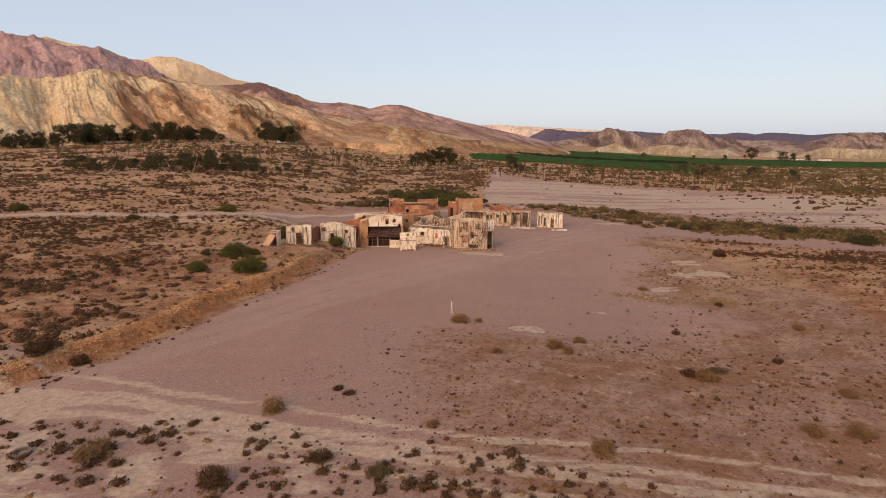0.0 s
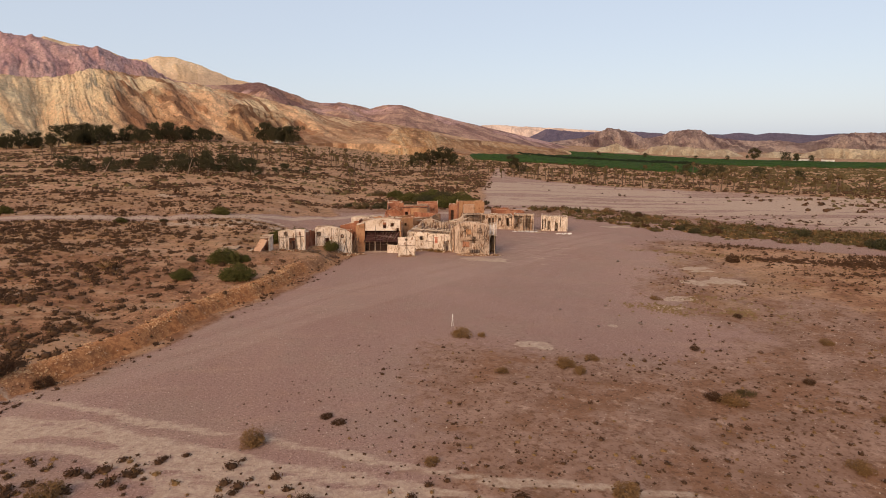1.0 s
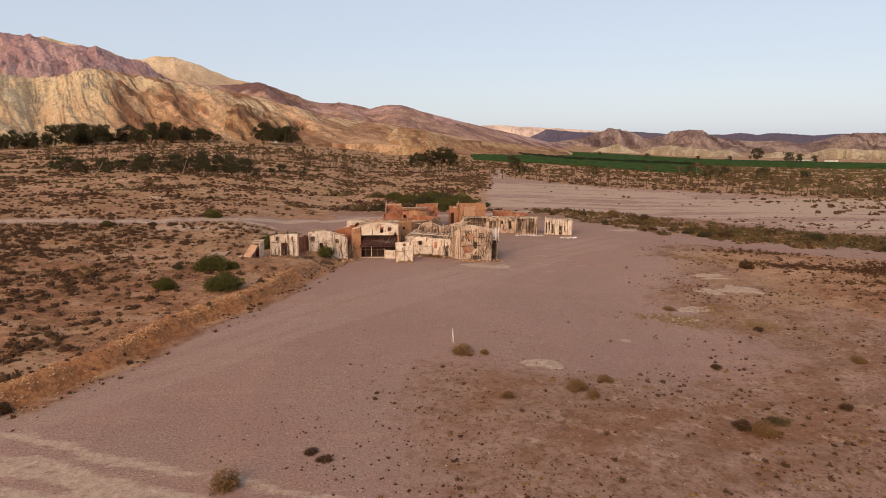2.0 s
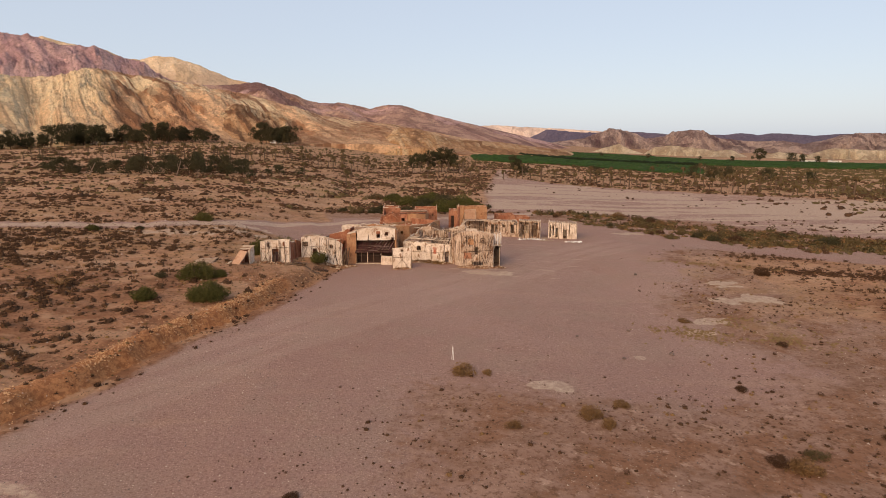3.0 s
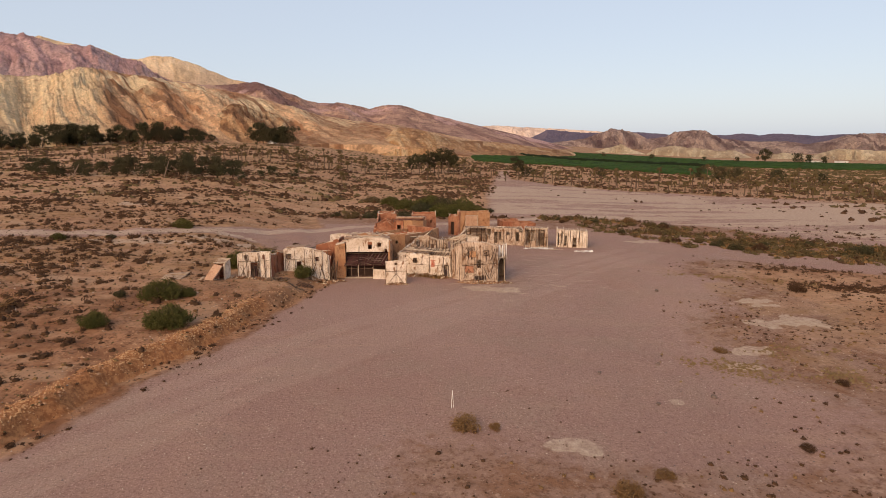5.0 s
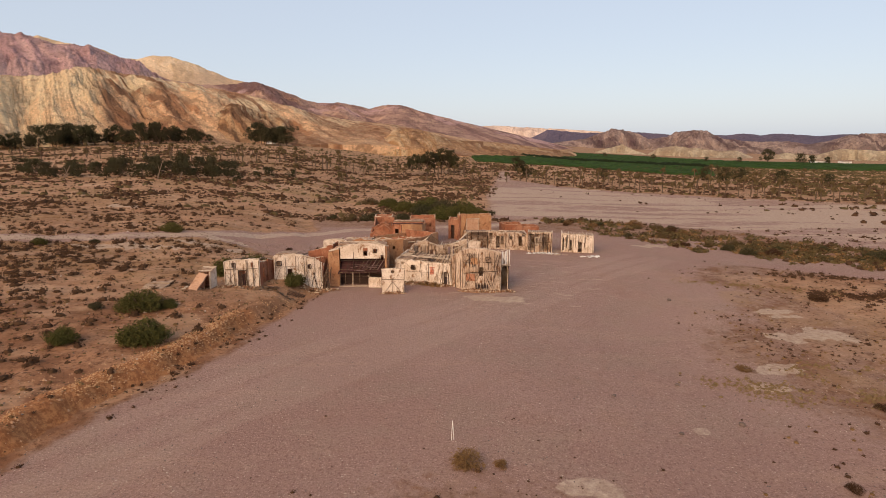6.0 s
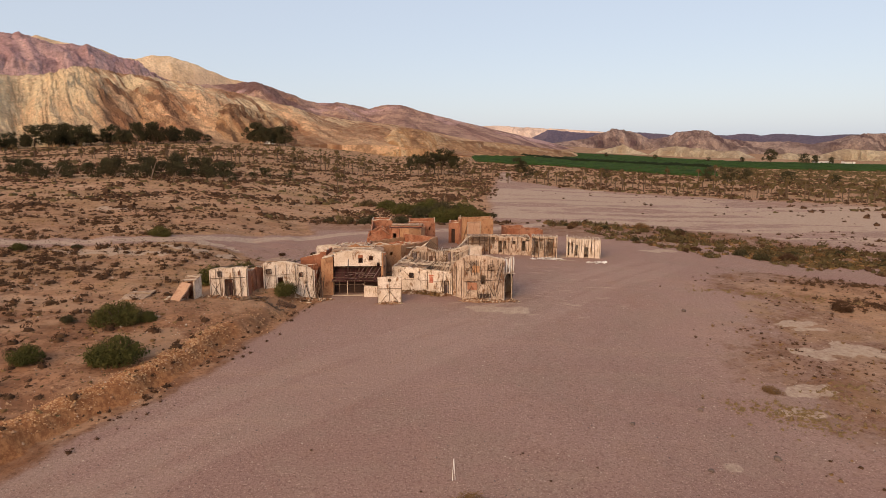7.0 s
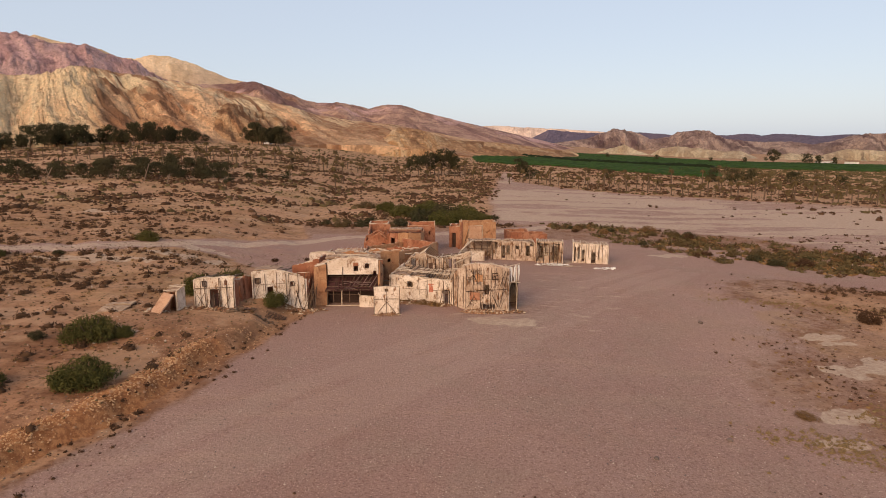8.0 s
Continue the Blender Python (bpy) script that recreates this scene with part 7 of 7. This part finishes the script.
def on_belt(x, y):
    wob = (fbm(x / 7, y / 7, 31) - 0.5) * 9
    return inside(x + wob, y + wob, BELT, 3.5) * (0.10 + 0.90 * smooth(0.36, 0.54, fbm(x / 6, y / 4, 32)))


p = scatter(rng, 2300, (24, 150, -8, 64), on_belt)
scrub_stuff("scrub", "dense olive scrub in a belt along the flat", 10, p, 0.2 + 0.9 * rng.random(len(p)) ** 2, 18, LEAF_OLIVE, 1.37)
p = scatter(rng, 1000, (24, 150, -8, 64), on_belt)
scrub_stuff("scrub", "dry brown scrub in a belt along the flat", 11, p, rng.uniform(0.25, 0.8, len(p)), 14, LEAF_DRY, 1.25)
p = scatter(rng, 600, (24, 150, -8, 64), on_belt)
scrub_stuff("scrub", "dark brown scrub in a belt along the flat", 21, p, 0.2 + 0.6 * rng.random(len(p)), 20, LEAF_SCRUB, 1.34)
p = scatter(rng, 320, (24, 150, -8, 64), on_belt)
scrub_stuff("scrub", "rounded olive saltbush in a belt along the flat", 13, p, rng.uniform(0.4, 1.1, len(p)), 30, LEAF_OLIVE, 1.41)
p = scatter(rng, 110, (40, 170, 60, 150), lambda x, y: inside(x, y, FLAT, 2.0) * smooth(0.5, 0.65, fbm(x / 9, y / 9, 96)) + 0.01)
scrub_stuff("scrub", "sparse scrub on the pale flat", 12, p, 0.15 + 0.6 * rng.random(len(p)) ** 2, 9, LEAF_SCRUB, 1.25)
p = scatter(rng, 320, (58, 130, 26, 54), lambda x, y: smooth(-2, 12, x - 62 + 0.5 * (y - 40)) * (0.1 + 0.9 * smooth(0.45, 0.6, fbm(x / 8, y / 4, 38))))
scrub_stuff("scrub", "red-brown scrub on the pale ground behind the belt", 19, p, 0.12 + 0.6 * rng.random(len(p)) ** 2.2, 10, LEAF_SCRUB, 1.26)


# palms
def palm_kind(seed, tall):
    rng = random.Random(seed)
    lean = Vector((rng.uniform(-0.25, 0.25), rng.uniform(-0.25, 0.25), tall))
    trunk = bpy.data.meshes.new("trunk")
    one = beam_bm((0, 0, -0.3), lean, 0.26, 0.26, 7, 0.75)
    one.to_mesh(trunk)
    one.free()
    trunk.materials.append(BARK)
    bm = bmesh.new()
    for k in range(34):
        a = math.tau * k / 34 * 2.6 + rng.uniform(-0.2, 0.2)
        rise = rng.uniform(-0.75, 1.05)
        length = rng.uniform(0.7, 1.15)
        side = Vector((-math.sin(a), math.cos(a), 0))
        prev = None
        for q in range(5):
            f = q / 4
            out = f * length * (0.95 - 0.15 * rise)
            p = lean + Vector((math.cos(a) * out, math.sin(a) * out, rise * f * length * 0.8 - 0.95 * f * f * length * 0.8))
            w = 0.24 * (1 - abs(f - 0.45) * 1.5) + 0.03
            row = [bm.verts.new(p - side * w - Vector((0, 0, w * 0.6))), bm.verts.new(p), bm.verts.new(p + side * w - Vector((0, 0, w * 0.6)))]
            if prev:
                bm.faces.new((prev[0], prev[1], row[1], row[0]))
                bm.faces.new((prev[1], prev[2], row[2], row[1]))
            prev = row
    crown = bpy.data.meshes.new("crown")
    bm.to_mesh(crown)
    bm.free()
    crown.materials.append(LEAF_PALM)
    return trunk, crown


PALMS = [palm_kind(k, h) for k, h in enumerate((3.6, 4.3, 5.0, 3.0, 5.6))]
palm_rnd = random.Random(9)


def palm(x, y, scale=1.0):
    trunk, crown = PALMS[palm_rnd.randrange(5)]
    ob = thing("palm_tree", "young palm with a brown trunk and dry olive fronds", "palm tree", "palms of the plain")
    for part_name, me in (("trunk", trunk), ("crown", crown)):
        new(part_name, me).parent = ob
    ob.matrix_world = pose(x, y, gz(x, y), 0, 0, palm_rnd.uniform(0, 360)) @ Matrix.Scale(scale * palm_rnd.uniform(0.8, 1.3), 4)


# two ranks of palms beyond the pale flat, rows over the plain to the west, and strays
for k in range(46):
    f = k / 45
    palm(40 + 96 * f + palm_rnd.uniform(-1, 1), 165 - 66 * f ** 0.8 + palm_rnd.uniform(-1.5, 1.5) + 4)
for k in range(40):
    f = k / 39
    palm(50 + 120 * f + palm_rnd.uniform(-2, 2), 176 - 66 * f ** 0.8 + palm_rnd.uniform(-3, 3) + 6)
for k in range(18):
    palm(70 + palm_rnd.uniform(0, 110), 190 + palm_rnd.uniform(-20, 25))
for row in range(4):
    for k in range(26):
        if palm_rnd.random() < 0.8:
            palm(-175 + 6.2 * k + palm_rnd.uniform(-1.2, 1.2), 192 + 12 * row + palm_rnd.uniform(-2, 2), 0.95)
for k in range(36):
    palm(palm_rnd.uniform(-95, 35), palm_rnd.uniform(150, 250), 1.0)
for x, y in ((-22, 184), (-35, 205), (-24, 122), (-28, 150), (-40, 135), (8, 170), (20, 158), (24, 172), (26, 182), (15, 185), (-12, 160), (32, 176)):
    palm(x, y, 1.1)


# trees
def tree_kind(seed, tall, spread_r, n, size, material, trunk_share=0.35):
    rng = rng_for(seed)
    rnd = random.Random(seed)
    bm = bmesh.new()
    ls = []

    def add(a, b, w, t):
        one = beam_bm(a, b, w, w, 6, t)
        me = bpy.data.meshes.new("tmp")
        one.to_mesh(me)
        one.free()
        bm.from_mesh(me)
        bpy.data.meshes.remove(me)

    fork = Vector((rnd.uniform(-0.3, 0.3), rnd.uniform(-0.3, 0.3), tall * trunk_share))
    add((0, 0, -0.4), fork, tall * 0.035, 0.7)
    for k in range(7):
        a = math.tau * k / 7 + rnd.uniform(-0.4, 0.4)
        reach = spread_r * rnd.uniform(0.3, 0.75)
        tip = Vector((math.cos(a) * reach, math.sin(a) * reach, tall * rnd.uniform(0.28, 0.86)))
        add(fork, tip, tall * 0.016, 0.4)
        r = spread_r * rnd.uniform(0.3, 0.5)
        ls.append((tip.x, tip.y, tip.z, r, r * rnd.uniform(0.7, 1.1)))
        for _ in range(2):
            q = tip + Vector((rnd.uniform(-1, 1), rnd.uniform(-1, 1), rnd.uniform(-0.9, 0.6))) * spread_r * 0.5
            r2 = spread_r * rnd.uniform(0.18, 0.32)
            ls.append((q.x, q.y, max(q.z, tall * 0.2), r2, r2))
    ls.append((0, 0, tall * 0.85, spread_r * 0.4, tall * 0.14))
    trunk = bpy.data.meshes.new("trunk")
    bm.to_mesh(trunk)
    bm.free()
    trunk.materials.append(BARK)
    return trunk, foliage_mesh("crown", rng, ls, n, size, material, 0.35)


TREES = {
    "round": [tree_kind(200 + k, 4.8, 3.1, 1500, 0.23, LEAF_DARK, 0.16) for k in range(3)],
    "tall": [tree_kind(210 + k, 11.0, 3.4, 1900, 0.33, LEAF_DARK, 0.22) for k in range(3)],
    "grove": [tree_kind(220 + k, 12.5, 5.6, 1600, 0.52, LEAF_DARK, 0.10) for k in range(3)],
}
tree_rnd = random.Random(4)


def tree(kind, x, y, scale, label, group):
    trunk, crown = TREES[kind][tree_rnd.randrange(3)]
    ob = thing("tree", label, "tree", group)
    for part_name, me in (("trunk", trunk), ("crown", crown)):
        new(part_name, me).parent = ob
    ob.matrix_world = pose(x, y, gz(x, y) - 0.1, 0, 0, tree_rnd.uniform(0, 360)) @ Matrix.Scale(scale, 4)


for x, y, s in ((-109, 118, 1.0), (-104, 122, 1.0), (-99, 116, 0.8), (-93, 124, 1.0), (-88, 120, 1.15), (-82, 128, 1.1), (-77, 118, 1.1), (-73, 126, 1.2), (-70, 117, 0.9), (-63, 124, 1.15), (-60, 128, 1.0), (-57, 121, 0.9), (-86, 136, 1.1), (-78, 140, 1.15), (-71, 138, 1.1), (-98, 140, 1.0), (-119, 128, 1.1), (-126, 134, 1.0), (-50, 126, 0.5), (-64, 150, 0.7), (-53, 116, 0.6), (-112, 124, 0.8), (-95, 130, 0.9), (-90, 114, 0.7), (-83, 120, 0.9), (-80, 133, 0.8), (-66, 133, 1.0), (-68, 122, 0.8), (-75, 131, 0.9), (-103, 133, 0.8), (-60, 118, 0.7), (-48, 132, 0.7), (-42, 140, 0.6)):
    tree("round", x, y, s, "dark green round-crowned tree on the scrubby plain", "trees of the plain")
for x, y, s in ((0.5, 194, 0.85), (4, 198, 0.95), (7.5, 203, 0.85), (10.5, 205, 1.05), (13.5, 203, 1.0), (16, 200, 0.9), (-3, 199, 0.7)):
    tree("tall", x, y, s, "tall ragged eucalyptus with dark thin foliage", "eucalyptus clump")
tree("tall", 42.5, 190, 0.82, "dark rounded tree beside the dirt road", "eucalyptus clump")
tree("round", 47, 196, 1.1, "dark rounded tree beside the dirt road", "eucalyptus clump")
for x, y, s in ((85, 208, 0.9), (126, 196, 1.2), (134, 194, 1.3), (142, 196, 1.2), (158, 190, 1.1), (170, 178, 0.9)):
    tree("round", x, y, s, "dark green round-crowned tree beyond the palms", "trees of the plain")
for k in range(58):
    f = k / 57
    a = radians(-36.5 + 24 * f + tree_rnd.uniform(-0.4, 0.4))
    if 0.72 < f < 0.86:
        continue
    r = 446 + tree_rnd.uniform(-12, 10)
    tree("grove", EYE[0] + r * math.sin(a), EYE[1] + r * math.cos(a), tree_rnd.uniform(0.55, 1.25) * (0.8 if 0.55 < f <= 0.72 else 1.0), "dark tree of a grove below the badlands", "far grove")
for x, y, s in ((283, 414, 0.95), (300, 398, 0.7), (308, 396, 0.6), (318, 392, 0.5), (262, 418, 0.4), (205, 455, 0.4), (170, 480, 0.35), (240, 430, 0.35)):
    tree("grove", x, y, s, "dark tree at the edge of the green field", "field trees")


# the green field
def crop(name, pts, tall, seed):
    xs, ys = [q[0] for q in pts], [q[1] for q in pts]
    gx, gy = np.arange(min(xs) - 4, max(xs) + 4, 2.0), np.arange(min(ys) - 4, max(ys) + 4, 2.0)
    x, y = np.meshgrid(gx, gy)
    w = inside(x, y, pts, 1.5)
    row = 0.5 + 0.5 * np.sin((x * 0.75 + y * 0.66) * 1.05)
    z = ground_z(x, y) - 0.3 + w * (0.3 + tall * (0.55 + 0.3 * row + 0.5 * (vnoise(x / 3, y / 3, seed) - 0.5)))
    tagged(new(name, grid_mesh(name, x, y, z, LEAF_CROP if name == "crop_field" else LEAF_HEDGE)), "lush green irrigated crop in rows" if name == "crop_field" else "dark hedge between the green fields", "crop field" if name == "crop_field" else "hedge", kind="stuff")


crop("crop_field", [(50, 640), (149, 580), (225, 525), (262, 452), (352, 384), (430, 330), (380, 285), (275, 285), (200, 335), (128, 380), (46, 520)], 1.1, 5)
crop("hedge", [(46, 520), (124, 375), (194, 330), (188, 322), (116, 366), (38, 510)], 2.6, 7)
crop("crop_field", [(44, 500), (122, 368), (186, 322), (163, 259), (147, 230), (131, 237), (92, 291), (61, 311), (38, 320)], 1.1, 6)
# ---- small things ----
def pebbles(name, label, seed, places, radii, material):
    """Loose stones in one mesh: low irregular lumps."""
    rng = rng_for(seed)
    n = len(places)
    base = np.column_stack([places, ground_z(places[:, 0], places[:, 1])])
    turn = rng.uniform(0, math.tau, (n, 1)) + np.arange(5) * math.tau / 5
    rr = radii[:, None] * rng.uniform(0.6, 1.3, (n, 5))
    ring = np.stack([base[:, :1] + np.cos(turn) * rr, base[:, 1:2] + np.sin(turn) * rr, np.repeat(base[:, 2:], 5, 1) - radii[:, None] * 0.3], -1)
    tip = base + np.stack([rng.normal(size=n) * radii * 0.2, rng.normal(size=n) * radii * 0.2, radii * rng.uniform(0.5, 0.9, n)], -1)
    co = np.concatenate([ring, tip[:, None]], 1).reshape(-1, 3)
    q = np.arange(5)
    tris = np.stack([q, (q + 1) % 5, np.full(5, 5)], 1)
    faces = ((np.arange(n) * 6)[:, None, None] + tris[None]).reshape(-1, 3)
    me = bpy.data.meshes.new(name)
    raw_mesh(me, co, faces)
    me.materials.append(material)
    return tagged(new(name, me), label, "stones", kind="stuff")


srng = rng_for(303)
sp = scatter(srng, 6000, (-26, 44, -70, 4), lambda x, y: 0.3 + 0.7 * smooth(0.45, 0.65, fbm(x / 6, y / 6, 97)))
pebbles("stones", "small pale stones scattered over the gravel", 1, sp, 0.025 + 0.06 * srng.random(len(sp)) ** 3, STONE)
sp = scatter(srng, 6000, (-26, 44, -70, 4), lambda x, y: 0.3 + 0.7 * smooth(0.45, 0.65, fbm(x / 6, y / 6, 98)))
pebbles("stones", "small dark stones scattered over the gravel", 2, sp, 0.03 + 0.06 * srng.random(len(sp)) ** 3, DARK_STONE)
sp = scatter(srng, 1500, (-40, -10, -52, 8), lambda x, y: smooth(-1.0, 0.5, bank_x(y) - x) * (1 - smooth(2.5, 7, bank_x(y) - x)))
pebbles("stones", "orange stones and clods on the bank", 3, sp, 0.04 + 0.12 * srng.random(len(sp)) ** 3, CLOD)
sp = scatter(srng, 3600, (-34, -12, -52, -4), lambda x, y: np.exp(-((bank_x(y) - x - 1.0) / 1.1) ** 2) * smooth(0.36, 0.56, fbm(x / 3, y / 3, 47)))
pebbles("stones", "small ochre stones along the crest of the bank", 5, sp, 0.03 + 0.07 * srng.random(len(sp)) ** 2, OCHRE_STONE)
sp = scatter(srng, 900, (-90, -16, -50, 50), on_bank)
pebbles("stones", "pale stones among the scrub", 4, sp, 0.05 + 0.16 * srng.random(len(sp)) ** 3, STONE)
for x, y, r in ((27.6, -1.8, 0.22), (13.5, -26.5, 0.14), (18.9, -24.0, 0.16), (20.4, -30.0, 0.2), (15.9, -31.5, 0.14)):
    bm = bmesh.new()
    bmesh.ops.create_icosphere(bm, subdivisions=2, radius=r)
    for v in bm.verts:
        v.co *= 1 + 0.35 * noise.noise(v.co * 6 + Vector((x, y, 0)))
        v.co.z *= 0.7
    me = bpy.data.meshes.new("boulder")
    bm.to_mesh(me)
    bm.free()
    me.materials.append(DARK_STONE)
    ob = tagged(new("boulder", me), "dark lone stone on the open gravel", "stone", "lone stones")
    ob.location = (x, y, gz(x, y) + r * 0.35)

slab = thing("concrete_slab", "cracked grey concrete slab on the bank", "slab", at=(-26.4, -3.4, gz(-26.4, -3.4)))
zs = gz(-26.4, -3.4)
part("slab", slab_bm([(-27.6, -4.2, zs + 0.02), (-25.5, -4.2, zs - 0.02), (-25.2, -2.6, zs + 0.06), (-27.5, -2.7, zs + 0.08)], 0.12, 7, 0.16), CRUST, slab)
part("slab", slab_bm([(-27.6, -2.4, zs + 0.12), (-25.4, -2.3, zs + 0.12), (-25.3, -1.4, zs + 0.15), (-27.4, -1.5, zs + 0.15)], 0.12, 5, 0.16), CRUST, slab)

# a dead spiky agave on the bank
agave = thing("agave", "dead brown agave with drooping spiky leaves", "agave", at=(-36.5, -15.5, gz(-36.5, -15.5)))
arnd = random.Random(3)
for k in range(22):
    a = math.tau * k / 22 + arnd.uniform(-0.15, 0.15)
    tall = arnd.uniform(0.2, 1.3)
    b = Vector((-36.5 + math.cos(a) * 1.5, -15.5 + math.sin(a) * 1.5, agave.location.z + tall))
    part("leaf", beam_bm((-36.5, -15.5, agave.location.z + 0.1), b, 0.13, 0.05, 4, 0.15), LEAF_DRY, agave)

# bleached trunks leaning among the trees of the plain
for x, y, dx, tall in ((-73.5, 109, 1.6, 4.6), (-99, 108, 2.2, 4.0), (-67, 108, 0.8, 2.6)):
    ob = thing("dead_tree", "bleached leaning dead trunk on the plain", "dead tree", "dead trunks", at=(x, y, gz(x, y)))
    z = ob.location.z
    part("trunk", beam_bm((x, y, z - 0.3), (x + dx, y + 0.5, z + tall), 0.26, 0.26, 7, 0.5), DEADWOOD, ob)
    part("limb", beam_bm((x + dx * 0.5, y + 0.25, z + tall * 0.5), (x + dx * 0.2, y + 0.6, z + tall * 0.85), 0.12, 0.12, 6, 0.4), DEADWOOD, ob)

# a concrete ring beside the near track
ring = bmesh.new()
rx, ry = -21.9, -57.9
for k in range(20):
    a0 = math.tau * k / 20
    for rr, zz in ((0.5, 0.0), (0.5, 0.2), (0.36, 0.2), (0.36, 0.0)):
        ring.verts.new((math.cos(a0) * rr, math.sin(a0) * rr, zz))
ring.verts.ensure_lookup_table()
for k in range(20):
    for j in range(3):
        p, q = k * 4 + j, ((k + 1) % 20) * 4 + j
        ring.faces.new([ring.verts[i] for i in (p, q, q + 1, p + 1)])
me = bpy.data.meshes.new("well_ring")
ring.to_mesh(me)
ring.free()
me.materials.append(DARK_STONE)
ob = tagged(new("well_ring", me), "low grey concrete ring beside the track", "well ring")
ob.location = (rx, ry, gz(rx, ry) - 0.03)

# white farm buildings at the foot of the hills
def farm(x, y, w, d, h, label):
    house = thing("farmhouse", label, "house", "far farm buildings", at=(x, y, gz(x, y)))
    z = house.location.z
    for a, b, hole in (((x - w / 2, y), (x + w / 2, y), [(w * 0.2, w * 0.3, 0.9, h * 0.75), (w * 0.6, w * 0.72, 0.0, h * 0.75)]), ((x + w / 2, y), (x + w / 2, y + d), []), ((x + w / 2, y + d), (x - w / 2, y + d), []), ((x - w / 2, y + d), (x - w / 2, y), [])):
        part("wall", wall_bm(a, b, z, h, 0.3, hole, 1.2, 0.0, 0, 3), HOUSE, house)
    part("roof", slab_bm([(x - w / 2 - 0.3, y - 0.3, z + h), (x + w / 2 + 0.3, y - 0.3, z + h), (x + w / 2 + 0.3, y + d + 0.3, z + h + 0.4), (x - w / 2 - 0.3, y + d + 0.3, z + h + 0.4)], 0.25, 3, 0.0), ROOFING, house)


for x, y, w, d, h in ((-228, 392, 6, 6, 4.5), (-206, 396, 4, 5, 3.2), (-112, 402, 7, 5, 2.4), (320, 402, 12, 7, 2.4), (338, 398, 7, 6, 2.2)):
    farm(x, y, w, d, h, "small white farm building among far trees")
